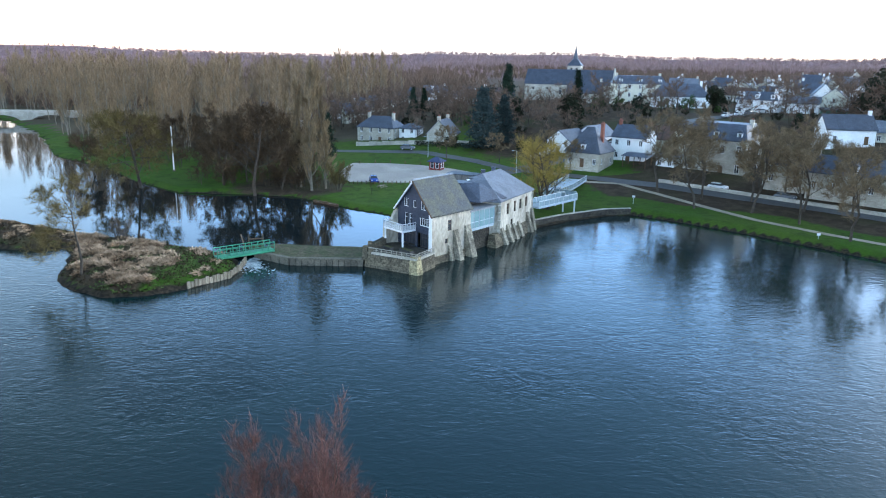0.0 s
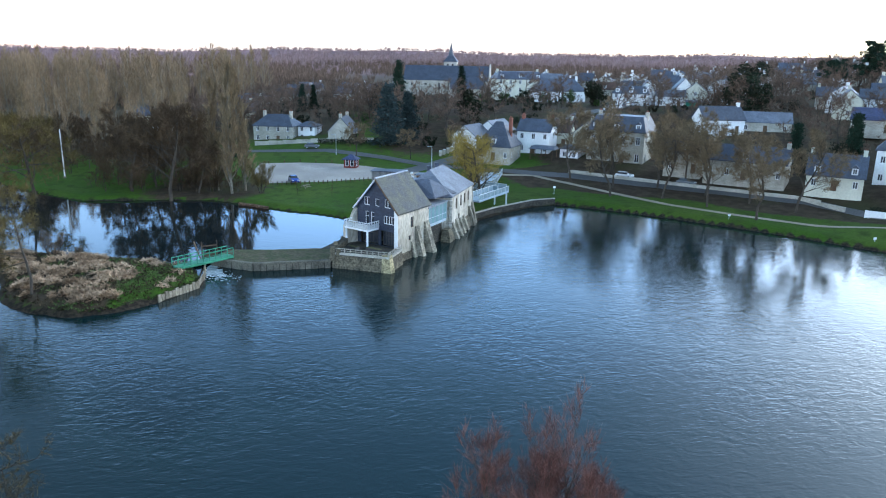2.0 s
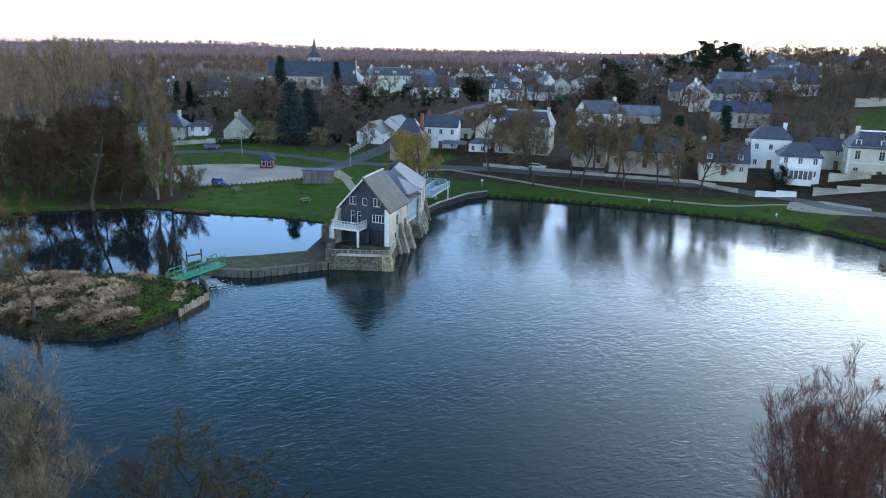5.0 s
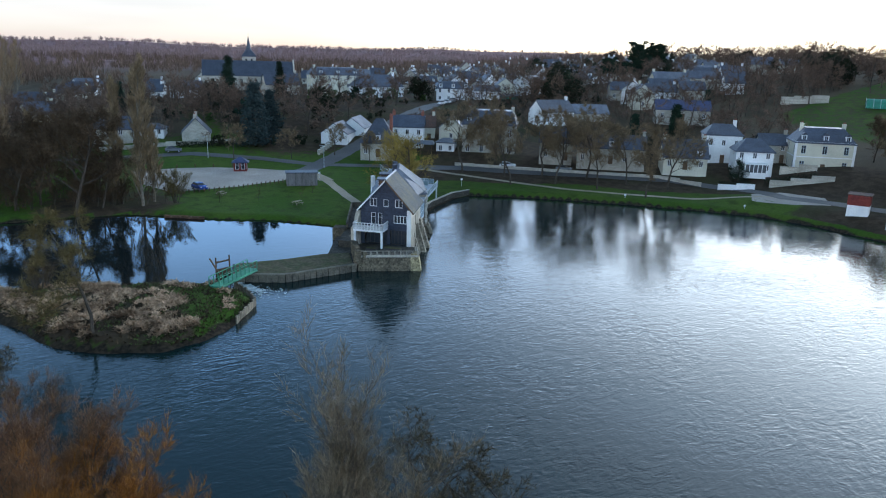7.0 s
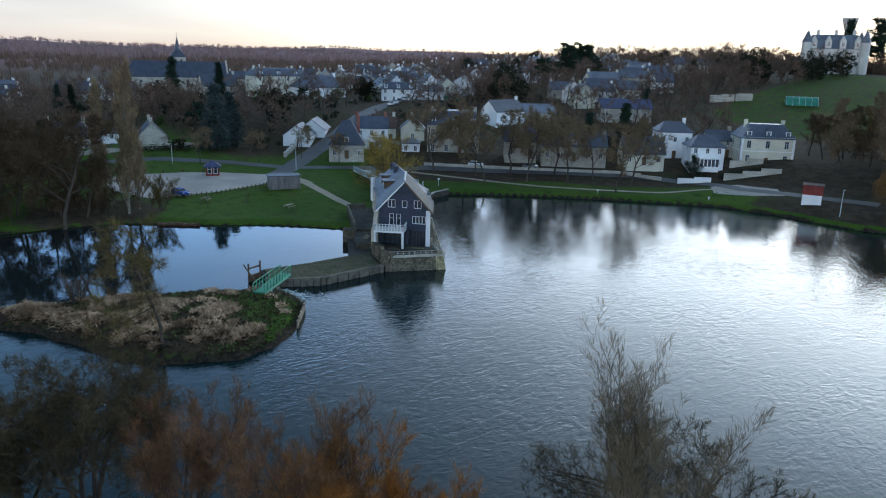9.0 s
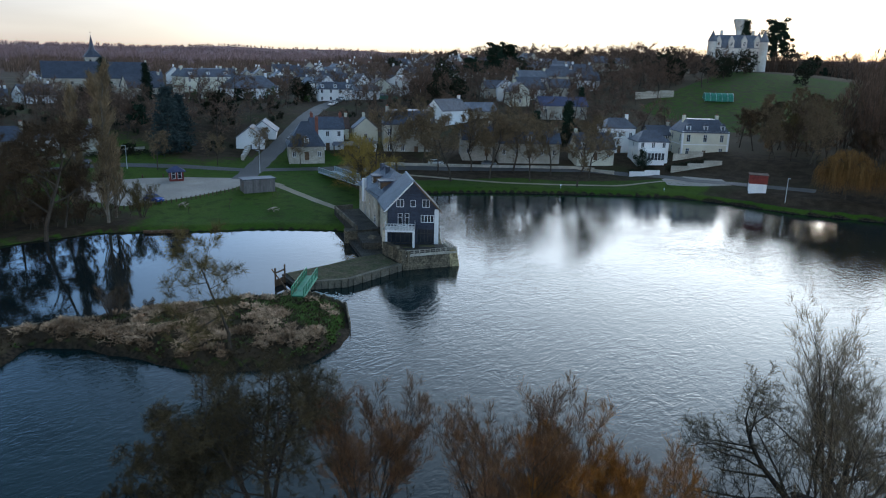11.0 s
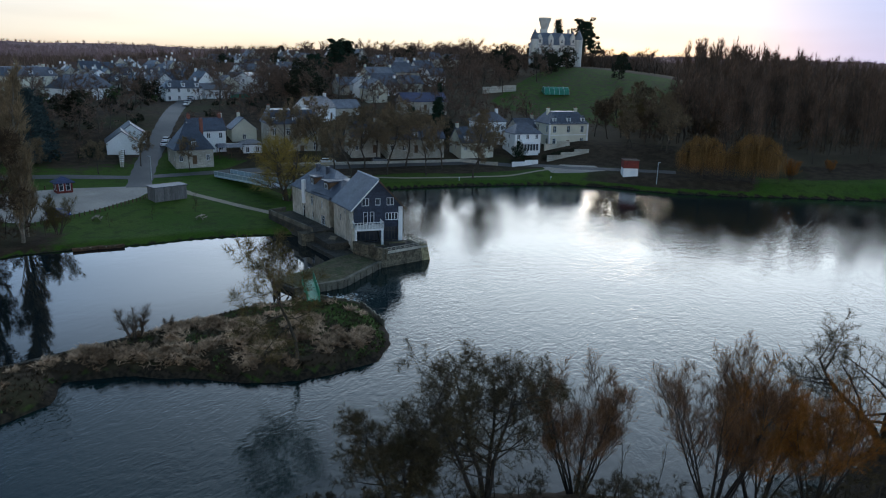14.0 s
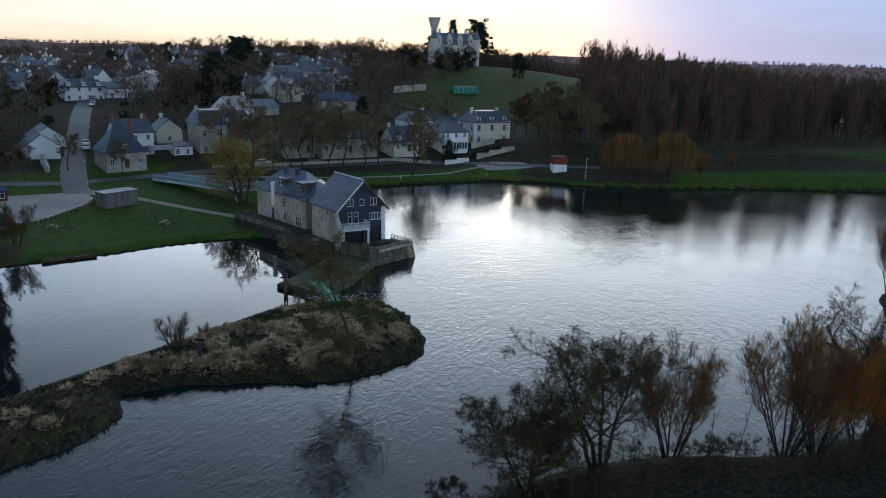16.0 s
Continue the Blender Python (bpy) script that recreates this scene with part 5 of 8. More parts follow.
    part("footing", Shape().prism([tuple(x) for x in (Vector(n2) - u * 3.2 + o * 1.2, Vector(f2) + o * 1.0, Vector(f2) - o * 0.3, Vector(n2) - u * 3.0 - o * 1.0)], -1.5, 2.0,
                                  [tuple(x) for x in (Vector(n2) - u * 2.0 + o * 0.15, Vector(f2) + o * 0.15, Vector(f2) - o * 0.3, Vector(n2) - u * 2.0 - o * 1.0)]), M["rubble"], root, "battered rubble base")
    for t, reach, hgt in ((0.4, 1.9, 2.7), (2.6, 2.0, 2.9), (5.0, 1.8, 2.6), (7.4, 1.7, 2.6), (11.2, 1.8, 3.6), (13.3, 1.4, 4.0)):
        p = Vector(n2) + u * t
        part("buttress", Shape().prism([tuple(x) for x in (p, p + o * reach, p + u * 0.9 + o * reach, p + u * 0.9)], -1.2, hgt,
                                       [tuple(x) for x in (p, p + o * 0.2, p + u * 0.9 + o * 0.2, p + u * 0.9)]), M["buttress"], root, "sloping pale masonry buttress")
    return root


def build_link():
    root = thing("glazed_link", Matrix.Translation(MO), "glazed first-floor link with a flat zinc roof joining two mill houses", "walkway")
    c, n2 = Vector(rel(C)), Vector(rel(N2))
    u = (n2 - c).normalized()
    n = Vector((u.y, -u.x))
    p0, p1 = c - u * 0.2 - n * 0.2, n2 - u * 1.4 - n * 0.2
    part("floor", Shape().prism([tuple(x) for x in (p0, p1, p1 - n * 3, p0 - n * 3)], 3.5, 3.9), M["grey_paint"], root)
    part("roof", Shape().prism([tuple(x) for x in (p0 + n * 0.3, p1 + n * 0.3, p1 - n * 3.2, p0 - n * 3.2)], 6.7, 6.95), M["zinc"], root, "flat zinc roof")
    k = 5
    for i in range(k + 1):
        q = p0.lerp(p1, i / k)
        part("mullion", Shape().box(q.x - 0.06, q.y - 0.06, 3.9, q.x + 0.06, q.y + 0.06, 6.7), M["grey_paint"], root)
        if i < k:
            r = p0.lerp(p1, (i + 1) / k)
            a, b = q + u * 0.06, r - u * 0.06
            part("pane", Shape().prism([tuple(x) for x in (a, b, b - n * 0.03, a - n * 0.03)], 3.95, 6.65), M["glass_clear"], root)
    part("guard_rail", Shape().bar((*p0, 4.9), (*p1, 4.9), 0.05), M["grey_paint"], root)
    part("inner_wall", Shape().prism([tuple(x) for x in (p0 - n * 2.8, p1 - n * 2.8, p1 - n * 3, p0 - n * 3)], 2.0, 6.7), M["mill_wall"], root)
    part("arch_pier", Shape().prism([tuple(x) for x in (c + u * 0.1 - n * 1.0, n2 - u * 1.5 - n * 1.0, n2 - u * 1.5 - n * 2.2, c + u * 0.1 - n * 2.2)], -1.0, 3.5), M["dark_stone"], root, "shaded stone wall under the link")


def build_terrace():
    root = thing("terrace", Matrix(), "walled stone terrace with a pale railing round the mill", "terrace")
    t1, t2, t3 = (-2.9, 96.6), (-11.0, 101.0), (-8.6, 107.6)
    a2 = (-0.2, 101.2)
    poly = [t2, t1, a2, (-0.5, 103.2), B, t3]
    inner = [(x + (-4.6 - x) * 0.06, y + (102.9 - y) * 0.06) for x, y in poly]
    part("base", Shape().prism(poly, -1.5, 1.95, inner), M["rubble"], root, "rubble retaining wall, mossy at the corner")
    part("paving", Shape().prism(inner, 1.95, 2.05), M["dark_stone"], root, "dark damp paving")
    part("corner_batter", Shape().prism([(-4.2, 97.15), (-2.85, 96.2), (-2.0, 97.1), (-1.9, 98.7)], -1.2, 2.55, [(-4.0, 97.6), (-3.0, 97.0), (-2.55, 97.6), (-2.4, 98.6)]), M["yellow_rubble"], root, "broad yellowish battered corner masonry")
    q1, q2, q3 = (inner[0], inner[1], inner[2])
    rail_lines = [(q1, q2), (q2, q3)]
    for p, q in rail_lines:
        p, q = Vector(p), Vector(q)
        d = (q - p).normalized()
        n = Vector((-d.y, d.x))
        part("coping", Shape().prism([tuple(x) for x in (p - n * 0.05, q - n * 0.05, q + n * 0.4, p + n * 0.4)], 2.05, 2.35), M["stone"], root)
        k = int((q - p).length / 0.8)
        part("handrail", Shape().bar((*(p + n * 0.15), 2.95), (*(q + n * 0.15), 2.95), 0.06).bar((*(p + n * 0.15), 2.65), (*(q + n * 0.15), 2.65), 0.04), M["rail_stone"], root, "weathered pale railing")
        for i in range(k + 1):
            r = p.lerp(q, i / k) + n * 0.15
            part("post", Shape().box(r.x - 0.06, r.y - 0.06, 2.3, r.x + 0.06, r.y + 0.06, 2.95), M["rail_stone"], root)
    for k, (x, y, w, h) in enumerate(((-10.7, 101.5, 1.0, 3.1), (-10.1, 103.0, 0.9, 3.4), (-9.5, 104.4, 0.8, 3.0), (-9.9, 100.9, 0.8, 2.9))):
        part("rubble_block", Shape().prism([(x - w / 2, y - w / 2), (x + w / 2, y - w * 0.4), (x + w * 0.45, y + w / 2), (x - w * 0.4, y + w / 2)], 1.2, h,
                                           [(x - w * 0.35, y - w * 0.4), (x + w * 0.4, y - w * 0.3), (x + w * 0.3, y + w * 0.4), (x - w * 0.3, y + w * 0.3)]), M["rubble"], root, "mossy rubble block")
    part("parapet", Shape().prism([(-11.0, 101.0), (-10.4, 100.8), (-7.9, 106.6), (-8.6, 107.4)], 1.0, 3.0), M["rubble"], root, "broken rubble parapet")
    for x, y, w, dp in ((-4.6, 101.6, 2.6, 0.8), (-7.4, 103.2, 1.6, 0.7)):
        pl = thing("planter", pose(x, y, 2.05, 0, 0, -52), "dark timber planter with low dry plants on the terrace", "planter", "terrace planters")
        part("trough", Shape().box(-w / 2, -dp / 2, 0, w / 2, dp / 2, 0.5), M["wood_dark"], pl)
        part("soil", Shape().box(-w / 2 + 0.06, -dp / 2 + 0.06, 0.5, w / 2 - 0.06, dp / 2 - 0.06, 0.56), M["turf"], pl)
    # stepped weir stones beside the pond
    w = thing("weir_platform", Matrix(), "dark stepped stone weir platform between pond and mill", "weir")
    part("lower_step", Shape().prism([(-12, 108.5), (-8.6, 106.8), (-1.0, 116.6), (-4.8, 119.4)], -1.2, 1.0), M["dark_stone"], w)
    part("upper_step", Shape().prism([(-8.6, 111.8), (-5.9, 109.4), (-0.8, 116.2), (-3.7, 118.5)], 1.0, 2.0), M["dark_stone"], w)
    part("end_pier", Shape().prism([(-6.3, 118.4), (-4.6, 117.0), (-3.2, 118.8), (-4.8, 120.2)], -1.2, 2.4), M["rubble"], w, "pale stone pier")
    pl = thing("mill_forecourt", Matrix(), "concrete forecourt with low walls along the pond front of the mill", "terrace")
    part("slab", Shape().prism([(-4.0, 118.0), (0.0, 115.4), (9.4, 130.8), (5.0, 133.2)], -0.8, 2.3), M["dark_stone"], pl)
    for p, q in (((-4.0, 118.0), (5.0, 133.2)), ((5.0, 133.2), (8.6, 132.0))):
        p, q = Vector(p), Vector(q)
        d = (q - p).normalized()
        n = Vector((d.y, -d.x))
        part("low_wall", Shape().prism([tuple(x) for x in (p, q, q + n * 0.3, p + n * 0.3)][::-1], 2.3, 3.1), M["concrete"], pl)
    for i in range(7):
        part("stair_tread", Shape().box(-5.2 - i * 0.28, 112.3, 2.25 - i * 0.18, -4.9 - i * 0.28, 113.6, 2.43 - i * 0.18), M["concrete"], w)


def build_spit():
    root = thing("sluice_spit", Matrix(), "grassed stone spit edged with concrete piles below the mill", "quay")
    poly = [(-28.0, 105.3), (-21.9, 101.4), (-11.0, 101.3), (-8.6, 107.4), (-12.5, 108.8), (-19, 109.0), (-26.2, 110.2)]
    part("body", Shape().prism(poly, -1.4, 0.95), M["dark_stone"], root)
    inner = [(x + (-18 - x) * 0.05, y + (105.3 - y) * 0.1) for x, y in poly]
    part("turf", Shape().prism(inner, 0.95, 1.12), M["turf"], root, "rough winter turf")
    for p, q in (((-28.0, 105.3), (-21.9, 101.4)), ((-21.9, 101.4), (-11.0, 101.3))):
        p, q = Vector(p), Vector(q)
        d = (q - p).normalized()
        n = Vector((d.y, -d.x))
        k = int((q - p).length / 0.85)
        part("capping", Shape().prism([tuple(x) for x in (p + n * 0.35, q + n * 0.35, q - n * 0.25, p - n * 0.25)], 0.95, 1.2), M["concrete"], root, "concrete capping beam")
        for i in range(k):
            a = p.lerp(q, (i + 0.06) / k)
            b = p.lerp(q, (i + 0.94) / k)
            e = 0.16 + 0.1 * (i % 2)
            part("concrete_panel", Shape().prism([tuple(x) for x in (a + n * e, b + n * e, b - n * 0.1, a - n * 0.1)], -1.2, 0.95), M["concrete"], root)


def build_green_bridge():
    root = thing("footbridge", Matrix(), "green painted steel footbridge over the sluice", "footbridge")
    p, q = Vector((-32.2, 99.6)), Vector((-25.2, 105.0))
    d = (q - p).normalized()
    n = Vector((-d.y, d.x))
    z0, z1 = 1.45, 1.75
    half = 0.75
    part("deck", Shape().prism([tuple(x) for x in (p - n * half, q - n * half, q + n * half, p + n * half)], 1.4, 1.6), M["green_paint"], root)
    k = 9
    for s in (-1, 1):
        e = n * half * s
        part("handrail", Shape().bar((*(p + e), 2.75), (*(q + e), 2.75), 0.06), M["green_paint"], root)
        part("mid_rail", Shape().bar((*(p + e), 2.2), (*(q + e), 2.2), 0.04), M["green_paint"], root)
        part("girder", Shape().bar((*(p + e), 1.35), (*(q + e), 1.35), 0.14), M["green_paint"], root)
        for i in range(k + 1):
            r = p.lerp(q, i / k) + e
            part("post", Shape().box(r.x - 0.05, r.y - 0.05, 1.6, r.x + 0.05, r.y + 0.05, 2.75), M["green_paint"], root)
    gate = thing("sluice_gate", Matrix(), "rusty sluice gate frame with a winding wheel beside the weir", "sluice gate")
    g = Vector((-27.3, 108.2))
    for s in (0, 2.0):
        r = g + d * -s + n * (0.4 * s)
        part("post", Shape().bar((r.x, r.y, -1), (r.x, r.y, 3.0), 0.12), M["wood_brown"], gate)
    r = g - d * 2.0 + n * 0.8
    part("crossbeam", Shape().bar((g.x, g.y, 2.3), (r.x, r.y, 2.3), 0.12), M["wood_brown"], gate)
    part("gate_board", Shape().prism([(g.x, g.y), (g.x - 0.1, g.y + 0.1), (r.x - 0.1, r.y + 0.1), (r.x, r.y)], -1, 1.3), M["wood_brown"], gate)
    part("raking_beam", Shape().bar((-29.2, 105.4, 0.4), (-30.4, 107.0, 3.2), 0.11), M["wood_brown"], gate)
    single("weir_foam", foam_shape(), M["foam"], Matrix(), "churning white water below the sluice", "water", kind="stuff")


def foam_shape():
    r = random.Random(5)
    s = Shape()
    for i in range(260):
        t = r.random()
        x = -27.5 + 3.5 * t * r.gauss(0.6, 0.5) - 0.5
        y = 103.8 - 6.5 * t + r.gauss(0, 0.9)
        w = r.uniform(0.08, 0.45) * (1.2 - t)
        a = r.uniform(0, 3.14)
        dx, dy = math.cos(a) * w * 1.8, math.sin(a) * w * 1.8
        s.add([(x - dx, y - dy, 0.02), (x + dy * 0.5, y - dx * 0.5, 0.05), (x + dx, y + dy, 0.02), (x - dy * 0.5, y + dx * 0.5, 0.05)], [(0, 1, 2, 3)])
    return s


def build_ramp():
    """The raised walkway from the long house to the bank, with pale railings."""
    root = thing("raised_walkway", Matrix(), "raised walkway on steel posts with pale blue-grey glazed railings", "walkway")
    line = [Vector((17.6, 128.2)), Vector((26.4, 137.6)), Vector((23.0, 143.0)), Vector((27.5, 152.0)), Vector((33.5, 167.0))]
    zs = [4.1, 4.1, 3.9, 3.6, 3.1]
    for i in range(len(line) - 1):
        p, q, a, b = line[i], line[i + 1], zs[i], zs[i + 1]
        d = (q - p).normalized()
        n = Vector((-d.y, d.x))
        h = 1.5 if i < 2 else 2.2
        v = [(*(p - n * h), a), (*(q - n * h), b), (*(q + n * h), b), (*(p + n * h), a)]
        v += [(x, y, z - 0.3) for x, y, z in v]
        part("deck", Shape().add(v, [(0, 1, 2, 3), (7, 6, 5, 4), (0, 4, 5, 1), (1, 5, 6, 2), (2, 6, 7, 3), (3, 7, 4, 0)]), M["grey_paint"], root)
        for s in (-1, 1):
            e = n * (h - 0.05) * s
            part("handrail", Shape().bar((*(p + e), a + 1.05), (*(q + e), b + 1.05), 0.06), M["steel"], root)
            vv = [(*(p + e), a + 0.1), (*(q + e), b + 0.1), (*(q + e), b + 0.95), (*(p + e), a + 0.95)]
            vv += [(x + n.x * 0.03, y + n.y * 0.03, z) for x, y, z in vv]
            part("railing_panel", Shape().add(vv, [(0, 1, 2, 3), (7, 6, 5, 4), (0, 4, 5, 1), (2, 6, 7, 3)]), M["rail_panel"], root)
            k = max(2, int((q - p).length / 1.6))
            for j in range(k + 1):
                r = p.lerp(q, j / k) + e
                z = a + (b - a) * j / k
                part("rail_post", Shape().box(r.x - 0.05, r.y - 0.05, z, r.x + 0.05, r.y + 0.05, z + 1.05), M["steel"], root)
        if i < 2:
            for s in (-1, 1):
                r = q + n * s * (h - 0.2) - d * 0.6
                part("stilt", Shape().box(r.x - 0.13, r.y - 0.13, 0.2, r.x + 0.13, r.y + 0.13, 3.9), M["steel"], root)


def bankwall(name, pts, z0, z1, thick, material, label):
    s = Shape()
    root = thing(name, Matrix(), label, "wall", kind="structure")
    for i, (p, q) in enumerate(zip(pts, pts[1:])):
        p, q = Vector(p), Vector(q)
        d = (q - p).normalized()
        n = Vector((-d.y, d.x)) * thick
        part("wall_run", Shape().prism([tuple(x) for x in (p, q, q + n, p + n)], z0, z1), M[material], root)
        part("coping", Shape().prism([tuple(x) for x in (p - n * 0.1, q - n * 0.1, q + n * 1.1, p + n * 1.1)], z1, z1 + 0.12), M["stone"], root)
    return root


M["balcony_panel"] = mat("pale_grey_panel", (0.45, 0.47, 0.48), (0.38, 0.40, 0.41), 0.8, 5, 0.7, 0.1)
M["wood_dark"] = mat("dark_window_frame", (0.06, 0.055, 0.055), (0.045, 0.042, 0.042), 0.8, 6, 0.6, 0.1)
M["rail_stone"] = mat("weathered_pale_rail", (0.40, 0.37, 0.31), (0.28, 0.26, 0.22), 0.8, 5, 0.9, 0.3)
M["yellow_rubble"] = coursed(mat("yellow_rubble", (0.46, 0.38, 0.22), (0.26, 0.22, 0.13), 0.6, 3.0, 0.95, 0.9, fine_amount=0.5), 0.5, 0.3, 0.8, 0.55)
M["turf"] = mat("rough_turf", (0.065, 0.072, 0.028), (0.105, 0.085, 0.048), 0.6, 3, 0.95, 0.6, fine_amount=0.4)
M["glass_clear"] = mat("blue_green_glass", (0.22, 0.34, 0.36), (0.18, 0.30, 0.32), 0.5, 2, 0.06, 0, fine_amount=0.05, spec=0.6)
M["rail_panel"] = mat("pale_glass_railing", (0.30, 0.38, 0.41), (0.25, 0.33, 0.36), 0.5, 3, 0.15, 0, fine_amount=0.06, spec=0.6)
build_slate_house()
build_long_house()
build_link()
build_terrace()
build_spit()
build_green_bridge()
build_ramp()
bankwall("quay_wall", [(18.2, 128.6), (24, 133.6), (34, 140.0), (39.5, 141.2)], -1.2, 1.35, 0.5, "dark_stone", "old stone quay wall along the river lawn")


# ---- the town ----
house("cream_house", 122.6, 106.3, -48, 13.2, 10, 7.6, 3.2, "cream", "slate", "large cream house with white quoins, blue-grey shutters and three dormers", z=5.2, hip=2.2, cols=3, rows=2, side=2,
      dormers=3, chimneys=2, win=(1.1, 2.0), flat=4.5, quoin=True, frames=M["grey_paint"])
house("bay_house", 106.0, 114.2, -46, 8.6, 8, 5.6, 2.6, "white", "slate", "white house with a hipped slate roof and a garden bay", z=5.0, hip=2.6, cols=3, rows=2, chimneys=0, door=False)
house("tall_white_house", 112.3, 127.4, -46, 9.0, 8.5, 7.6, 2.4, "white", "slate", "tall white house with a slate roof and white chimney", z=5.4, hip=2.0, cols=3, rows=2, side=2, chimneys=1)
house("dormer_house", 95.6, 126.4, -43, 10.5, 8, 3.4, 3.9, "cream", "slate", "low stone house with a slate roof and two dormers", z=4.9, cols=3, rows=1, dormers=2, chimneys=2)
house("grey_annex", 121.5, 118.5, -46, 7, 7, 5.0, 2.4, "stone", "slate", "grey stone annex under a slate roof behind the cream house", z=6.0, cols=2, rows=2)
house("long_stone_house", 84.5, 140.5, -46, 17, 7, 4.4, 3.0, "stone", "slate", "long low stone house with slate roof behind the park trees", z=5.0, cols=5, rows=1, chimneys=2, dormers=1)
house("stone_cottage", 76.5, 152.5, -44, 8.5, 7, 5.0, 3.6, "stone", "slate", "narrow stone cottage with a tall dormer by the park", z=5.0, cols=2, rows=1, dormers=1)
house("manor_house", 69.2, 171.6, -43, 14.5, 11, 8.6, 3.4, "stone", "slate", "large stone manor with a mansard slate roof and tall chimneys", z=4.6, hip=1.2, flat=6.5, cols=4, rows=2, side=2, dormers=3, chimneys=2, win=(1.1, 2.0))
house("manor_wing", 58.5, 177.5, -43, 5, 6, 3.2, 0.9, "paint", "slate", "small white pavilion beside the manor", z=4.6, hip=1.5, cols=2, rows=1, chimneys=0, door=False)
house("hipped_house", 39.2, 181.5, -36, 9.2, 9.2, 4.2, 5.6, "stone", "slate", "stone corner house with a steep hipped slate roof and dormers", z=4.4, hip=3.6, cols=3, rows=1, side=2, dormers=1, chimneys=1, brick=True)
house("cafe_house", 52.0, 187.5, -36, 9, 8, 6.4, 2.8, "white", "slate", "white house with rooflights and a tall brick chimney", z=5.2, cols=3, rows=2, chimneys=2, brick=True)
house("tile_house", 60.5, 193.5, -36, 8, 7, 4.4, 3.0, "cream", "tile", "cream cottage with a brown tiled roof", z=6.4, cols=2, rows=1)
house("gabled_cottage", 67.0, 187.0, 50, 7, 7, 4.0, 3.0, "cream", "slate", "cream gabled cottage with three rooflights", z=6.8, cols=2, rows=1)
house("white_barn", 37.5, 202.5, 48, 10, 7.5, 4.3, 2.8, "white", "slate", "white gabled house end-on to the street", z=4.6, cols=2, rows=1, side=1, chimneys=0)
house("white_barn", 46.5, 208.5, 48, 11, 7.5, 4.3, 2.8, "white", "slate_light", "white gabled house beside the street", z=5.4, cols=2, rows=1, side=0, chimneys=0)
house("villa", 94.0, 279.5, -8, 20, 11, 5.2, 4.4, "white", "slate", "white villa with a hipped slate roof and glazed porch", z=13.2, hip=3.5, cols=6, rows=1, side=2, chimneys=1)
house("hotel", 81.0, 292.5, -4, 19.5, 11, 9.2, 2.8, "cream", "slate", "pale three-storey hotel with three dormers in its mansard roof", z=13.2, hip=1.4, flat=6, cols=5, rows=3, side=3, dormers=3, chimneys=2, win=(1.0, 1.7))
house("dark_house", 62.5, 305, -8, 14, 9, 5, 4.5, "stone", "slate", "stone house with a big dark slate roof near the church", z=13, cols=3, rows=1)
house("roadside_house", -17.0, 229.5, -24, 12.5, 8.5, 5.4, 3.0, "stone", "slate", "two-storey stone house with a hipped slate roof by the road", z=4.0, hip=3.0, cols=4, rows=2, side=2, chimneys=2)
house("white_annex", -7.5, 227.5, -24, 5.5, 6, 5.0, 1.2, "white", "slate", "small white annex beside a stone house", z=4.2, hip=1.8, cols=2, rows=2, chimneys=0, door=False)
house("stone_cottage", 2.6, 222.5, 72, 10, 7.6, 4.2, 4.0, "stone", "slate", "stone cottage with a steep gable towards the road", z=4.2, cols=2, rows=1, side=1, dormers=0, chimneys=2)
house("street_house", 110.5, 247.5, -36, 13, 8, 5.4, 2.4, "white", "slate", "white two-storey street house with dormers", z=13.6, hip=1.5, cols=4, rows=2, side=2, dormers=3, chimneys=1)
house("gabled_house", 137.0, 248.5, 58, 9, 8, 5.2, 3.2, "cream", "slate_light", "pale gabled house beside a white bungalow", z=14.6, cols=2, rows=2, chimneys=1)
house("white_block", 149.0, 246.5, 20, 13, 8, 5.6, 2.0, "white", "slate", "bright white house above the green garage", z=16.4, cols=3, rows=2, chimneys=0)
house("white_block", 162.0, 252.5, 22, 9, 8, 4.6, 1.6, "white", "slate", "lower bright white house on the same lane", z=17.0, cols=2, rows=1, chimneys=0)
house("gabled_house", 107.5, 188.0, -8, 12, 8.6, 4.2, 3.4, "white", "slate", "white gabled house with a dark roof above the park", z=10.4, cols=2, rows=1)
house("long_barn", 122.5, 187.5, -30, 14, 8, 3.4, 2.6, "stone", "slate_light", "long stone barn with a pale slate roof", z=10.4, cols=3, rows=1, chimneys=0)
house("blue_roofed_barn", 143.5, 164.5, -45, 17, 9, 3.6, 2.8, "stone", "blue_roof", "long stone barn with a deep blue slate roof", z=12.6, cols=3, rows=1, chimneys=0)
house("teal_house", 124.0, 244.0, -30, 10, 9, 4.0, 2.0, "white", "slate", "white bungalow above a green garage", z=14.2, cols=2, rows=1, chimneys=0)
house("green_garage", 132.5, 239.5, -30, 8, 6, 2.4, 0.5, "green_sheet", "slate_light", "low green garage beside a bungalow", z=13.9, cols=1, rows=1, chimneys=0, win=(0.9, 0.8))


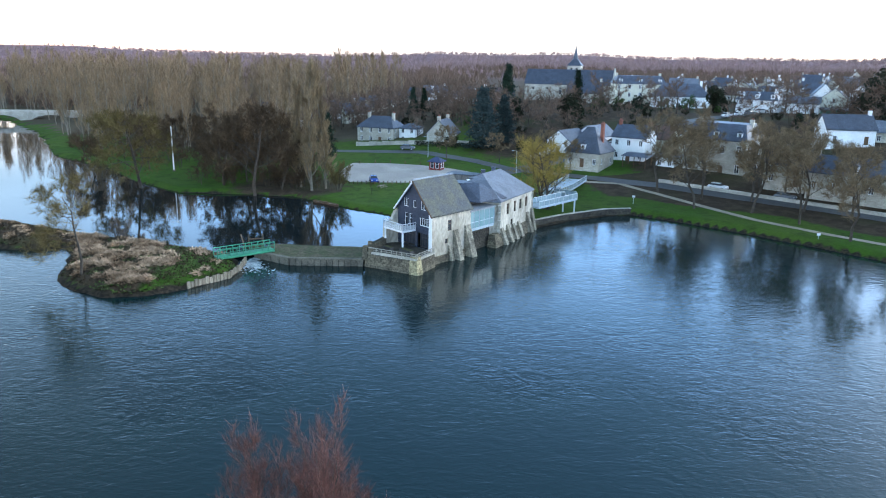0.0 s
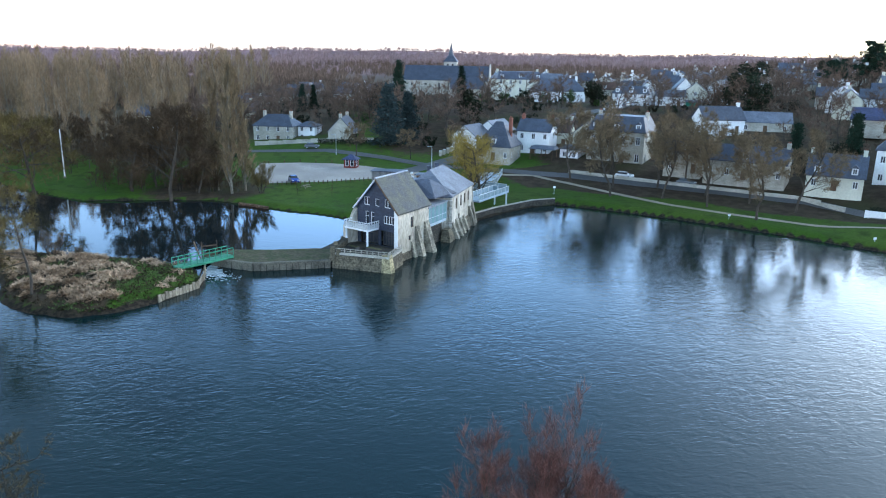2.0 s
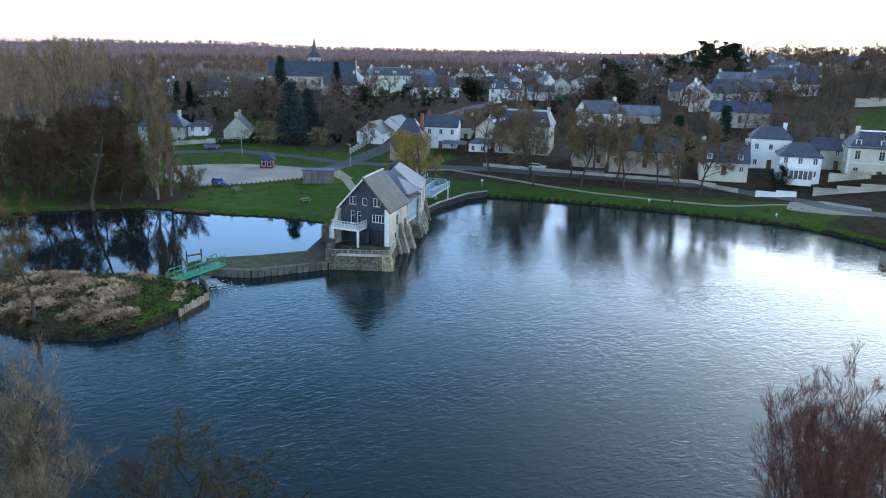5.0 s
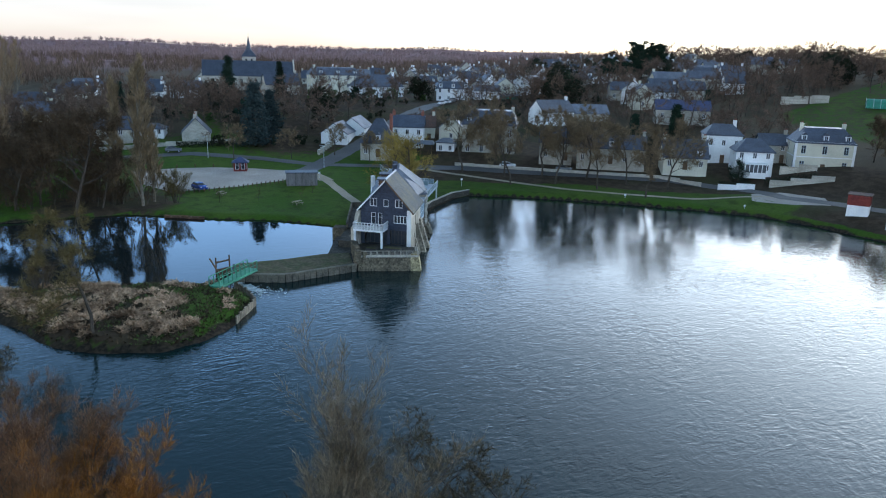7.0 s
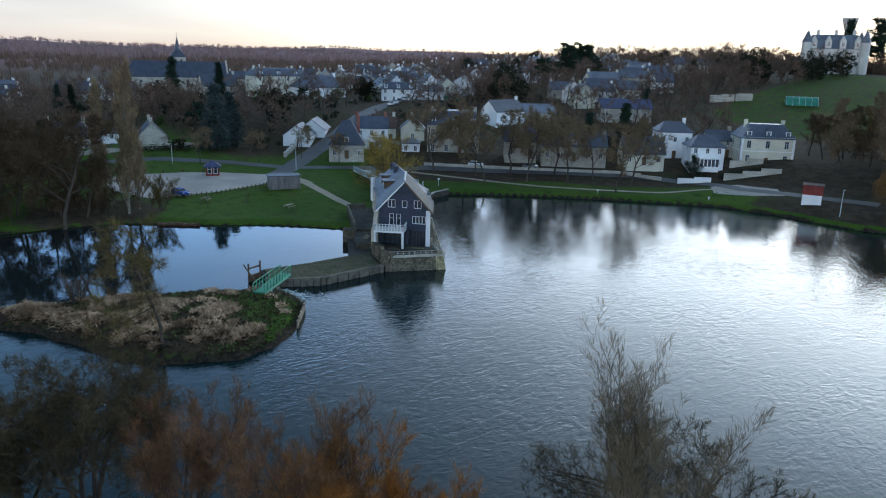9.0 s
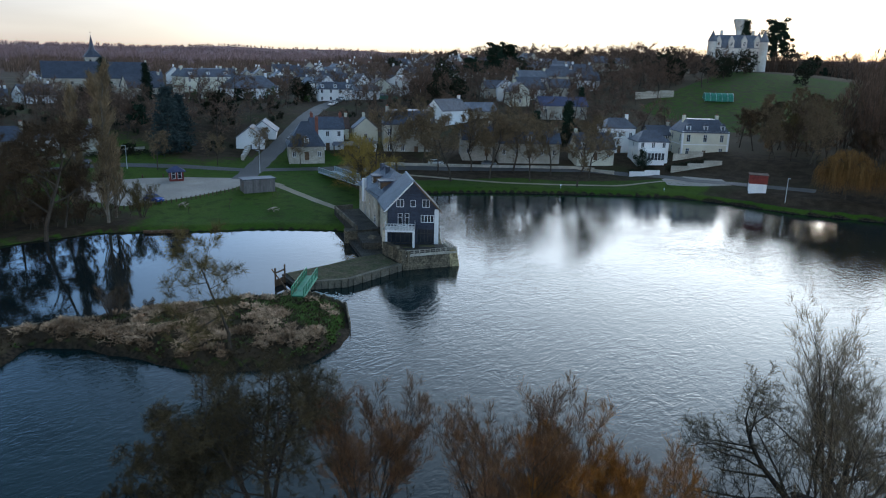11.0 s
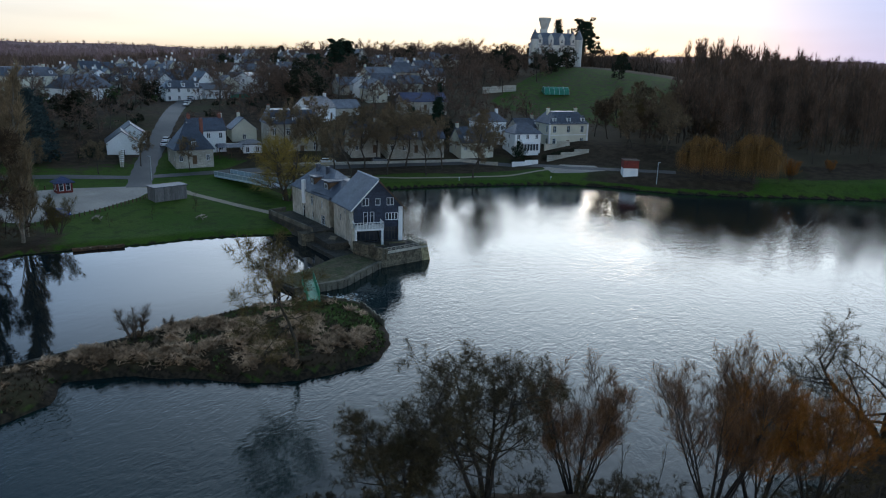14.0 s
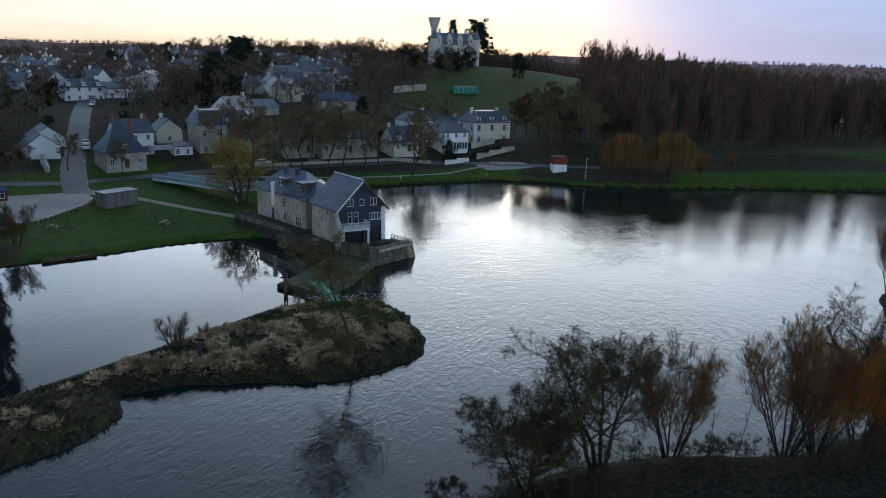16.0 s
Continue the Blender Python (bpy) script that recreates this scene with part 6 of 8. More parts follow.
def church():
    root = thing("church", pose(63.5, 344.5, 13.2, 0, 0, -20), "stone church with a slate roof, square tower and spire", "church")
    w, d, eave, rise = 40, 13, 7.0, 6.4
    s = Shape()
    c = [(-w / 2, -d / 2), (w / 2, -d / 2), (w / 2, d / 2), (-w / 2, d / 2)]
    for k in range(4):
        p0, p1 = c[k], c[(k + 1) % 4]
        length = math.dist(p0, p1)
        us = [4 + i * 6.4 for i in range(6)] if k in (0, 2) else []
        wall_face(s, p0, p1, -1.5, eave, [(u - 0.6, u + 0.6, 2.2, 5.4) for u in us], 0.3)
        for u in us:
            window_at(root, face_pose(p0, p1, u, 2.2, 0.27), 1.2, 3.2, 2, M["stone"])
    for sx in (-1, 1):
        tri = [(sx * w / 2, -d / 2, eave), (sx * w / 2, d / 2, eave), (sx * w / 2, 0, eave + rise - 0.05)]
        s.add(tri, [(0, 1, 2) if sx > 0 else (0, 2, 1)])
    part("wall", s, M["stone"], root)
    part("roof", roof_shape(w, d, eave, rise, 0.3), M["slate"], root)
    part("gable_parapet", Shape().prism([(w / 2 + 0.05, -d / 2 - 0.3), (w / 2 + 0.7, -d / 2 - 0.3), (w / 2 + 0.7, d / 2 + 0.3), (w / 2 + 0.05, d / 2 + 0.3)], -1, eave + 0.6)
         .add([(w / 2 + 0.05, -d / 2 - 0.3, eave + 0.6), (w / 2 + 0.7, -d / 2 - 0.3, eave + 0.6), (w / 2 + 0.7, d / 2 + 0.3, eave + 0.6), (w / 2 + 0.05, d / 2 + 0.3, eave + 0.6),
               (w / 2 + 0.05, 0, eave + rise + 0.9), (w / 2 + 0.7, 0, eave + rise + 0.9)], [(0, 4, 3), (1, 2, 5), (0, 1, 5, 4), (2, 3, 4, 5)]), M["stone"], root, "pale stone gable")
    part("side_aisle", Shape().prism([(-17, -d / 2 - 4), (-5, -d / 2 - 4), (-5, -d / 2 - 0.01), (-17, -d / 2 - 0.01)], -1.5, 4.2), M["stone"], root)
    tx, ty, r = 0.5, 9.5, 3.1
    part("tower", Shape().prism([(tx - r, ty - r), (tx + r, ty - r), (tx + r, ty + r), (tx - r, ty + r)], -1.5, 15.2), M["stone"], root, "square stone bell tower")
    for k, (dx, dy) in enumerate(((0, -1), (0, 1), (1, 0), (-1, 0))):
        for q in (-1.2, 1.2):
            # near-black panel on the tower face, standing in for the shade inside an opening
            ob = part("bell_shade_panel", Shape().box(-0.4, -0.04, 0, 0.4, 0.04, 1.9), M["rubber"], root)
            ob.matrix_basis = pose(tx + dx * (r + 0.02) + (q if dx == 0 else 0), ty + dy * (r + 0.02) + (q if dy == 0 else 0), 12.2, 0, 0, 0 if dx == 0 else 90)
    sp = Shape()
    ring0 = [(tx + (r + 0.5) * x, ty + (r + 0.5) * y, 15.1) for x, y in ((-1, -1), (0, -1), (1, -1), (1, 0), (1, 1), (0, 1), (-1, 1), (-1, 0))]
    ring1 = [(tx + 1.25 * math.cos(a), ty + 1.25 * math.sin(a), 18.4) for a in (math.pi * (1.25 + 0.25 * i) for i in range(8))]
    sp.add(ring0 + ring1 + [(tx, ty, 24.6)], [(i, (i + 1) % 8, 8 + (i + 1) % 8, 8 + i) for i in range(8)] + [(8 + i, 8 + (i + 1) % 8, 16) for i in range(8)] + [tuple(range(8))[::-1]])
    part("spire", sp, M["slate"], root, "slender slate spire")
    part("weathervane", Shape().bar((tx, ty, 24.4), (tx, ty, 26.0), 0.06).bar((tx - 0.5, ty, 25.3), (tx + 0.5, ty, 25.3), 0.05), M["zinc"], root)


def chateau():
    root = thing("chateau", pose(294, 154, 31.0, 0, 0, -62), "pale stone chateau with slate roofs, turrets and tall dormers", "chateau")
    s = Shape()
    w, d, e = 24, 13, 9.0
    c = [(-w / 2, -d / 2), (w / 2, -d / 2), (w / 2, d / 2), (-w / 2, d / 2)]
    for k in range(4):
        p0, p1 = c[k], c[(k + 1) % 4]
        length = math.dist(p0, p1)
        n = 6 if k in (0, 2) else 3
        us = row_of(length, n, 1.2, 1.6)
        wall_face(s, p0, p1, -4, e, [(u - 0.6, u + 0.6, z, z + 2.2) for u in us for z in (1.0, 5.0)])
        for u in us:
            for z in (1.0, 5.0):
                window_at(root, face_pose(p0, p1, u, z, 0.15), 1.2, 2.2, 2)
    part("wall", s, M["chateau_stone"], root)
    part("roof", roof_shape(w, d, e, 6.0, 0.3, 2.5, 0.2, 2.0), M["slate_light"], root)
    for x in (-9, -3, 3, 9):
        q = Shape().prism([(x - 1.3, -d / 2 - 0.25), (x + 1.3, -d / 2 - 0.25), (x + 1.3, -d / 2 + 3.2), (x - 1.3, -d / 2 + 3.2)], e - 0.5, e + 3.0)
        q.add([(x - 1.3, -d / 2 - 0.25, e + 3), (x + 1.3, -d / 2 - 0.25, e + 3), (x, -d / 2 - 0.25, e + 5.4), (x - 1.3, -d / 2 + 3.2, e + 3), (x + 1.3, -d / 2 + 3.2, e + 3), (x, -d / 2 + 3.2, e + 5.4)],
              [(0, 1, 2), (3, 5, 4), (0, 2, 5, 3), (1, 4, 5, 2)])
        dm = part("dormer", q, M["chateau_stone"], root, "tall pointed stone dormer")
        window_at(dm, pose(x, -d / 2 - 0.3, e + 0.6), 1.1, 2.0, 2)
    for x, y in ((-w / 2, -d / 2), (w / 2, -d / 2), (w / 2, d / 2)):
        tw = part("turret", Shape().bar((x, y, -4), (x, y, e + 2.5), 2.1, 10), M["chateau_stone"], root)
        part("turret_roof", Shape().bar((x, y, e + 2.5), (x, y, e + 8.0), 2.4, 10, 0.05), M["slate_light"], tw)
    for x in (-7, 0.5, 8):
        part("chimney", Shape().box(x - 0.6, 0.4, e + 3, x + 0.6, 1.4, e + 8.2), M["chateau_stone"], root)


M["chateau_stone"] = mat("pale_limestone", (0.62, 0.60, 0.55), (0.52, 0.50, 0.46), 0.3, 3, 0.9, 0.2, fine_amount=0.12)
church()
chateau()
wt = thing("water_tower", pose(437, 198, 30), "pale concrete water tower with a flared tank on the hilltop", "water tower")
part("shaft", Shape().bar((0, 0, -3), (0, 0, 24), 3.0, 16, 2.3), M["chateau_stone"], wt, smooth=True)
part("tank", Shape().bar((0, 0, 24), (0, 0, 31), 2.5, 20, 4.6).bar((0, 0, 31), (0, 0, 32), 4.6, 20, 4.5), M["chateau_stone"], wt, "flared concrete tank", smooth=False)
# hill houses and the far town
RNG = random.Random(11)
HILL = [(212, 207, -35, 10, "white"), (226, 216, -30, 12, "stone"), (200, 199, -40, 13, "stone"), (218, 198, -35, 9, "white"), (188, 206, -35, 14, "cream"), (178, 200, -35, 12, "stone"),
        (166, 192, -35, 11, "white"), (158, 198, 40, 10, "white"), (172, 183, -40, 9, "stone"), (152, 189, 45, 9, "cream"), (161, 206, -35, 10, "stone"), (196, 182, -45, 7, "white"),
        (240, 222, -35, 11, "cream"), (236, 236, -25, 12, "white"), (255, 238, -30, 10, "stone"), (262, 214, -35, 12, "stone"), (275, 206, -30, 10, "cream")]
for x, y, turn, w, wall in HILL:
    house("hill_house", x, y, turn + RNG.uniform(-6, 6), w, 8, RNG.uniform(3.6, 5.2), RNG.uniform(2.6, 3.4), wall, RNG.choice(["slate", "slate", "slate_light"]),
          f"{wall} house with a slate roof on the wooded hillside", cols=3, rows=1, chimneys=RNG.choice([0, 1, 2]), group="hillside houses")
spots = []
for row in range(9):
    for k in range(13):
        x = 108 + 15.5 * k - 6 * row + RNG.uniform(-4, 4)
        y = 262 + 17 * row + 2.5 * k * (1 if row % 2 else 0.6) + RNG.uniform(-4, 4)
        if (x < 128 and y < 320) or (x < 112 and y < 365) or abs(0.79 * (x - 100) - 0.61 * (y - 234)) < 0 or RNG.random() < 0.12:
            continue
        spots.append((x, y))
for i, (x, y) in enumerate(spots):
    wall = RNG.choice(["white", "white", "white", "cream", "stone", "stone"])
    two = RNG.random() < 0.45
    house("town_house", x, y, RNG.choice([-25, -30, 60, 65]) + RNG.uniform(-8, 8), RNG.uniform(8, 13), RNG.uniform(7, 9), 5.4 if two else RNG.uniform(3, 3.8), RNG.uniform(2.8, 4.2), wall,
          RNG.choice(["slate", "slate", "slate", "slate_light", "tile"]), f"{wall} town house under a {'tall ' if two else ''}pitched roof among close neighbours", cols=2 if i % 2 else 3, rows=2 if two else 1,
          side=1, back=1, dormers=RNG.choice([0, 0, 1, 2]), chimneys=RNG.choice([1, 1, 2]), group="houses of the old town", door=False)
for i in range(26):
    x, y = -75 + 7 * i + RNG.uniform(-6, 6), 330 + RNG.uniform(-30, 60) + (30 if i > 14 else -40 * (i < 9))
    if 30 < x < 112 and y < 375 or x > 108:
        continue
    house("outlying_house", x, y, RNG.uniform(-40, 30), RNG.uniform(9, 14), 8, RNG.uniform(2.8, 3.6), RNG.uniform(2.6, 3.6), RNG.choice(["white", "cream", "white"]), "slate",
          "pale house with a dark roof at the wood's edge", cols=3, rows=1, chimneys=1, group="houses at the edge of the wood", back=0)

# roads, paths and the car park
drape("street", [(12, 172), (22, 181), (33, 190), (50, 202), (75, 220), (100, 238), (125, 256), (155, 280)], 5.2, M["asphalt"], "grey asphalt street climbing into the town", "street", 0.07)
drape("riverside_road", [(-40, 214), (-4, 204), (10, 192), (20, 180), (36, 171), (52, 162), (64, 150), (76, 138), (88, 124), (94, 108), (91, 96), (94, 86), (95, 76), (96, 68)], 3.6, M["asphalt"],
      "narrow asphalt road along the town front", "road", 0.09)
drape_area("car_park", [(-22, 190), (-24, 176), (-20, 165.5), (-7, 163), (3, 163.5), (9, 166), (14, 172), (9, 177), (4, 182), (-4, 187), (-12, 189.5)], M["gravel"], "pale gravel car park behind the lawn", "car park")
drape("mill_path", [(13, 160), (11.5, 152), (10, 144), (8.5, 133.5)], 2.2, M["sand_path"], "sandy footpath from the road to the mill", "path")
drape("mill_path", [(13, 160), (13.5, 167), (14, 172)], 3.5, M["sand_path"], "sandy footpath from the road to the mill", "path")
drape("park_path", [(34, 167), (43, 165), (49, 156), (55, 144), (61, 132), (69, 121), (78, 110), (86, 102), (90, 98)], 1.5, M["sand_path"], "sandy footpath through the riverside park", "path")
drape_area("landing_yard", [(84, 99), (87, 91), (92, 86), (97, 90), (95, 99), (90, 103)], M["gravel"], "pale gravel landing above the bank", "yard")


# ---- planting ----
P_ROUND = [tree_pair(f"round{i}", ROUND, 10 + i, 11.5, 0.24, "bark", "twig_olive" if i == 0 else "twig") for i in range(3)]
P_PARK = [tree_pair(f"park{i}", ROUND, 30 + i, 13.5, 0.26, "bark", "twig_park", bare=0.28, angle=[38, 38, 40], twig_width=0.026, twigs=26, kids=[10, 7, 5]) for i in range(3)]
P_POPLAR = [tree_pair(f"poplar{i}", POPLAR, 40 + i, 25, 0.3, "bark_pale", "twig_poplar") for i in range(2)]
P_PLANT = [tree_pair(f"planted{i}", PLANTED, 50 + i, 22, 0.2, "bark_pale", "twig_wood") for i in range(4)]
P_SHRUB = {k: [tree_pair(f"shrub_{k}{i}", SHRUB, 60 + i, h, 0.10, "bark", k, stems=s, lean=ln, **({"kids": [9, 5], "twigs": 9} if k == "twig" else {})) for i in range(2)]
           for k, h, s, ln in (("twig_orange", 9.5, 12, 0.42), ("twig_olive", 8.5, 9, 0.36), ("twig", 3.6, 8, 0.45))}
FAN = dict(levels=4, kids=[13, 6, 5], bare=0.3, bend=0.06, lift=[0.10, 0.12, 0.10], angle=[24, 28, 30], ratio=[0.36, 0.5, 0.55], taper=0.35,
           twigs=7, fan=0.33, twig_lift=0.4, twig_length=0.6, twig_width=0.0085)
DENSE = dict(levels=4, kids=[13, 9, 7], bare=0.2, bend=0.14, lift=[0.04, 0.05, 0.03], angle=[54, 48, 46], ratio=[0.58, 0.52, 0.5], taper=0.35,
             twigs=14, fan=0.9, twig_lift=0.12, twig_length=0.42, twig_width=0.0125)
P_DENSE = [tree_pair("dense_a", DENSE, 80, 9.6, 0.2, "bark_dark", "twig_near", stems=4, lean=0.24, bare=0.26, lift=[0.06, 0.06, 0.03]), tree_pair("dense_b", DENSE, 83, 7.0, 0.15, "bark_dark", "twig_near", stems=3, lean=0.3)]
P_CROOKED = tree_pair("crooked", SPREAD, 86, 9.4, 0.3, "bark_dark", "twig_near", stems=3, lean=0.3, bend=0.2, kids=[10, 8, 7], twigs=13, twig_width=0.011, fan=0.7, twig_length=0.45, bare=0.3)
P_FAN = {"rust": tree_pair("fan_rust", FAN, 61, 10.6, 0.10, "bark_dark", "twig_rust", stems=11, lean=0.42), "orange": tree_pair("fan_orange", FAN, 62, 9.3, 0.09, "bark_dark", "twig_orange", stems=10, lean=0.4),
         "tawny": tree_pair("fan_tawny", FAN, 63, 9.2, 0.10, "bark_dark", "twig_rust", stems=9, lean=0.36), "red": tree_pair("fan_red", FAN, 64, 11.6, 0.10, "bark", "twig_red", stems=7, lean=0.13, angle=[17, 22, 26]),
         "pale": tree_pair("fan_pale", FAN, 65, 14.2, 0.12, "bark", "twig_pale", stems=6, lean=0.13, angle=[20, 26, 28], kids=[14, 6, 5])}
P_POLE = tree_pair("pole", FAN, 66, 6.0, 0.04, "bark_dark", "twig_near", kids=[7, 2, 1], bare=0.3, angle=[16, 20, 20], ratio=[0.16, 0.4, 0.4])
P_WILLOW = weeping_pair("willow", 90, 11.2, 6.6)
P_GOLD = tree_pair("gold", GOLD, 92, 13.2, 0.3, "bark", "twig_willow", stems=4, lean=0.28)

# island trees
plant(tree_pair("leaning", ROUND, 96, 11, 0.2, "bark", "twig_olive", kids=[10, 7, 6], bare=0.35, twigs=14, fan=0.5, twig_length=1.1, twig_width=0.017), "bare_tree", -47.8, 91.5, "slender bare tree leaning over the islet bank", tilt=6, turn=20)
plant(P_SHRUB["twig"][0], "shrub", -50.4, 110.6, "round leafless shrub on the islet above the dam", "shrub", scale=1.0)
plant(P_SHRUB["twig"][1], "shrub", -46.6, 109.4, "small dark shrub above the dam", "shrub", scale=0.4)
# lawn side of the pond
plant(P_ROUND[0], "bare_tree", -66.5, 162, "broad bare tree on the pond bank", scale=1.7)
plant(P_ROUND[1], "bare_tree", -39.5, 154.5, "bare olive-brown tree leaning over the pond", scale=1.65)
plant(P_ROUND[2], "bare_tree", -53, 176, "bare tree on the lawn", scale=1.2)
for i, (x, y, s) in enumerate(((-27.5, 157, 1.02), (-24.8, 159.5, 0.96), (-30.5, 161, 0.88))):
    plant(P_POPLAR[i % 2], "poplar_tree", x, y, "tall narrow leafless poplar behind the pond", group="poplars behind the pond", scale=s)
plant(P_SHRUB["twig_olive"][0], "shrub", -21.5, 156.5, "tangled yellowish shrub at the poplars' foot", "shrub", scale=0.75)
plant(P_SHRUB["twig"][0], "shrub", -32, 160, "dark bare thicket under the poplars", "shrub", scale=1.1)
plant(P_SHRUB["twig"][1], "shrub", -36, 166, "dark bare thicket under the poplars", "shrub", scale=1.3)
for x, y, s in ((-34.5, 158.5, 0.85), (-48.5, 162.5, 1.1), (-41, 176, 1.2), (-37, 171, 1.15), (-44, 166, 1.05), (-33, 168, 0.95), (-84, 178, 1.0)):
    plant(P_ROUND[1 + int(x) % 2], "bare_tree", x, y, "dark bare tree in the grove on the pond lawn", group="grove on the pond lawn", scale=s)
plant(P_GOLD, "willow_tree", 22.0, 140.5, "golden leafless willow beside the raised walkway", scale=1.08)
for x, y, s in ((29, 188, 0.55), (33.5, 177, 0.5), (17, 189, 0.5), (3, 193, 0.6)):
    plant(P_PARK[1], "bare_tree", x, y, "small bare street tree", scale=s)
# park trees in two rows
for i, (x, y) in enumerate(((52.8, 142.5), (57, 150), (62.5, 137.5), (66, 146), (67.6, 128.5), (72.5, 137), (70.5, 116.5), (77, 128), (60, 158), (81, 119), (73, 146), (50, 158))):
    plant(P_PARK[i % 3], "park_tree", x, y, "bare brown park tree with an upswept crown", group="trees of the riverside park", scale=(1.0, 0.92, 1.08)[i % 3])
# woods round the pond
RW = random.Random(21)
for i in range(80):
    x, y = RW.uniform(-150, -34), RW.uniform(172, 225)
    if y < 172 + max(0, (-75 - x)) * 0.95 or inland(x, y) < 6 or (y < 195 and x > -78 and RW.random() < 0.85):
        continue
    pair = RW.choice([P_POPLAR[0], P_ROUND[1], P_ROUND[2], P_PLANT[0], P_PLANT[1], P_POPLAR[1]])
    plant(pair, "woodland_tree", x, y, "bare tree in the wood behind the pond", group="wood behind the pond", scale=min(RW.uniform(0.75, 1.0), max(0.4, (0.19 * math.hypot(x, y) - 28) / (25 if pair in P_POPLAR else 22 if pair in P_PLANT else 12))))
places = []
for i in range(760):
    x, y = RW.uniform(-340, -18), RW.uniform(188, 470)
    edge = 190 + 5 * math.sin(x * 0.15) if x > -80 else 190 + (-80 - x) * 0.5
    if inland(x, y) > 7 and y > edge and x < -44 + max(0, y - 250) * 0.12 and not (x > -75 and y < 205 and RW.random() < 0.5):
        places.append((x, y, min(RW.uniform(0.9, 1.15), max(0.3, (0.182 * math.hypot(x, y) - 28) / 22 * RW.uniform(0.85, 1.05)))))
stuff_of_trees("poplar_wood", P_PLANT, places, "twig_wood", "bark_pale", "dense leafless poplar wood with pale stems")
places = []
for i in range(2600):
    x, y = RW.uniform(104, 300), RW.uniform(-130, 80)
    if x > 109 + max(0, 46 - y) * 0.6 + RW.uniform(-2, 3) and y < 70 + (x - 110) * 0.1:
        places.append((x, y, RW.uniform(0.64, 0.76) * (1 + 0.22 * min(1, max(0, (x - 112) / 45)))))
# same poplars as above, with darker twigs and bark for their backlit shade
stuff_of_trees("riverside_wood", P_PLANT, places[:760], "twig_backlit", "bark", "tall dense leafless poplar wood above the meadow")
# weeping willows and hut side
for x, y, sc in ((92.5, 61.5, 1.0), (92.5, 49, 1.12)):
    plant(P_WILLOW, "willow_tree", x, y, "weeping willow with orange-brown hanging twigs on the bank", group="weeping willows", scale=sc)
for x, y, s in ((100, 40, 0.8), (112, 30, 0.5), (118, 44, 0.6)):
    plant(P_SHRUB["twig_orange"][0], "shrub", x, y, "rusty leafless shrub at the meadow's edge", "shrub", scale=s * 0.7)
for i in range(26):
    x, y = RW.uniform(112, 175), RW.uniform(58, 100)
    if x < 128 and y > 88:
        continue
    plant(RW.choice(P_ROUND + P_PARK), "bare_tree", x, y, "bare tree at the foot of the meadow", group="trees below the meadow", scale=RW.uniform(0.6, 1.0))
# near bank under the flight
NEAR = [(P_FAN["red"], -7.9, 26.4, 1.04, 0, "reddish leafless bankside tree with many upright stems"), (P_FAN["red"], -5.2, 26.0, 0.96, 120, "reddish leafless bankside tree with many upright stems"),
        (P_FAN["pale"], -46.0, 36.2, 1.0, 0, "tall pale many-stemmed bare tree on the bank"), (P_FAN["rust"], -56.6, 51.2, 0.95, 30, "rust-twigged willow with a fan of stems"),
        (P_FAN["orange"], -54.9, 48.3, 1.0, 75, "orange-twigged willow with a fan of stems"), (P_FAN["orange"], -53.4, 44.6, 0.9, 200, "smaller orange-twigged willow on the near bank"),
        (P_FAN["tawny"], -59.0, 60.4, 0.98, 10, "tawny many-stemmed willow beside a dense tree"), (P_DENSE[0], -62.8, 66.2, 1.0, 0, "broad dense-twigged bare tree with three dark trunks"),
        (P_DENSE[1], -65.6, 71.3, 1.02, 60, "lower dense bare tree leaning over the water"), (P_DENSE[1], -66.5, 77.3, 0.38, 150, "small dark bare shrub at the water's edge"),
        (P_CROOKED, -39.4, 37.8, 1.12, 40, "dark bare tree with crooked spreading limbs"), (P_POLE, -58.3, 57.3, 1.0, 0, "thin straight sapling on the near bank"), (P_POLE, -57.6, 55.0, 0.85, 90, "thin straight sapling on the near bank")]
for pair, x, y, sc, turn, lab in NEAR:
    plant(pair, "bankside_tree", x, y, lab, "tree", "trees of the near bank", scale=sc, turn=turn)
def near_bank(x, y):
    return float(inside_distance(NEAR_BANK, np.array([x]), np.array([y]))[0])


P_FAR = [tree_pair(f"far{i}", ROUND, 120 + i, 12, 0.3, "bark", "twig_town", levels=3, kids=[9, 5], twigs=13, twig_width=0.06, twig_length=1.9, bare=0.2, fan=0.5) for i in range(3)]
P_LOW = [tree_pair(f"low{i}", ROUND, 130 + i, 12, 0.3, "bark", "twig_town", levels=3, kids=[7, 4], twigs=13, twig_width=0.075, twig_length=2.2, bare=0.15, fan=0.5) for i in range(3)]
# evergreens of the town and hill
CON = [conifer_pair("spruce", 1, 17, 4.0, "needle", tiers=20, leaf=0.42, per=30), conifer_pair("spruce_tall", 2, 15, 3.4, "needle", tiers=20, leaf=0.4, per=28), conifer_pair("cypress", 3, 11, 1.3, "needle", power=0.55, droop=0.6, leaf=0.34),
       conifer_pair("blue_cedar", 4, 17, 6.0, "needle_blue", droop=-0.05, leaf=0.5, per=34), cedar_pair("cedar", 5, 19, 7.5), cedar_pair("pine", 6, 16, 7, layers=5, first=0.6)]
EVG_LOW = [evergreen_pair("oak_far", 17, 12, 5.5, n=20, per=44, leaf=0.62), evergreen_pair("yew_far", 18, 9, 3.6, "needle", n=14, per=42, leaf=0.5)]
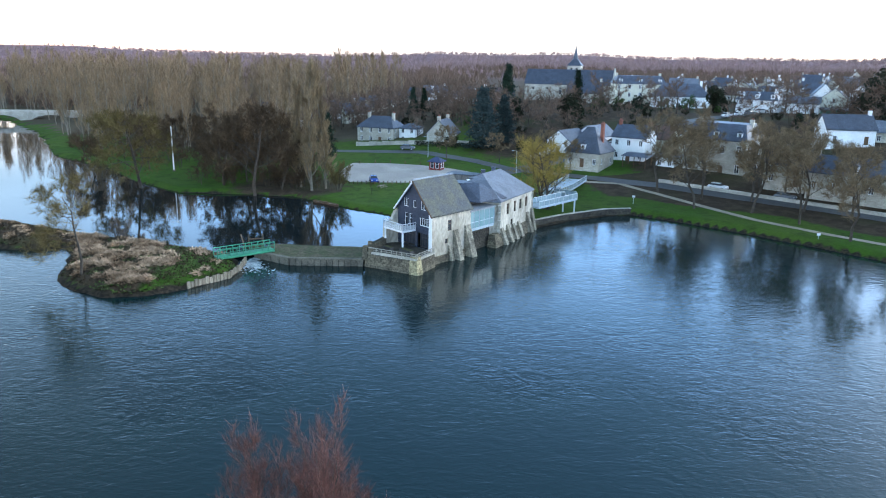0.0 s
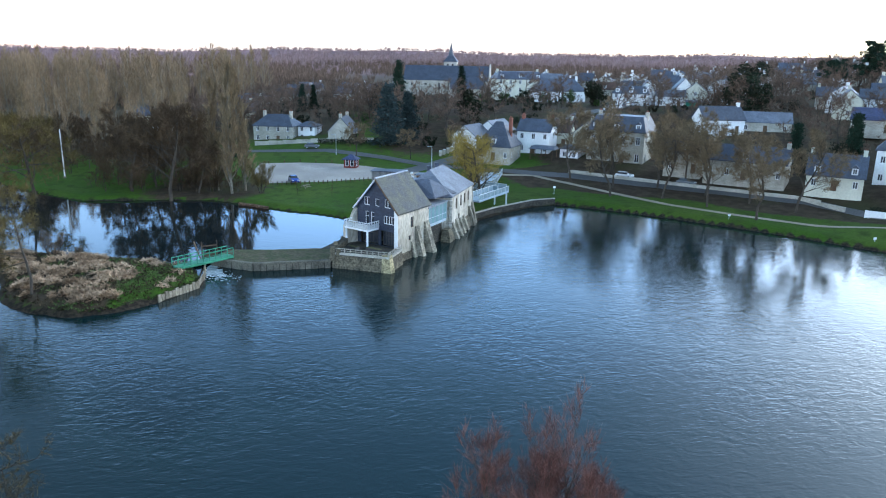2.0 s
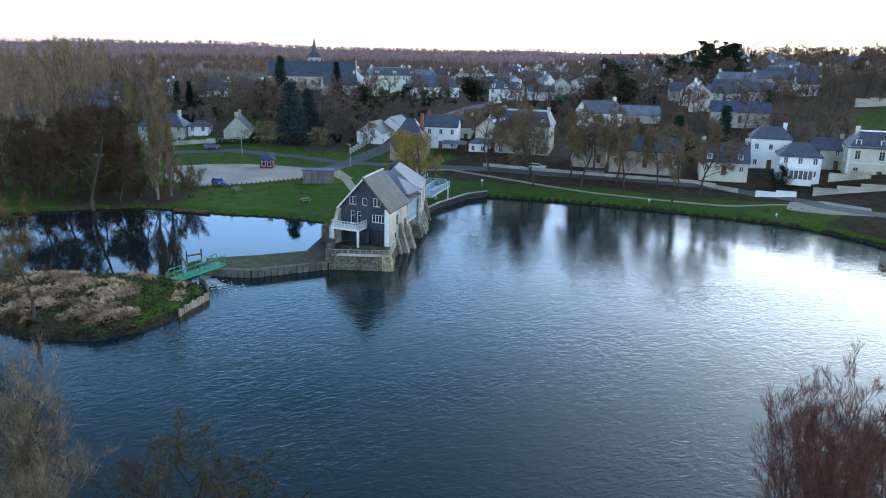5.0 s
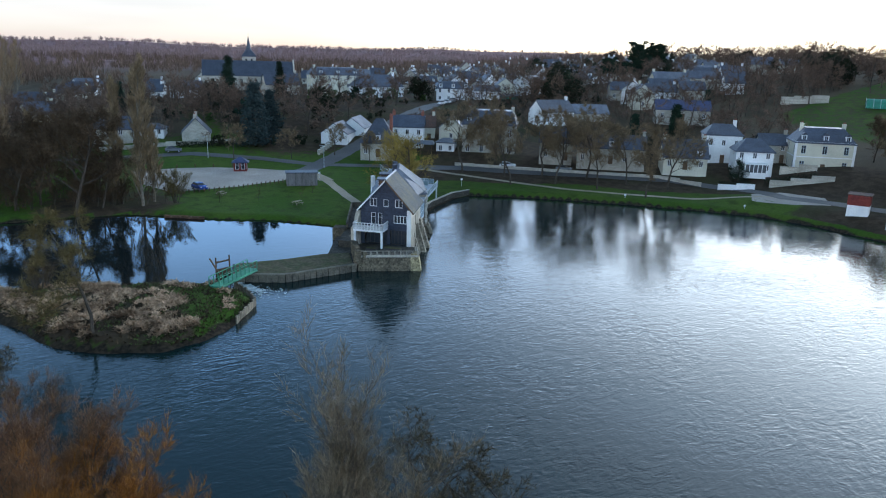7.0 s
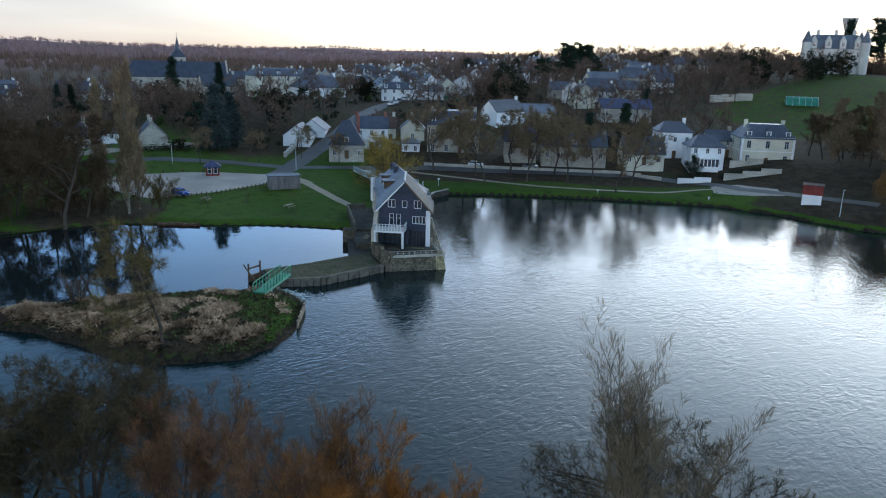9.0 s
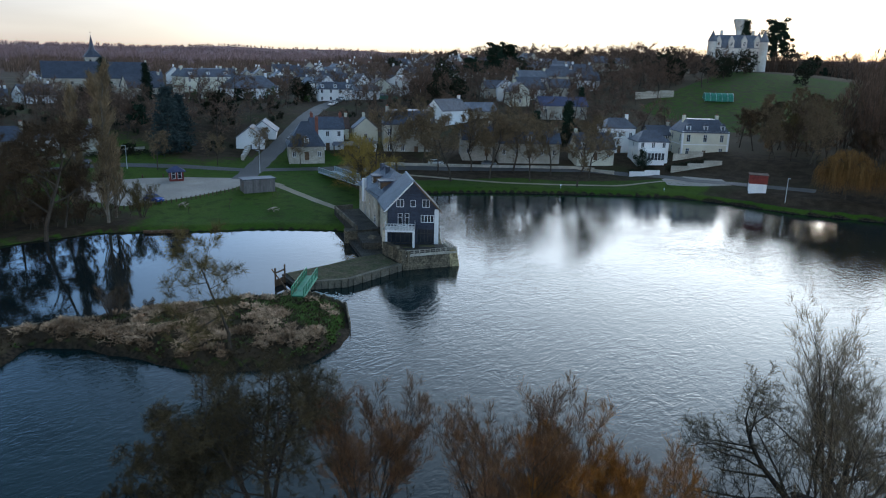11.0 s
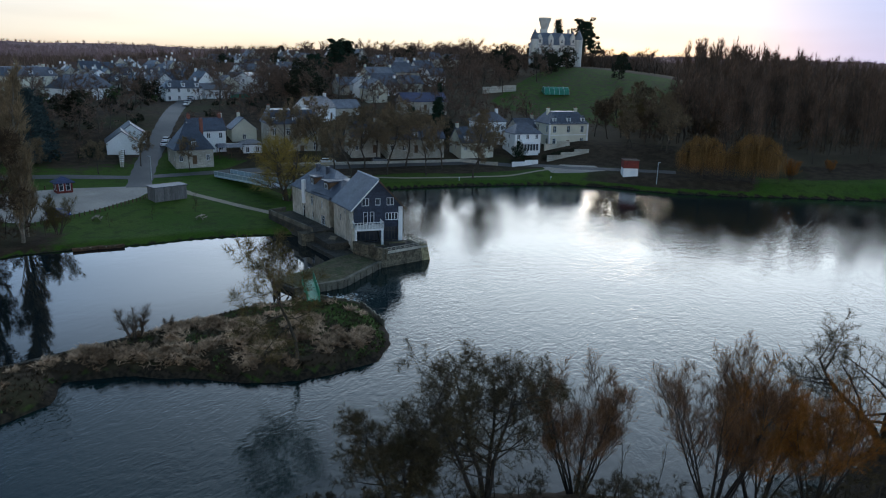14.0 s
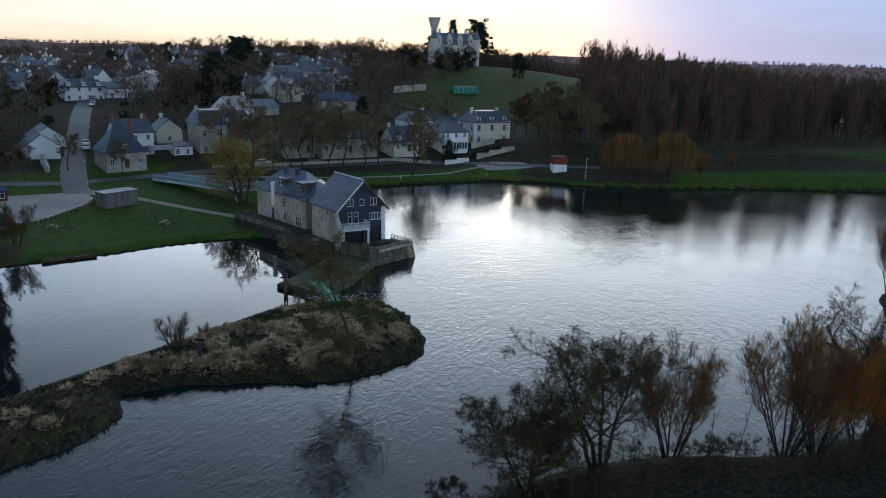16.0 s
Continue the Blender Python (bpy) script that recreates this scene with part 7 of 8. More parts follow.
BUSH_LOW = [evergreen_pair("laurel_far", 19, 4.5, 2.6, "leaf", n=9, per=42, leaf=0.4, low=0.2), evergreen_pair("bush_far", 20, 2.2, 1.6, n=7, per=36, leaf=0.3, low=0.3)]
EVG = [evergreen_pair("oak", 7, 12, 5.5, leaf=0.36, n=30), evergreen_pair("yew", 8, 9, 3.6, "needle"), evergreen_pair("laurel", 9, 4.5, 2.6, "leaf", n=16, per=90, low=0.2), evergreen_pair("hedge_bush", 10, 2.2, 1.6, "leaf_dark", n=10, per=70, low=0.3)]
for pair, x, y, s, lab in ((CON[0], 26, 262, 1.0, "dark pointed spruce in a town garden"), (CON[3], 13.5, 205, 1.0, "large blue-green cedar beside the street corner"), (CON[3], 20, 210, 0.8, "blue-green cedar beside the street corner"),
                           (CON[1], -8, 268, 0.65, "dark clipped conifer in a garden"), (CON[1], -4, 268, 0.6, "dark clipped conifer in a garden"), (CON[1], -30, 200, 0.8, "dark spruce at the wood's edge"),
                           (CON[1], 57, 292, 0.9, "dark spruce by the church"), (CON[2], 104, 150, 0.95, "narrow dark cypress in a garden"), (CON[2], 117, 146, 1.1, "narrow dark cypress in a garden"),
                           (CON[2], 119, 148, 0.95, "narrow dark cypress in a garden"), (CON[0], 150, 160, 0.62, "dark spruce on the slope"), (EVG[0], 129, 206, 1.3, "large dark evergreen oak"),
                           (CON[4], 203, 236, 0.95, "great cedar on the hill crest against the sky"), (CON[5], 228, 246, 1.0, "umbrella pine on the hill crest"), (CON[5], 190, 240, 0.8, "pine on the hill crest"),
                           (CON[4], 322, 172, 0.8, "cedar behind the chateau"), (CON[0], 338, 163, 1.6, "tall dark fir behind the chateau"), (CON[4], 341, 147.5, 1.4, "tall cedar beside the chateau"),
                           (EVG[0], 236, 163, 1.15, "broad dark evergreen oak on the slope"), (EVG[0], 228, 157, 0.8, "dark evergreen below the chateau"), (EVG[0], 255, 150, 0.9, "dark evergreen below the chateau"),
                           (EVG[0], 268, 140, 0.9, "dark evergreen below the chateau"), (EVG[0], 246, 142, 0.8, "dark evergreen below the chateau"), (EVG[0], 280, 150, 0.7, "dark evergreen below the chateau"),
                           (EVG[1], 99, 112.5, 0.62, "clipped dark yew in a front garden"), (EVG[0], 108, 140, 0.6, "evergreen tree behind the houses"), (EVG[0], 100, 141, 0.5, "evergreen tree behind the houses"),
                           (EVG[2], 68, 268, 0.95, "rounded green laurel below the villa"), (EVG[2], 84, 266, 1.0, "rounded green laurel below the villa"), (EVG[2], 60, 266, 1.1, "rounded green laurel below the villa"), (EVG[2], 92, 262, 1.2, "rounded green laurel below the villa")):
    plant(pair, "evergreen_tree", x, y, lab, scale=s)
for i in range(110):
    if i < 50:
        x, y = RW.uniform(185, 340), RW.uniform(110, 300)
        if (185 < x < 290 and 176 < y < 240) or (y < 140 and x < 250) or math.hypot(x - 296, y - 150) < 22:
            continue
    else:
        x, y = RW.uniform(10, 150), RW.uniform(205, 262)
        if abs(0.59 * (x - 33) - 0.81 * (y - 190)) < 7 or x > 100 and y < 215:
            continue
    pair = RW.choice(EVG_LOW + BUSH_LOW[:1] + P_FAR * 3) if i >= 50 else RW.choice(EVG_LOW + P_FAR * 2)
    plant(pair, "garden_tree", x, y, "tree among the gardens and slopes above the river", group="garden and hillside trees", scale=RW.uniform(0.5, 0.95))
# gardens and hillside thickets too many to count
def thicket(name, pairs, n, box, test, scale, material, label, seed):
    r, out = random.Random(seed), []
    for i in range(n):
        x, y = r.uniform(box[0], box[1]), r.uniform(box[2], box[3])
        if test(x, y):
            out.append((x, y, r.uniform(*scale)))
    stuff_of_trees(name, pairs, out, material, "bark", label, "thicket")


def on_street(x, y):
    return abs(0.59 * (x - 33) - 0.81 * (y - 190)) < 6.5


def town_gap(x, y):
    return all(math.hypot(x - a, y - b) > r + 2 and not (math.hypot(x - a + 6, y - b + 8) < r + 1) for a, b, r in HOUSES) and not on_street(x, y) and inland(x, y) > 38 and 0.35 * x + 0.94 * y > 196 and not (40 < x < 75 and 166 < y < 192)


def hill_gap(x, y):
    return all(math.hypot(x - a, y - b) > r + 2 for a, b, r in HOUSES) and not (140 < x < 290 and 78 < y < 152) and not (252 < x < 325 and 118 < y < 186) and inland(x, y) > 42 and y > 74 + (x - 130) * 0.14


thicket("garden_shrubs", BUSH_LOW, 260, (-20, 200, 190, 330), town_gap, (0.4, 0.8), "leaf_dark", "dark evergreen shrubs in town gardens", 31)
thicket("garden_thicket", P_LOW, 340, (-15, 220, 185, 330), town_gap, (0.26, 0.5), "twig_town", "bare garden trees among the houses", 32)
thicket("roadside_thicket", P_FAR, 150, (-48, 24, 232, 330), lambda x, y: all(math.hypot(x - a, y - b) > r + 2 and math.hypot(x - a - 2, y - b + 9) > r for a, b, r in HOUSES), (0.4, 0.85), "twig_town", "bare trees between the road and the wood", 39)
thicket("slope_shrubs", P_LOW, 260, (118, 262, 138, 222), lambda x, y: all(math.hypot(x - a, y - b) > r + 1.5 and math.hypot(x - a + 5, y - b + 6) > r for a, b, r in HOUSES) and not (146 < x < 290 and 78 < y < 150), (0.22, 0.45), "twig_town", "bare garden trees and scrub on the slope", 40)
thicket("hillside_thicket", P_LOW, 760, (120, 400, 80, 330), hill_gap, (0.5, 1.0), "twig_town", "bare trees on the hillside", 33)
thicket("hillside_evergreens", EVG_LOW, 62, (150, 400, 100, 330), lambda x, y: hill_gap(x, y) and not (x < 230 and 150 < y < 225), (0.5, 1.0), "leaf_dark", "dark evergreens on the hillside", 34)
# leafless woods on the plain and the ridge, out to the horizon
def far_canopy(name, count, near, far, size, seed, material, label):
    """Crowns of upright twigs, thousands of them, denser than anyone could count."""
    g = np.random.default_rng(seed)
    a = g.uniform(-0.75, 2.25, count * 2)
    d = near * (far / near) ** g.random(count * 2)
    x, y = d * np.sin(a) - 20, d * np.cos(a)
    keep = ~((x > -30) & (x < 330) & (y > 150) & (y < 470)) & ~((x > 120) & (x < 330) & (y > 60) & (y < 160)) & (inside_distance(NORTH_BANK, x, y) > 20)
    field = wobble(x, y, 55, 3.0) + 0.5 * wobble(x, y, 21, 1.0)
    keep &= (field > -0.35) | (d > 1500)
    x, y, d = x[keep][:count], y[keep][:count], d[keep][:count]
    n, k = len(x), 26
    z = land(x, y)[0]
    h = size * g.uniform(0.7, 1.15, n) * (1 + 0.35 * (d > 1200))
    ang, tilt, rad = g.uniform(0, 2 * np.pi, (n, k)), g.uniform(0.05, 0.55, (n, k)), g.uniform(0, 0.28, (n, k))
    bx, by = x[:, None] + np.cos(ang) * rad * h[:, None], y[:, None] + np.sin(ang) * rad * h[:, None]
    bz = z[:, None] + h[:, None] * g.uniform(0.0, 0.45, (n, k))
    length = h[:, None] * g.uniform(0.4, 0.6, (n, k))
    tx, ty, tz = bx + np.cos(ang) * tilt * length, by + np.sin(ang) * tilt * length, bz + length
    turn = g.uniform(0, 2 * np.pi, (n, k))
    w = h[:, None] * 0.024
    sx, sy = np.cos(turn) * w, np.sin(turn) * w
    v = np.stack([np.stack([bx - sx, by - sy, bz], -1), np.stack([bx + sx, by + sy, bz], -1), np.stack([tx, ty, tz], -1)], 2).reshape(-1, 3)
    me = bpy.data.meshes.new(name)
    me.vertices.add(len(v))
    me.vertices.foreach_set("co", v.ravel())
    me.loops.add(len(v))
    me.loops.foreach_set("vertex_index", np.arange(len(v), dtype=np.int32))
    me.polygons.add(len(v) // 3)
    me.polygons.foreach_set("loop_start", np.arange(0, len(v), 3))
    me.update(calc_edges=True)
    me.materials.append(M[material])
    tagged(new(name, me), label, "wood", kind="stuff")


far_canopy("plain_woods", 9000, 380, 1500, 10, 41, "twig_town", "leafless woods and hedgerows on the plain beyond the town")
# ridge crowns take the twig colour with haze painted in
far_canopy("ridge_woods", 14000, 1300, 4300, 13, 42, "twig_hazed", "far leafless forest along the horizon ridge")
thicket("bank_brush", P_LOW, 900, (-72, -32, 34, 80), lambda x, y: 0.3 < near_bank(x, y) < 6, (0.06, 0.16), "twig_near", "dark leafless brush along the near bank", 38)
def hedge(pts, h, w, label):
    """A clipped hedge: a leafy bank of many small faces along a line."""
    r = random.Random(label)
    v, f = [], []
    for p, q in zip(pts, pts[1:]):
        p, q = Vector(p), Vector(q)
        d = (q - p).normalized()
        n = Vector((-d.y, d.x))
        for i in range(int((q - p).length * 70)):
            c = p.lerp(q, r.random()) + n * r.uniform(-w, w) * 0.5
            a = Vector((r.gauss(0, 1), r.gauss(0, 1), r.gauss(0, 1))).normalized() * 0.2
            b = a.orthogonal().normalized() * 0.14
            o = Vector((c.x, c.y, height(c.x, c.y) + h * r.random() ** 0.6))
            k = len(v)
            v += [tuple(o - a), tuple(o + b), tuple(o + a), tuple(o - b)]
            f.append((k, k + 1, k + 2, k + 3))
    tagged(new("hedge", leafy_mesh(v, f, M["leaf_dark"])), label, "hedge")


hedge([(-6, 212.5), (4, 208.5), (14, 204)], 1.5, 1.3, "dark clipped hedge along the cottage fronts")
hedge([(93, 113.5), (98, 108.5)], 1.3, 1.2, "dark garden hedge behind a white wall")
hedge([(99.5, 106), (107, 98)], 1.5, 1.4, "dark garden hedge below the white villas")
thicket("undergrowth", P_LOW, 420, (-150, -30, 174, 240), lambda x, y: inland(x, y) > 8 and y > 178 + max(0, -80 - x) * 0.6 + 4 * math.sin(x * 0.3), (0.18, 0.4), "twig", "tangled bare undergrowth at the wood's edge", 35)
thicket("pond_thicket", P_FAR, 170, (-58, -20, 157, 180), lambda x, y: inland(x, y) > 5 and x + 0.4 * y < 40 + 2 * math.sin(y), (0.16, 0.4), "twig", "low tangled thicket under the poplars by the pond", 37)
thicket("wood_edge", P_LOW, 300, (100, 330, -60, 82), lambda x, y: inland(x, y) > 24 and x > 120 + max(0, 40 - y) * 0.6, (0.2, 0.5), "twig", "bare undergrowth along the riverside wood", 36)


def tufts():
    """Heaps of dry reeds, dead rushes and green tussocks on the islet and its dam."""
    for name, m, n, per, reach, hgt, lab in (("dry_reeds", "grass_dry", 300, 28, 1.0, 0.62, "heaps of flattened straw-coloured reeds on the islet"),
                                             ("dead_rushes", "grass_brown", 3600, 1, 0.2, 0.5, "dark dead rushes between the reed heaps on the islet"),
                                             ("green_tussocks", "grass_green", 1900, 1, 0.2, 0.3, "green tussocks on the islet")):
        r = random.Random(name)
        v, f = [], []
        k = 0
        while k < n:
            x, y = r.uniform(-100, -29), r.uniform(86, 142)
            dd = sampled(Survey.isle, x, y)
            w = 0.5 + 0.5 * math.sin(x * 0.7 + math.sin(y * 0.8)) * math.sin(y * 0.55 + 1)
            east = x > -40 + 4 * math.sin(y)
            if dd < 0.5 or (name == "dry_reeds" and (dd < 1.3 or w < 0.47 or (x < -58 and r.random() < 0.8) or (east and r.random() < 0.85))) or (name == "green_tussocks" and not (east or w < 0.16)):
                continue
            k += 1
            size = r.uniform(0.5, 1.2)
            for t in range(per):
                q, b = math.sqrt(r.random()) * reach * size, r.uniform(0, 6.28)
                tx, ty = x + q * math.cos(b), y + q * math.sin(b)
                z = height(tx, ty) + (0.45 * size * (1 - (q / (reach * size)) ** 2) if per > 1 else 0)
                for j in range(4 if per > 1 else 5):
                    a = r.uniform(0, 6.28)
                    d = Vector((math.cos(a), math.sin(a), r.uniform(-0.15, 0.9) if per > 1 else r.uniform(0.3, 1.3))).normalized() * hgt * r.uniform(0.5, 1.2)
                    side = Vector((-math.sin(a), math.cos(a), 0)) * 0.09
                    o = Vector((tx + r.uniform(-0.15, 0.15), ty + r.uniform(-0.15, 0.15), z - 0.05))
                    p = len(v)
                    v += [tuple(o - side), tuple(o + side), tuple(o + d)]
                    f.append((p, p + 1, p + 2))
        me = leafy_mesh(v, f, M[m])
        tagged(new(name, me), lab, "grass" if m == "grass_green" else "reeds", kind="stuff")


tufts()


# ---- revetments and small things ----
def revetment():
    root = thing("islet_revetment", Matrix(), "upright timber piles holding the islet's downstream edge", "revetment")
    pts = [Vector(p) for p in ((-28.5, 102.6), (-28.3, 98.0), (-28.7, 94.4), (-33.0, 89.2))]
    for p, q in zip(pts, pts[1:]):
        d = (q - p).normalized()
        n = Vector((-d.y, d.x))
        k = max(1, round((q - p).length / 0.55))
        for i in range(k):
            a, b = p.lerp(q, (i + 0.08) / k), p.lerp(q, (i + 0.92) / k)
            t = 0.95 + 0.12 * math.sin(i * 2.3)
            part("plank", Shape().prism([tuple(x) for x in (a, b, b - n * 0.16, a - n * 0.16)][::-1], -1.0, t), M["pile_wood"], root)
        part("waling", Shape().bar((*(p - n * 0.1), 0.75), (*(q - n * 0.1), 0.75), 0.09), M["wood_brown"], root)


M["pile_wood"] = mat("weathered_piles", (0.30, 0.255, 0.19), (0.20, 0.165, 0.12), 0.7, 5, 0.9, 0.5, stretch=(3, 3, 0.4), vary=0.25)
revetment()
DAM = [(-30.6, 103.3), (-35.4, 107.1), (-47, 111.7), (-56, 115.6), (-64, 119.1), (-79, 126.8), (-150, 163.2)]
dam = thing("dam_wall", Matrix(), "low dark masonry dam wall along the mill pond", "wall", kind="structure")
for p, q in zip(DAM, DAM[1:]):
    p, q = Vector(p), Vector(q)
    d = (q - p).normalized()
    n = Vector((-d.y, d.x)) * 0.5
    part("wall_run", Shape().prism([tuple(x) for x in (p, q, q + n, p + n)], -1.0, 0.62), M["dark_stone"], dam)


def car(x, y, turn, paint, label, z=None):
    """A hatchback: lower body, glasshouse, four wheels with rims, lamps."""
    root = thing("car", pose(x, y, height(x, y) + 0.09 if z is None else z, 0, 0, turn), label, "car", "parked cars")
    b = Shape()
    prof = [(-2.05, 0.35), (-2.1, 0.75), (-1.9, 0.95), (-1.0, 1.02), (1.75, 1.05), (2.0, 0.9), (2.05, 0.4)]
    n = len(prof)
    for sy in (-0.86, 0.86):
        b.v += [(px, sy, pz) for px, pz in prof]
    b.f += [tuple(range(n))[::-1], tuple(range(n, 2 * n))] + [(i, (i + 1) % n, n + (i + 1) % n, n + i) for i in range(n)]
    part("body", b, M[paint], root)
    g = Shape()
    g.prism([(-1.0, -0.8), (1.7, -0.8), (1.7, 0.8), (-1.0, 0.8)], 1.02, 1.42, [(-0.35, -0.66), (1.35, -0.66), (1.35, 0.66), (-0.35, 0.66)])
    part("glasshouse", g, M["glass"], root)
    part("roof", Shape().prism([(-0.4, -0.68), (1.4, -0.68), (1.4, 0.68), (-0.4, 0.68)], 1.42, 1.48), M[paint], root)
    for wx in (-1.3, 1.3):
        for wy in (-0.86, 0.86):
            w = part("wheel", Shape().bar((wx, wy - 0.1, 0.32), (wx, wy + 0.1, 0.32), 0.32, 12), M["rubber"], root)
            part("rim", Shape().bar((wx, wy - 0.11, 0.32), (wx, wy + 0.11, 0.32), 0.19, 8), M["steel"], w)
    for sy in (-0.6, 0.6):
        part("headlight", Shape().box(-2.12, sy - 0.18, 0.68, -2.02, sy + 0.18, 0.82), M["paint"], root)
        part("tail_light", Shape().box(1.98, sy - 0.15, 0.7, 2.07, sy + 0.15, 0.9), M["red_paint"], root)
    return root


car(-14.4, 164.6, 100, "blue_paint", "small dark blue car parked on pale gravel")
for x, y, p in ((46.5, 196.6, "white_car"), (49.5, 198.8, "white_car"), (93, 230.0, "white_car"), (98, 233.6, "white_car"), (103.5, 237.6, "grey_car"), (109, 241.6, "white_car")):
    car(x, y, 216, p, ("white" if p == "white_car" else "grey") + " car parked along the climbing street")
car(62.5, 155.5, 135, "white_car", "white car parked behind the park trees")
car(72.5, 145, 130, "grey_car", "grey car parked behind the park trees")
car(-8, 208, 170, "grey_car", "grey car on the road by the cottages")


def kiosk():
    root = thing("kiosk", pose(0.3, 180.6, height(0.3, 180.6), 0, 0, -25), "red boarded kiosk with a blue roof beside the car park", "kiosk")
    c = [(-1.5, -1.3), (1.5, -1.3), (1.5, 1.3), (-1.5, 1.3)]
    for k in range(4):
        length = math.dist(c[k], c[(k + 1) % 4])
        s = Shape()
        wall_face(s, c[k], c[(k + 1) % 4], -0.3, 2.5, [(u - 0.45, u + 0.45, 0.5, 2.1) for u in (length * 0.28, length * 0.72)], 0.1)
        for u in (length * 0.28, length * 0.72):
            window_at(root, face_pose(c[k], c[(k + 1) % 4], u, 0.5, 0.08), 0.9, 1.6, 1)
        part("wall", s, M["red_paint"], root)
    part("roof", roof_shape(3.0, 2.6, 2.5, 0.8, 0.45, 1.2), M["blue_roof"], root)


def shed():
    root = thing("shed", pose(6.2, 158.6, height(6.2, 158.6), 0, 0, -22), "grey weathered board shed with a flat felt roof on the lawn", "shed")
    w, d, h = 6.6, 3.4, 2.7
    part("core", Shape().box(-w / 2, -d / 2, -0.3, w / 2, d / 2, h), M["wood_grey"], root)
    k = 26
    for i in range(k):
        x = -w / 2 + w * (i + 0.08) / k
        part("board", Shape().box(x, -d / 2 - 0.04, 0, x + w / k * 0.84, -d / 2, h - 0.05), M["wood_grey"], root)
    for i in range(13):
        y = -d / 2 + d * (i + 0.08) / 13
        part("board", Shape().box(w / 2, y, 0, w / 2 + 0.04, y + d / 13 * 0.84, h - 0.05), M["wood_grey"], root)
    part("roof", Shape().box(-w / 2 - 0.25, -d / 2 - 0.25, h, w / 2 + 0.25, d / 2 + 0.25, h + 0.16), M["slate"], root)


def hut():
    root = thing("river_hut", pose(89.0, 79.2, 2.7, 0, 0, -70), "white river hut with a red boarded upper half", "hut")
    s = Shape()
    c = [(-1.9, -1.7), (1.9, -1.7), (1.9, 1.7), (-1.9, 1.7)]
    part("wall", Shape().prism(c, -1.2, 1.8), M["white"], root)
    part("upper_wall", Shape().prism([(x * 1.04, y * 1.04) for x, y in c], 1.8, 3.8), M["red_paint"], root, "dark red boards")
    part("roof", Shape().prism([(x * 1.12, y * 1.12) for x, y in c], 3.8, 3.95), M["tile"], root)
    ob = part("door", Shape().box(-0.5, -0.03, 0, 0.5, 0.03, 2.0), M["paint"], root)
    ob.matrix_basis = pose(0.6, -1.73, 0)


def tunnel():
    root = thing("polytunnel", pose(202, 128.6, height(202, 128.6) - 0.2, 0, 0, -61), "green sheeted garden tunnel on the meadow", "polytunnel")
    s = Shape()
    n, L, r = 12, 10.5, 3.1
    for x in (-L / 2, L / 2):
        s.v += [(x, -math.cos(math.pi * i / n) * r, math.sin(math.pi * i / n) * r * 1.0 - 0.2) for i in range(n + 1)]
    s.f += [(i, i + 1, n + 2 + i, n + 1 + i) for i in range(n)]
    s.f += [tuple(range(n + 1))[::-1], tuple(range(n + 1, 2 * n + 2))]
    part("sheet", s, M["green_sheet"], root)
    for k in range(6):
        x = -L / 2 + L * k / 5
        h = Shape()
        for i in range(n):
            a, b = math.pi * i / n, math.pi * (i + 1) / n
            h.bar((x, -math.cos(a) * (r + 0.03), math.sin(a) * (r + 0.03) - 0.2), (x, -math.cos(b) * (r + 0.03), math.sin(b) * (r + 0.03) - 0.2), 0.05, 4)
        part("hoop", h, M["steel"], root)


def bench(x, y, turn):
    root = thing("picnic_bench", pose(x, y, height(x, y), 0, 0, turn), "pale wooden picnic bench on the lawn", "bench", "benches")
    part("tabletop", Shape().box(-0.95, -0.38, 0.7, 0.95, 0.38, 0.76), M["pile_wood"], root)
    for s in (-1, 1):
        part("seat", Shape().box(-0.95, s * 0.72 - 0.14, 0.42, 0.95, s * 0.72 + 0.14, 0.47), M["pile_wood"], root)
        part("leg", Shape().bar((s * 0.7, -0.7, 0), (s * 0.7, -0.2, 0.7), 0.05), M["pile_wood"], root)
        part("leg", Shape().bar((s * 0.7, 0.7, 0), (s * 0.7, 0.2, 0.7), 0.05), M["pile_wood"], root)


def lamp_post(x, y, h, label):
    root = thing("street_lamp", pose(x, y, height(x, y)), label, "street lamp", "street lamps")
    part("pole", Shape().bar((0, 0, -0.2), (0, 0, h), 0.09, 8, 0.05), M["steel"], root)
    part("arm", Shape().bar((0, 0, h), (-0.9, -0.4, h + 0.15), 0.04, 6), M["steel"], root)
    part("lantern", Shape().box(-1.3, -0.65, h + 0.08, -0.8, -0.3, h + 0.2), M["zinc"], root)


kiosk()
shed()
hut()
tunnel()
bench(-1.5, 143.5, 15)
bench(-12, 158, 40)
lamp_post(84.0, 71.5, 5.5, "grey street lamp beside the river hut")
lamp_post(20, 176, 5.5, "grey street lamp at the road junction")
lamp_post(-2, 198, 5.5, "grey street lamp by the cottages")
mast = thing("flagpole", pose(-66, 180.5, height(-66, 180.5)), "tall white pole standing on the pond lawn", "pole")
part("pole", Shape().bar((0, 0, -0.2), (0, 0, 11.2), 0.17, 8, 0.10), M["paint"], mast)
part("foot", Shape().bar((0, 0, -0.2), (0, 0, 0.4), 0.4, 8, 0.3), M["concrete"], mast)

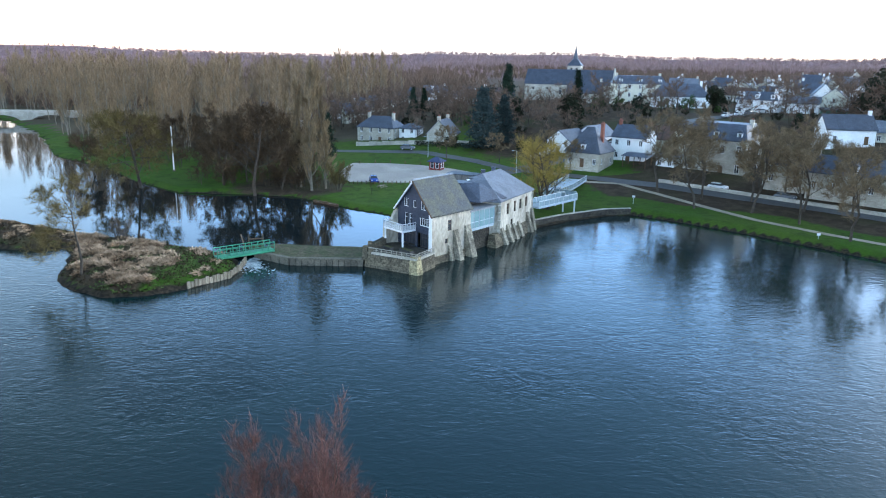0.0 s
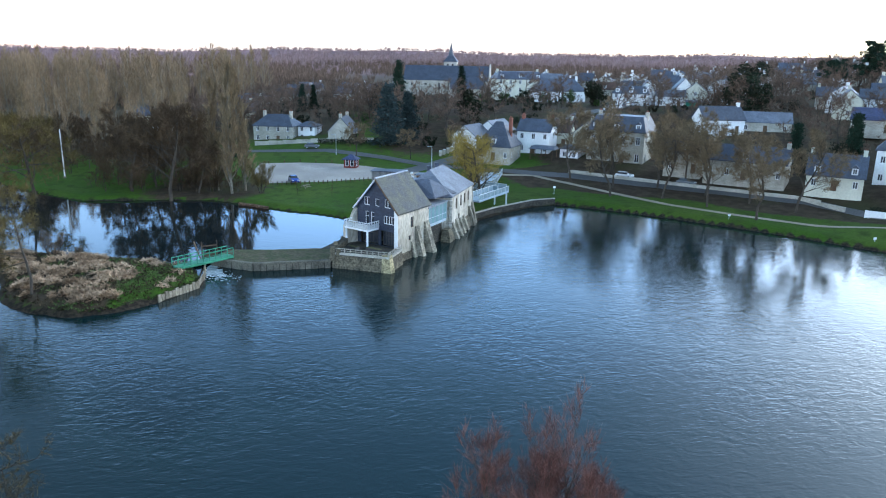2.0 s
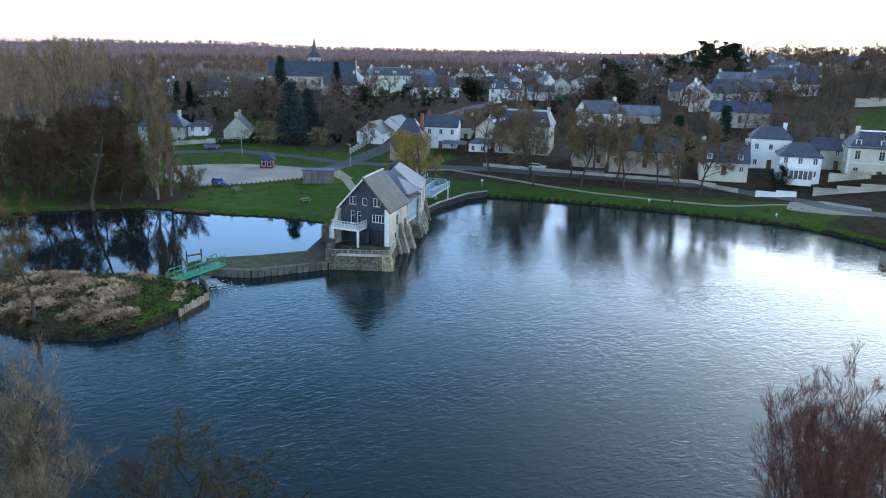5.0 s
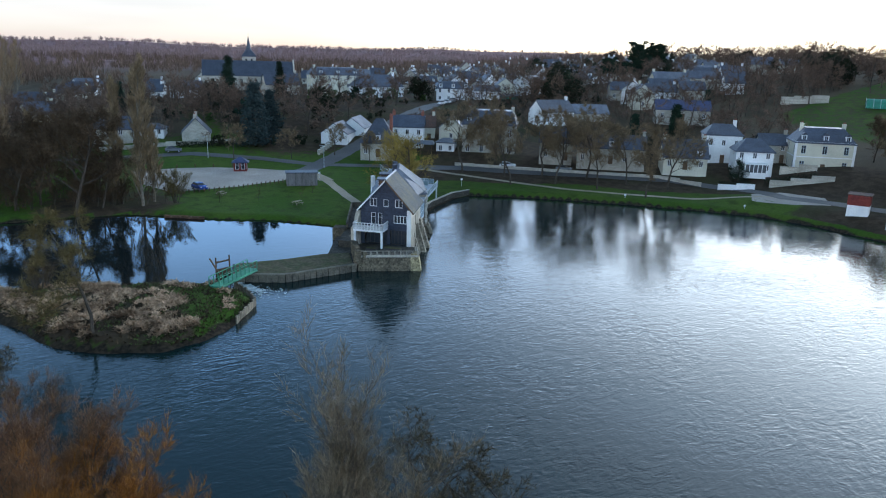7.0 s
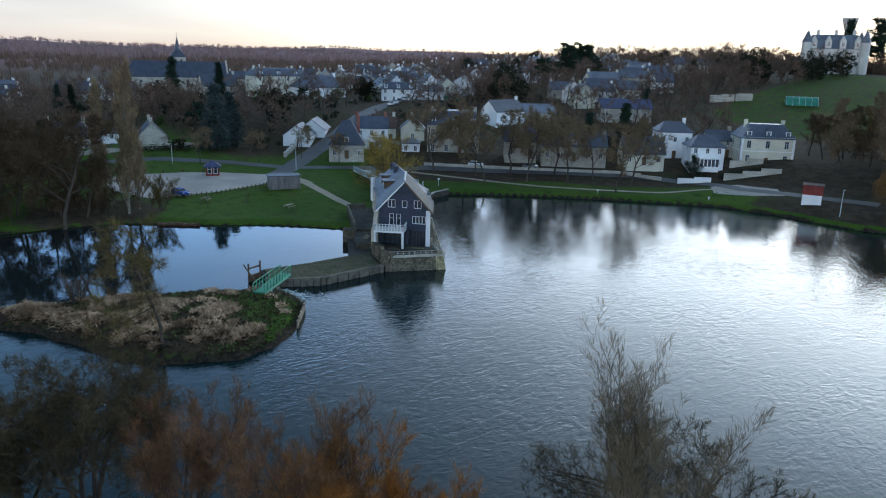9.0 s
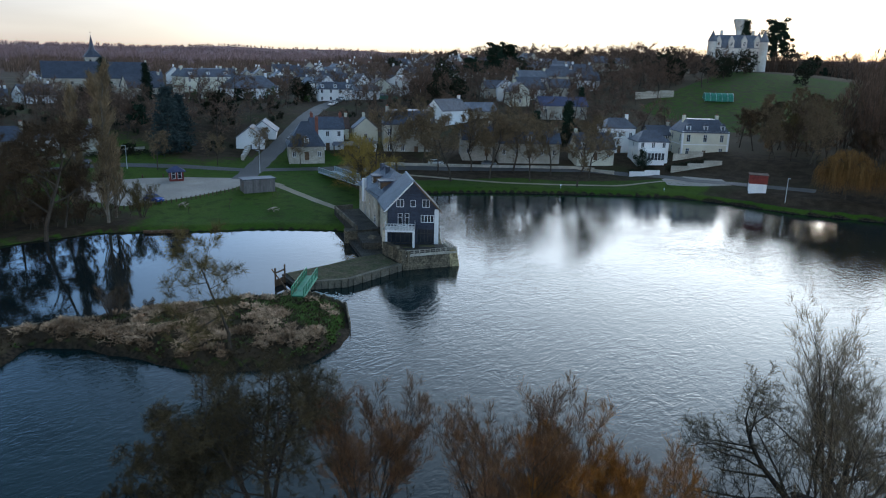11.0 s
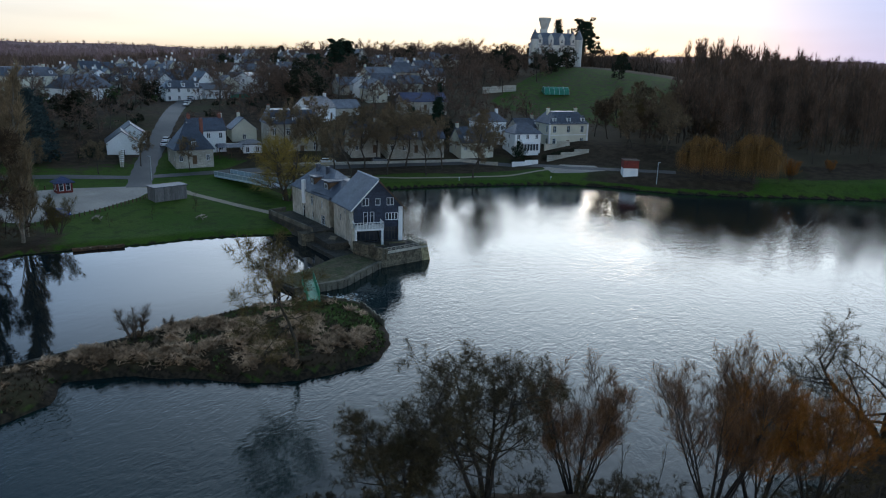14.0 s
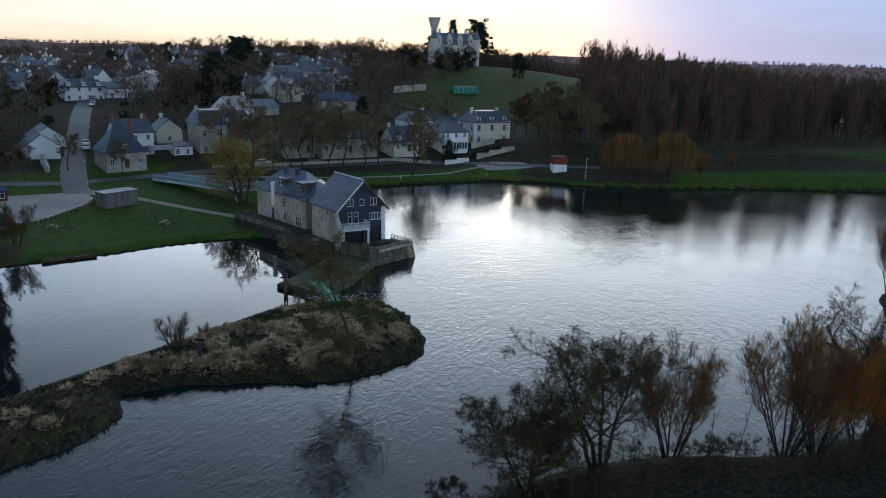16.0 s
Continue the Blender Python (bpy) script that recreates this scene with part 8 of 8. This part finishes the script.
fence = thing("post_fence", Matrix(), "row of short dark timber posts edging the car park", "fence")
FENCE = [Vector(p) for p in ((-21, 163.8), (-7, 161.4), (3.2, 161.9), (9.5, 164.5))]
for p, q in zip(FENCE, FENCE[1:]):
    k = max(2, int((q - p).length / 0.95))
    for i in range(k):
        r = p.lerp(q, i / k)
        z = height(r.x, r.y)
        part("post", Shape().bar((r.x, r.y, z - 0.2), (r.x, r.y, z + 0.75), 0.11, 6), M["wood_brown"], fence)
for k, (x, y) in enumerate(((-20, 189), (-16, 190), (-12, 190.2), (-8, 189), (-4, 187.5), (0, 185.5))):
    root = thing("bollard", pose(x, y, height(x, y)), "short dark timber bollard edging the gravel", "bollard", "bollards")
    part("post", Shape().bar((0, 0, -0.2), (0, 0, 0.8), 0.13, 6), M["wood_brown"], root)


def wall_along(name, pts, h, thick, material, label, coping="stone", z_drop=0.6):
    root = thing(name, Matrix(), label, "wall")
    for p, q in zip(pts, pts[1:]):
        p, q = Vector(p), Vector(q)
        k = max(1, int((q - p).length / 4))
        for i in range(k):
            a, b = p.lerp(q, i / k), p.lerp(q, (i + 1) / k)
            d = (b - a).normalized()
            n = Vector((-d.y, d.x)) * thick
            z = max(height(a.x, a.y), height(b.x, b.y))
            part("wall_run", Shape().prism([tuple(x) for x in (a, b, b + n, a + n)], z - z_drop - 0.6, z + h), M[material], root)
            part("coping", Shape().prism([tuple(x) for x in (a - n * 0.15, b - n * 0.15, b + n * 1.15, a + n * 1.15)], z + h, z + h + 0.1), M[coping], root)


wall_along("park_wall", [(52, 164.5), (63, 153.5), (75.5, 140), (87, 126.5), (89.5, 116)], 0.7, 0.35, "stone", "low pale stone wall between road and park")
wall_along("garden_wall", [(90.5, 112.0), (96.0, 106.0)], 1.1, 0.3, "white", "low white garden wall above the park", "paint")
wall_along("garden_wall", [(98.5, 104.0), (104.5, 97.5), (108, 94)], 1.0, 0.3, "stone", "grey stone garden wall in front of the villas")
wall_along("garden_wall", [(108, 107.5), (113, 101)], 1.2, 0.3, "stone", "stone wall beside the drive")
wall_along("orchard_wall", [(186, 155.5), (189, 152.6), (197, 144.4)], 2.4, 0.5, "stone", "tall pale stone wall across the slope")
wall_along("street_wall", [(25.5, 190.5), (31, 196.5), (35, 200)], 0.7, 0.4, "stone", "stone street wall with white piers")
for i in range(8):
    x, y = 25.5 + 9.5 * i / 7, 190.3 + 9.5 * i / 7
    root = thing("gate_pier", pose(x, y, height(x, y)), "short white stone pier on the street wall", "pier", "street piers")
    part("shaft", Shape().box(-0.22, -0.22, -0.3, 0.22, 0.22, 1.35), M["stone"], root)
    part("cap", Shape().box(-0.3, -0.3, 1.35, 0.3, 0.3, 1.5), M["paint"], root)
wall_along("cottage_wall", [(-24, 218.5), (-8, 215.2), (10, 211)], 0.9, 0.35, "stone", "long stone wall before the cottages")
# bay and porch of the white house
bay = thing("garden_room", pose(102.4, 110.6, 5.0, 0, 0, -46), "white glazed garden room on the front of a house", "conservatory")
part("base", Shape().box(-2.4, -1.2, -0.8, 2.4, 1.4, 0.6), M["white"], bay)
for i in range(6):
    x = -2.4 + 4.8 * i / 5
    part("mullion", Shape().box(x - 0.08, -1.2, 0.6, x + 0.08, -1.05, 2.5), M["paint"], bay)
    if i < 5:
        part("pane", Shape().box(x + 0.08, -1.15, 0.6, x + 0.88, -1.1, 2.5), M["glass"], bay)
part("roof", Shape().box(-2.6, -1.4, 2.5, 2.6, 1.4, 2.7), M["paint"], bay)
# cafe terrace with a dark awning
cafe = thing("pergola", pose(50.5, 178.2, height(50.5, 178.2), 0, 0, -40), "dark timber pergola roof of a terrace", "pergola")
for x in (-3, 0, 3):
    for y in (-1.8, 1.8):
        part("post", Shape().box(x - 0.08, y - 0.08, -0.2, x + 0.08, y + 0.08, 2.5), M["wood_brown"], cafe)
part("roof", Shape().prism([(-3.5, -2.2), (3.5, -2.2), (3.5, 2.2), (-3.5, 2.2)], 2.5, 3.2, [(-3.0, 0.2), (3.0, 0.2), (3.0, 2.0), (-3.0, 2.0)]), M["slate"], cafe)


def boat(x, y, turn, label):
    root = thing("rowing_boat", pose(x, y, 0.3, 0, 0, turn), label, "boat", "boats")
    n = 9
    s = Shape()
    for k, (wd, z) in enumerate(((0.25, 0.0), (0.62, 0.45), (0.56, 0.45), (0.2, 0.08))):
        for i in range(n):
            t = i / (n - 1)
            w = wd * (math.sin(math.pi * (0.08 + 0.86 * t)) ** 0.6)
            s.v.append((-2.0 + 4 * t, -w, z + 0.12 * abs(2 * t - 1) ** 2))
        for i in range(n):
            t = i / (n - 1)
            w = wd * (math.sin(math.pi * (0.08 + 0.86 * t)) ** 0.6)
            s.v.append((-2.0 + 4 * t, w, z + 0.12 * abs(2 * t - 1) ** 2))
    for k in range(3):
        for h in (0, n):
            for i in range(n - 1):
                a, b = k * 2 * n + h + i, (k + 1) * 2 * n + h + i
                s.f.append((a, a + 1, b + 1, b))
    s.f += [(i, i + 1, n + i + 1, n + i) for i in range(n - 1)] + [(6 * n + i, 7 * n + i, 7 * n + i + 1, 6 * n + i + 1) for i in range(n - 1)]
    part("hull", s, M["wood_brown"], root)
    for x0 in (-0.8, 0.5):
        part("thwart", Shape().box(x0, -0.5, 0.3, x0 + 0.25, 0.5, 0.35), M["pile_wood"], root)


boat(-24.2, 147.2, -35, "dark rowing boat moored at the pond bank")
boat(-21.5, 144.8, -42, "dark rowing boat moored at the pond bank")
# stone bridge upstream
sb = thing("stone_bridge", pose(-190, 322, 0, 0, 0, 8), "low stone road bridge across the upper river", "bridge")
body = Shape()
for i in range(3):
    x0 = -33 + i * 22
    pts = [(x0, 4.4), (x0, 0.0), (x0 + 2, 0.0)] + [(x0 + 11 - 9 * math.cos(math.pi * k / 10), 0.2 + 3.2 * math.sin(math.pi * k / 10)) for k in range(11)] + [(x0 + 20, 0.0), (x0 + 22, 0.0), (x0 + 22, 4.4)]
    m = len(pts)
    o = len(body.v)
    body.v += [(px, -3, pz - (1.5 if pz == 0 else 0)) for px, pz in pts] + [(px, 3, pz - (1.5 if pz == 0 else 0)) for px, pz in pts]
    body.f += [tuple(o + k for k in range(m)), tuple(o + m + k for k in range(m))[::-1]] + [(o + k, o + m + k, o + m + (k + 1) % m, o + (k + 1) % m) for k in range(m)]
part("arches", body.mesh("arches", M["stone"], weld=True), None, sb)
for s in (-3, 2.7):
    part("parapet", Shape().box(-33, s, 4.4, 33, s + 0.3, 5.2), M["stone"], sb)
# signs, litter bins and saplings on the lawns
for x, y, h in ((41.5, 147, 1.7), (66, 118.5, 0.8), (12.5, 163, 1.4), (80, 98, 0.7)):
    root = thing("signpost", pose(x, y, height(x, y)), "small pale sign on a post by the lawn", "sign", "lawn signs")
    part("post", Shape().bar((0, 0, -0.2), (0, 0, h), 0.05, 6), M["steel"], root)
    part("board", Shape().box(-0.3, -0.03, h - 0.3, 0.3, 0.03, h + 0.1), M["paint"], root)
for x, y in ((-7, 150), (1, 147), (5, 150.5), (-14, 153)):
    plant(tree_pair("sapling", SHRUB, 140, 2.6, 0.03, "bark", "twig", kids=[6, 4], twigs=4), "sapling", x, y, "thin staked sapling on the lawn", "sapling", "saplings on the lawn")
